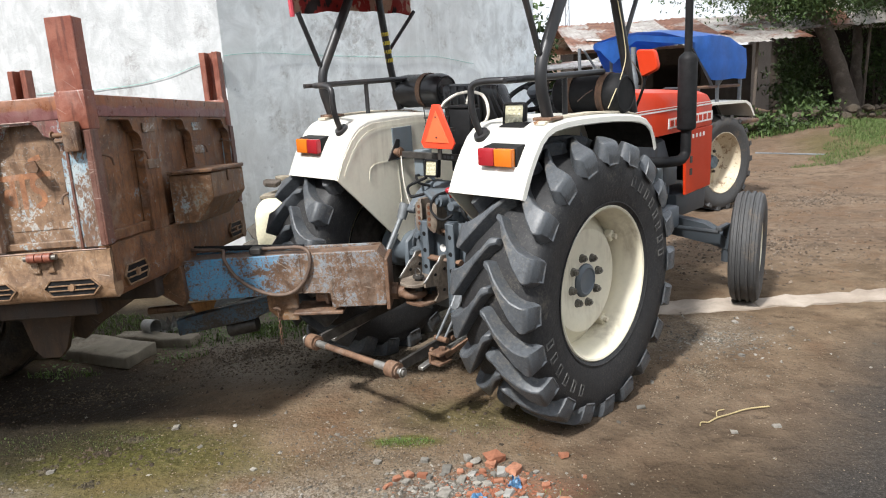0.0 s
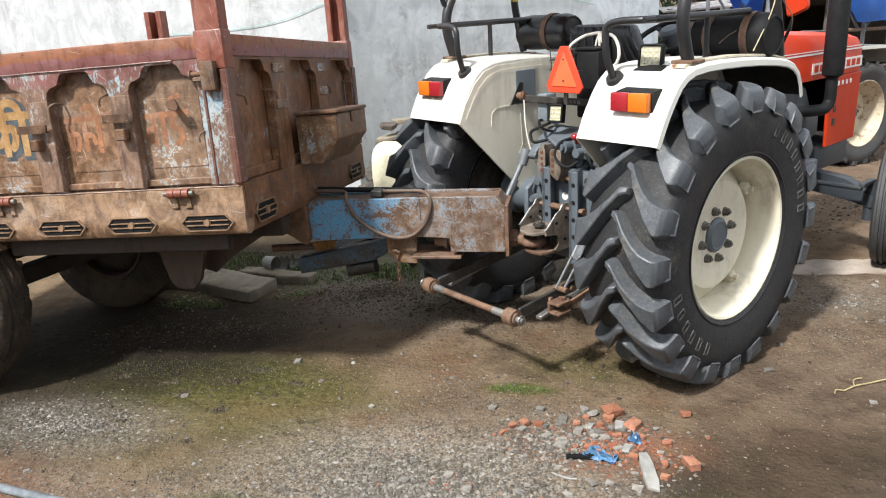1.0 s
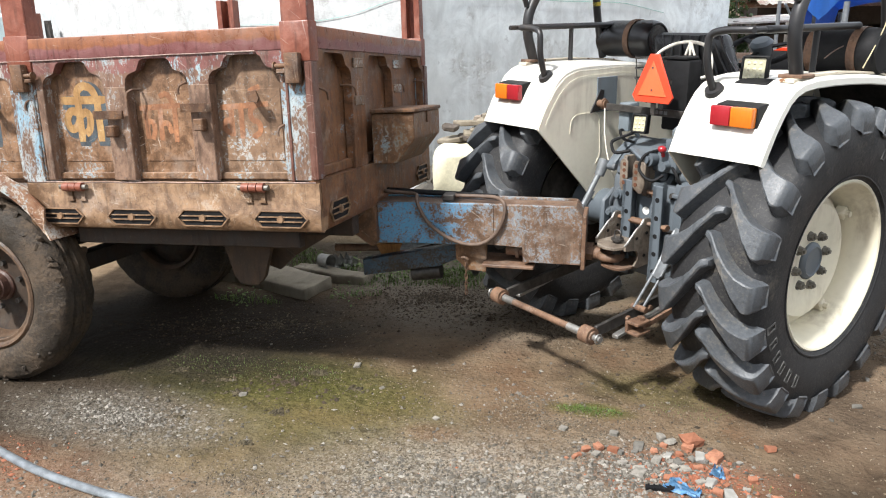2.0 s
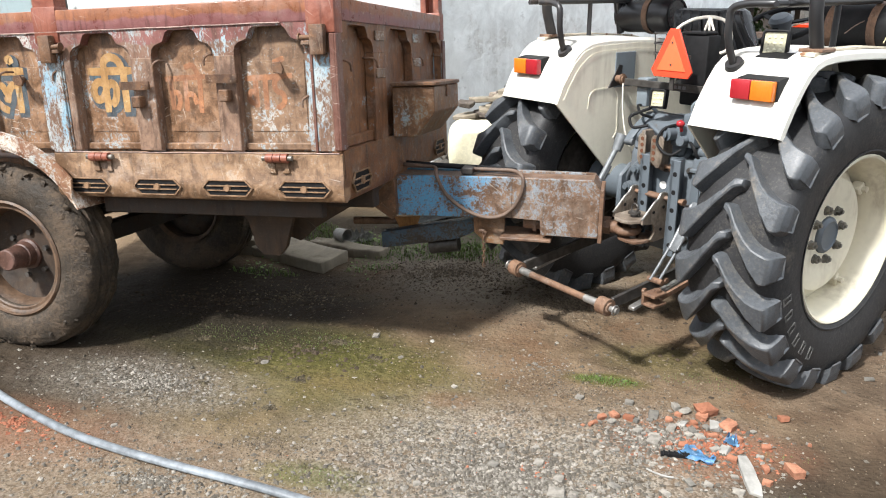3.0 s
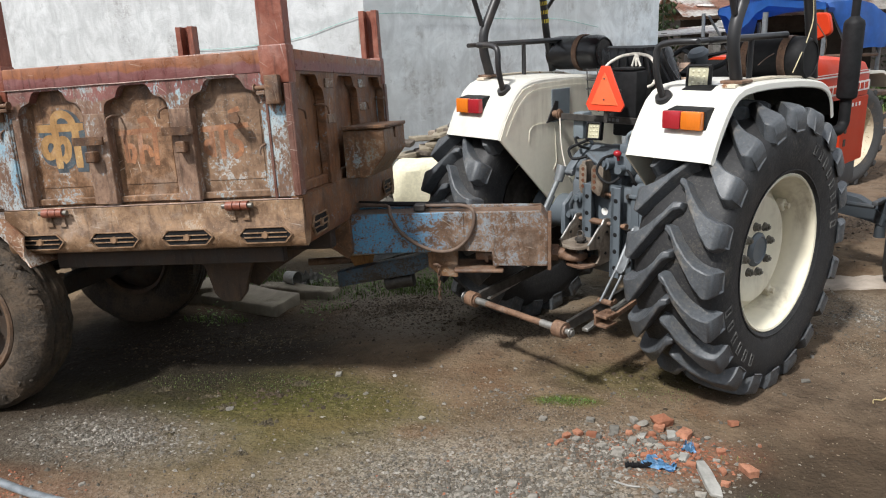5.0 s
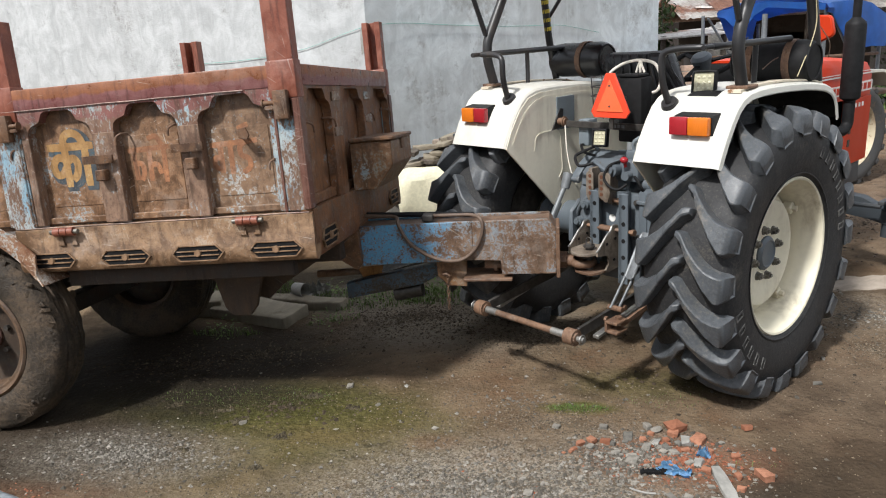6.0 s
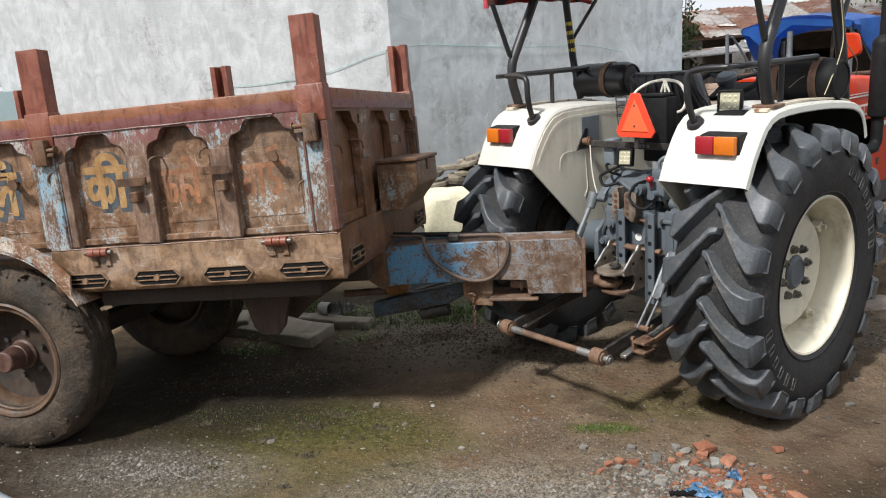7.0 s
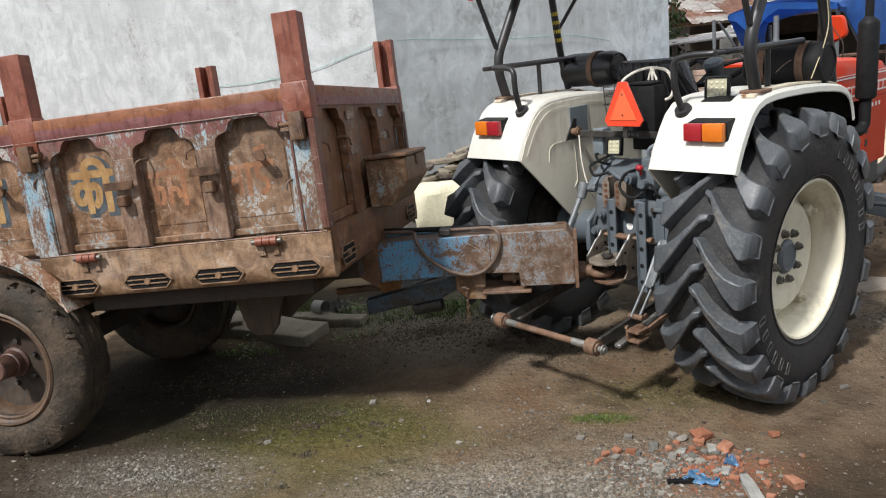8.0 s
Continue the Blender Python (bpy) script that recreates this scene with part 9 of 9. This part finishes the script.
crumpled("plastic_scrap", "pale yellow-green wrapper by the wheel", "plastic scrap", M_YELLOW, -0.98, 5.0, (0.12, 0.08), 12, 0.8)
crumpled("leaf_scrap", "thin white scrap on the gravel", "paper scrap", M_WHITE_BITS, -0.385, 2.40, (0.06, 0.03), 14, 0.4)

bm = bmesh.new()
box(bm, -0.055, 0.055, -0.011, 0.011, 0.0, 0.016, 0.003)
for k in range(5):
    box(bm, -0.045 + 0.02 * k, -0.038 + 0.02 * k, -0.013, 0.013, 0.012, 0.018)
solo("plastic_clip", bm, M_MATT_BLACK, "broken black plastic strip on the rubble", "plastic strip", m=pose(0.0, 2.785, ground_z(0, 2.785), 0, 0, 4))

bm = bmesh.new()
pipe(bm, [(-0.05, 0.012, 0.004), (-0.02, -0.004, 0.006), (0.02, -0.010, 0.005), (0.05, -0.004, 0.004)], 0.004, 0.02, 6)
solo("white_twig", bm, M_WHITE_BITS, "short pale peeled twig", "twig", m=pose(-0.06, 2.655, ground_z(-0.06, 2.655), 0, 0, -10))

bm = bmesh.new()
pipe(bm, [(0, 0, 0.006), (0.05, 0.035, 0.012), (0.13, 0.075, 0.008), (0.22, 0.12, 0.010), (0.34, 0.145, 0.006)], 0.004, 0.05, 6)
pipe(bm, [(0.05, 0.035, 0.012), (0.06, 0.085, 0.02), (0.11, 0.12, 0.01)], 0.003, 0.03, 6)
pipe(bm, [(0.0, 0.0, 0.006), (-0.04, 0.0, 0.01), (-0.05, -0.03, 0.006)], 0.003, 0.02, 6)
solo("dry_stalk", bm, M_STRAW, "dry yellowish plant stalk lying on the earth", "stalk", m=Matrix.Translation((1.175, 3.42, ground_z(1.2, 3.45))))


def water_hose():
    line = [(-4.6, 3.75), (-3.9, 3.12), (-3.45, 2.83), (-3.006, 2.603), (-2.70, 2.475), (-2.386, 2.373), (-2.10, 2.318), (-1.808, 2.278), (-1.5, 2.235), (-1.225, 2.186), (-0.8, 2.09), (-0.3, 1.93), (0.5, 1.65)]
    bm = bmesh.new()
    pts = rounded([(x, y, ground_z(x, y) + 0.013) for x, y in line], 0.2, 5)
    pipe(bm, [p - Vector((line[0][0], line[0][1], 0)) for p in pts], 0.019, 0, 12)
    for v in bm.verts:
        v.co.z = (v.co.z - 0.013) * 0.8 + 0.013
    solo("water_hose", bm, M_HOSE, "flattened grey plastic water hose across the yard", "hose", m=Matrix.Translation((line[0][0], line[0][1], 0)))


water_hose()


def slab(name, at, size, turn, tilt, label, seed):
    rng = random.Random(seed)
    bm = bmesh.new()
    box(bm, -size[0] / 2, size[0] / 2, -size[1] / 2, size[1] / 2, -size[2], 0, 0.012)
    bmesh.ops.subdivide_edges(bm, edges=bm.edges[:], cuts=4, use_grid_fill=True)
    for v in bm.verts:
        v.co += 0.014 * noise.noise_vector(v.co * 6 + Vector((seed, 0, 0))) + 0.006 * noise.noise_vector(v.co * 22)
    solo(name, bm, M_SLAB, label, "slab", "broken slabs", m=pose(at[0], at[1], at[2], tilt, 0, turn))


slab("concrete_slab", (-2.50, 4.83, -0.02), (0.68, 0.28, 0.11), -20, 2, "broken grey concrete slab lying under the trailer", 1)
slab("concrete_slab", (-2.19, 5.00, -0.02), (0.62, 0.12, 0.11), -13, 0, "long narrow grey stone slab beside weeds", 2)
slab("concrete_slab", (-3.05, 4.95, 0.0), (0.42, 0.34, 0.14), 20, -3, "tilted pale concrete block", 3)

bm = bmesh.new()
turned(bm, [(0, 0.0002), (0, 0.045), (0.10, 0.052), (0.105, 0.055), (0.105, 0.050), (0.01, 0.040), (0.01, 0.0002)], 20, "x", False)
solo("tin_can", bm, M_WHITE_BITS, "white tin can lying on its side", "can", m=pose(-2.31, 5.10, 0.02, 0, 0, -25))


def heap():
    """Stones, rags and a sack heaped against the house wall."""
    rng = random.Random(31)
    for k in range(34):
        t, row = rng.uniform(-0.4, 0.9), k // 10
        x = -1.62 + 0.654 * t + 0.30 * (1 - row * 0.22) * rng.uniform(0.2, 1)
        y = 6.25 + 0.757 * t - 0.45 * (1 - row * 0.2) * rng.uniform(0.3, 1)
        s = rng.uniform(0.12, 0.24)
        bm = bmesh.new()
        lump(bm, (0, 0, 0), (s, s * 0.8, s * 0.6), 500 + k, 0.22, 1)
        solo("heap_stone", bm, M_RUBBLE, "rough stone in a heap against the wall", "stone", "heap against the wall", m=Matrix.Translation((x, y, -0.05 + 0.17 * row)), smooth=25)
    for k in range(16):
        t = rng.random()
        x, y, z = -1.55 + 0.55 * t + rng.uniform(-0.05, 0.05), 5.98 + 0.16 * t + rng.uniform(-0.06, 0.06), 0.68 + 0.02 * k
        w, d = rng.uniform(0.18, 0.42), rng.uniform(0.12, 0.24)
        bm = bmesh.new()
        line = [(w / 2 * math.cos(a) * rng.uniform(0.7, 1.1), d / 2 * math.sin(a) * rng.uniform(0.7, 1.1)) for a in [2 * math.pi * i / 7 for i in range(7)]]
        prism(bm, line, -0.018, 0.018, 2, 0.006)
        for v in bm.verts:
            v.co += 0.012 * noise.noise_vector(v.co * 9 + Vector((k, 0, 0)))
        mat = (M_CONCRETE, M_SLAB, M_BARK, M_SLAB)[k % 4]
        solo("flat_stone", bm, mat, "thin broken flagstone piled in a heap by the wall", "stone", "heap against the wall", m=pose(x, y, z, rng.uniform(-12, 12), rng.uniform(-12, 12), rng.uniform(-30, 60)), smooth=15)
    bm = bmesh.new()
    box(bm, -0.25, 0.22, -0.13, 0.13, 0, 0.455, 0.09, segments=4)
    bmesh.ops.subdivide_edges(bm, edges=bm.edges[:], cuts=3, use_grid_fill=True)
    for v in bm.verts:
        v.co += 0.040 * noise.noise_vector(v.co * 4.0) + 0.016 * noise.noise_vector(v.co * 11)
        v.co.x *= 1 - 0.25 * max(0, v.co.z - 0.2)
    solo("plastic_sack", bm, M_SACK, "full cream plastic sack standing on the stone heap", "sack", m=pose(-1.34, 5.66, 0.32, -6, 3, 22), smooth=70)
    bm = bmesh.new()
    box(bm, -0.30, 0.30, -0.16, 0.16, -0.45, 0.0, 0.03)
    for v in bm.verts:
        v.co += 0.02 * noise.noise_vector(v.co * 5)
    solo("stone_block", bm, M_RUBBLE, "squared stone under the cream sack", "stone", m=pose(-1.29, 5.72, 0.335, 0, 0, 25))


heap()


def blades(name, label, patches, seed, count, tall, mat, category="grass"):
    """Grass and weeds as single bent blades."""
    rng = random.Random(seed)
    verts, faces = [], []
    total = sum(p[2] * p[3] for p in patches)
    for x, y, rx, ry in patches:
        for k in range(int(count * rx * ry / total)):
            a, d = rng.uniform(0, 6.283), math.sqrt(rng.random())
            px, py = x + rx * d * math.cos(a), y + ry * d * math.sin(a)
            h, w, b = tall * rng.uniform(0.4, 1.2), tall * rng.uniform(0.03, 0.08), rng.uniform(0, 6.283)
            bend = Vector((math.cos(b), math.sin(b), 0)) * h * rng.uniform(0.1, 0.8)
            side = Vector((-math.sin(b), math.cos(b), 0)) * w
            base = Vector((px, py, ground_z(px, py) - 0.003))
            n = len(verts)
            mid, tip = base + bend * 0.35 + Vector((0, 0, h * 0.6)), base + bend + Vector((0, 0, h))
            verts += [tuple(base - side), tuple(base + side), tuple(mid + side * 0.8), tuple(mid - side * 0.8), tuple(tip)]
            faces += [(n, n + 1, n + 2, n + 3), (n + 3, n + 2, n + 4)]
    data = bpy.data.meshes.new(name)
    data.from_pydata(verts, [], faces)
    data.materials.append(mat)
    tagged(new(name, data), label, category, kind="stuff")


blades("short_grass", "sparse short green grass in patches", ((-0.29, 3.34, 0.15, 0.05), (-0.29, 3.34, 0.09, 0.03), (0.47, 2.58, 0.12, 0.05), (-1.30, 2.34, 0.17, 0.05), (0.15, 3.42, 0.2, 0.08), (0.62, 2.42, 0.12, 0.05), (0.42, 2.86, 0.10, 0.03), (-2.0, 3.42, 0.5, 0.12)), 61, 1500, 0.014, M_WEED)
blades("grass_tuft", "small tuft of fresh green grass on the earth", ((-0.29, 3.335, 0.15, 0.035), (-0.33, 3.345, 0.07, 0.02)), 65, 650, 0.017, M_WEED)
blades("weeds", "green weeds growing by the slabs and wall", ((-1.55, 4.95, 0.45, 0.18), (-1.1, 4.95, 0.40, 0.22), (-2.0, 5.22, 0.35, 0.12), (-2.6, 4.5, 0.25, 0.06), (-0.95, 5.35, 0.25, 0.15), (-1.9, 4.66, 0.20, 0.05), (-2.9, 5.4, 0.5, 0.3)), 62, 4200, 0.042, M_WEED, "weeds")
blades("bank_grass", "green grass on the bank", ((5.55, 12.12, 0.40, 0.12), (6.05, 12.5, 0.48, 0.32), (6.6, 13.1, 0.5, 0.5), (7.1, 13.9, 0.5, 0.6), (7.7, 14.8, 0.5, 0.7)), 63, 8500, 0.06, M_BANK_GRASS)
blades("tall_weeds", "taller weeds below the sheds", ((4.4, 14.9, 1.2, 0.2), (6.3, 15.1, 1.2, 0.25), (8.8, 16.4, 1.6, 0.3)), 64, 1100, 0.13, M_BANK_GRASS, "weeds")


def broad_weeds():
    """Low plants with broad leaves near the slabs."""
    rng = random.Random(71)
    verts, faces = [], []
    for cx, cy in ((-1.62, 4.93), (-1.42, 5.02), (-1.2, 4.9), (-1.05, 5.12), (-1.78, 5.1), (-2.05, 5.2), (-2.62, 4.47), (-1.9, 4.64), (-1.3, 5.25), (-0.9, 4.95)):
        for k in range(60):
            a, h = rng.uniform(0, 6.283), 0.09 * rng.random() ** 1.6
            d = 0.005 + 0.16 * rng.random()
            base = Vector((cx + d * math.cos(a), cy + d * math.sin(a), ground_z(cx, cy) + h))
            out, side = Vector((math.cos(a), math.sin(a), rng.uniform(-0.3, 0.6))), Vector((-math.sin(a), math.cos(a), 0))
            s = rng.uniform(0.007, 0.020)
            n = len(verts)
            verts += [tuple(base), tuple(base + out * s + side * s * 0.5), tuple(base + out * s * 2), tuple(base + out * s - side * s * 0.5)]
            faces.append((n, n + 1, n + 2, n + 3))
    data = bpy.data.meshes.new("broadleaf_weeds")
    data.from_pydata(verts, [], faces)
    data.materials.append(M_WEED)
    tagged(new("broadleaf_weeds", data), "low broad-leaved weeds by the slabs", "weeds", kind="stuff")


broad_weeds()


def grit(name, label, count, zones, sizes, seed, mat):
    """Loose stone chips strewn over zones of (x, y, rx, ry, share)."""
    rng = np.random.default_rng(seed)
    octa = np.array([(1, 0, 0), (-1, 0, 0), (0, 1, 0), (0, -1, 0), (0, 0, 1), (0, 0, -1)], float)
    tris = np.array([(0, 2, 4), (2, 1, 4), (1, 3, 4), (3, 0, 4), (2, 0, 5), (1, 2, 5), (3, 1, 5), (0, 3, 5)])
    verts, faces, base = [], [], 0
    for x, y, rx, ry, share in zones:
        n = int(count * share)
        a, d = rng.uniform(0, 2 * np.pi, n), np.clip(np.abs(rng.normal(0, 0.55, n)), 0, 1.6)
        for px, py in zip(x + rx * d * np.cos(a), y + ry * d * np.sin(a)):
            s = sizes[0] + (sizes[1] - sizes[0]) * rng.random() ** 2.5
            p = octa * rng.uniform(0.6, 1.2, (6, 3)) * (s, s * rng.uniform(0.6, 1.0), s * rng.uniform(0.35, 0.7))
            turn = rng.uniform(0, 2 * np.pi)
            c, q = np.cos(turn), np.sin(turn)
            p = np.stack([p[:, 0] * c - p[:, 1] * q, p[:, 0] * q + p[:, 1] * c, p[:, 2] + rng.normal(0, 0.15, 6) * s], 1)
            verts.append(p + (px, py, ground_z(px, py) + s * 0.12))
            faces.append(tris + base)
            base += 6
    data = bpy.data.meshes.new(name)
    data.from_pydata(np.concatenate(verts).tolist(), [], np.concatenate(faces).tolist())
    data.materials.append(mat)
    tagged(new(name, data), label, "gravel", kind="stuff")


grit("gravel", "grey crushed stone chips pressed into the earth", 17000, ((-0.62, 2.50, 0.75, 0.42, 0.42), (-2.36, 2.85, 0.60, 0.25, 0.11), (-0.05, 2.88, 0.36, 0.20, 0.16), (-1.9, 2.2, 1.2, 0.35, 0.10), (1.5, 4.5, 0.6, 0.4, 0.05), (-0.6, 3.4, 1.3, 0.5, 0.02)), (0.0035, 0.0155), 5, M_STONES)
grit("pebbles", "scattered larger pebbles and chips", 800, ((-0.45, 2.50, 0.75, 0.40, 0.60), (-2.38, 2.82, 0.50, 0.20, 0.17), (0.1, 2.9, 0.45, 0.22, 0.17), (-0.5, 3.4, 1.6, 0.7, 0.03), (1.7, 4.3, 0.8, 0.7, 0.07)), (0.007, 0.019), 6, M_STONES)
grit("brick_crumbs", "orange brick crumbs strewn over the earth", 1300, ((0.12, 2.88, 0.28, 0.15, 0.62), (-2.7, 2.40, 0.45, 0.18, 0.22), (-0.5, 2.6, 0.7, 0.3, 0.05)), (0.004, 0.016), 7, varied("brick_crumb", (0.20, 0.068, 0.036), (0.34, 0.14, 0.08), 0.9, True))
grit("mud_clods", "dark clods of trodden mud", 1500, ((-2.6, 3.9, 1.2, 0.5, 0.4), (-0.9, 4.3, 1.2, 0.6, 0.3), (0.4, 3.7, 1.0, 0.3, 0.15), (-1.75, 3.3, 0.5, 0.25, 0.15)), (0.005, 0.018), 8, varied("mud_clod", (0.036, 0.026, 0.017), (0.090, 0.064, 0.042), 0.9, True))
grit("hoof_clods", "small clods of mud kicked up by hooves", 700, ((-2.36, 3.32, 0.05, 0.03, 0.14), (-1.95, 3.16, 0.06, 0.03, 0.16), (-1.68, 3.03, 0.04, 0.03, 0.16), (-1.71, 2.76, 0.04, 0.02, 0.12), (-1.63, 3.43, 0.08, 0.04, 0.18), (-2.1, 2.90, 0.04, 0.02, 0.08), (-2.08, 3.27, 0.05, 0.02, 0.08), (-1.4, 3.3, 0.08, 0.05, 0.08)), (0.005, 0.017), 12, varied("hoof_clod", (0.030, 0.024, 0.014), (0.105, 0.084, 0.050), 0.9, True))
grit("shade_grit", "damp mixed grit and clods below the drawbar", 12000, ((-1.3, 4.55, 1.0, 0.55, 0.5), (-2.2, 4.1, 1.0, 0.5, 0.12), (-0.5, 4.2, 0.7, 0.4, 0.25)), (0.003, 0.012), 15, varied("shade_grit", (0.055, 0.041, 0.027), (0.21, 0.165, 0.115), 0.85, True, 40.0, 1.8))
grit("yard_grit", "sandy grit over the yard", 24000, ((-0.4, 3.2, 1.8, 0.8, 0.45), (1.3, 4.0, 1.0, 0.9, 0.25), (-1.6, 2.5, 1.3, 0.5, 0.2), (-0.3, 2.2, 1.0, 0.4, 0.10)), (0.0022, 0.0075), 9, varied("yard_grit", (0.035, 0.027, 0.018), (0.24, 0.19, 0.135), 0.9, True))

grit("far_grit", "loose clods and chips over the far yard", 9000, ((2.6, 6.8, 1.8, 1.6, 0.4), (4.3, 9.5, 1.8, 1.6, 0.35), (5.6, 12.0, 1.6, 1.3, 0.25)), (0.004, 0.022), 16, varied("far_grit", (0.060, 0.043, 0.030), (0.24, 0.19, 0.145), 0.9, True, 40.0, 1.8))


def wall_string():
    bm = bmesh.new()
    right_out, left_out = Vector((0.757, -0.654)), Vector((-0.436, -0.90))
    pts = []
    for s, z in ((3.0, 1.70), (2.4, 1.80), (1.6, 1.815), (0.9, 1.855), (0.35, 1.895)):
        p = WALL_CORNER + FACE_RIGHT * s + right_out * 0.012
        pts.append((p.x - WALL_CORNER.x, p.y - WALL_CORNER.y, z))
    pts.append((0.02, -0.03, 1.885))
    for s, z in ((0.25, 1.83), (0.6, 1.745), (1.0, 1.69), (1.6, 1.66), (2.4, 1.65)):
        p = WALL_CORNER + FACE_LEFT * s + left_out * 0.012
        pts.append((p.x - WALL_CORNER.x, p.y - WALL_CORNER.y, z))
    pipe(bm, pts, 0.0024, 0.15, 6)
    solo("wall_string", bm, M_STRING, "green plastic string tied round the house corner", "string", m=Matrix.Translation((WALL_CORNER.x, WALL_CORNER.y, 0)))
    bm = bmesh.new()
    prism(bm, [(-0.03, -0.20), (0.02, -0.16), (0.025, 0.0), (-0.015, 0.02), (-0.03, -0.06)], -0.004, 0.004, 1, 0.001)
    solo("cloth_tag", bm, M_WHITE_BITS, "pale cloth scrap hanging at the house corner", "cloth scrap", m=pose(-1.85, 6.07, 1.86, 0, 0, -20))


wall_string()

bm = bmesh.new()
rod(bm, (0, 0, ground_z(5.11, 13.56) + 0.012), (0.86, -0.78, ground_z(5.97, 12.78) + 0.012), 0.016, sides=10)
solo("steel_pipe", bm, M_ZINC, "pale steel pipe lying on the far yard", "pipe", m=Matrix.Translation((5.11, 13.56, 0)))

# a low lean-to roof between the house and the sheds
lean = thing("lean_to", Matrix.Translation((1.58, 11.4, -0.03)), "small rusty lean-to roof on thin posts", "lean-to")
bm = bmesh.new()
box(bm, -0.45, 0.45, -0.5, 0.6, 1.60, 1.625, 0.004, pose(0, 0, 0, 3, -2))
part("roof_sheet", bm, M_TIN, lean)
for dx in (-0.4, 0.4):
    bm = bmesh.new()
    rod(bm, (dx, -0.4, -0.3), (dx, -0.4, 1.60), 0.04, sides=8)
    part("roof_post", bm, M_BARK, lean)
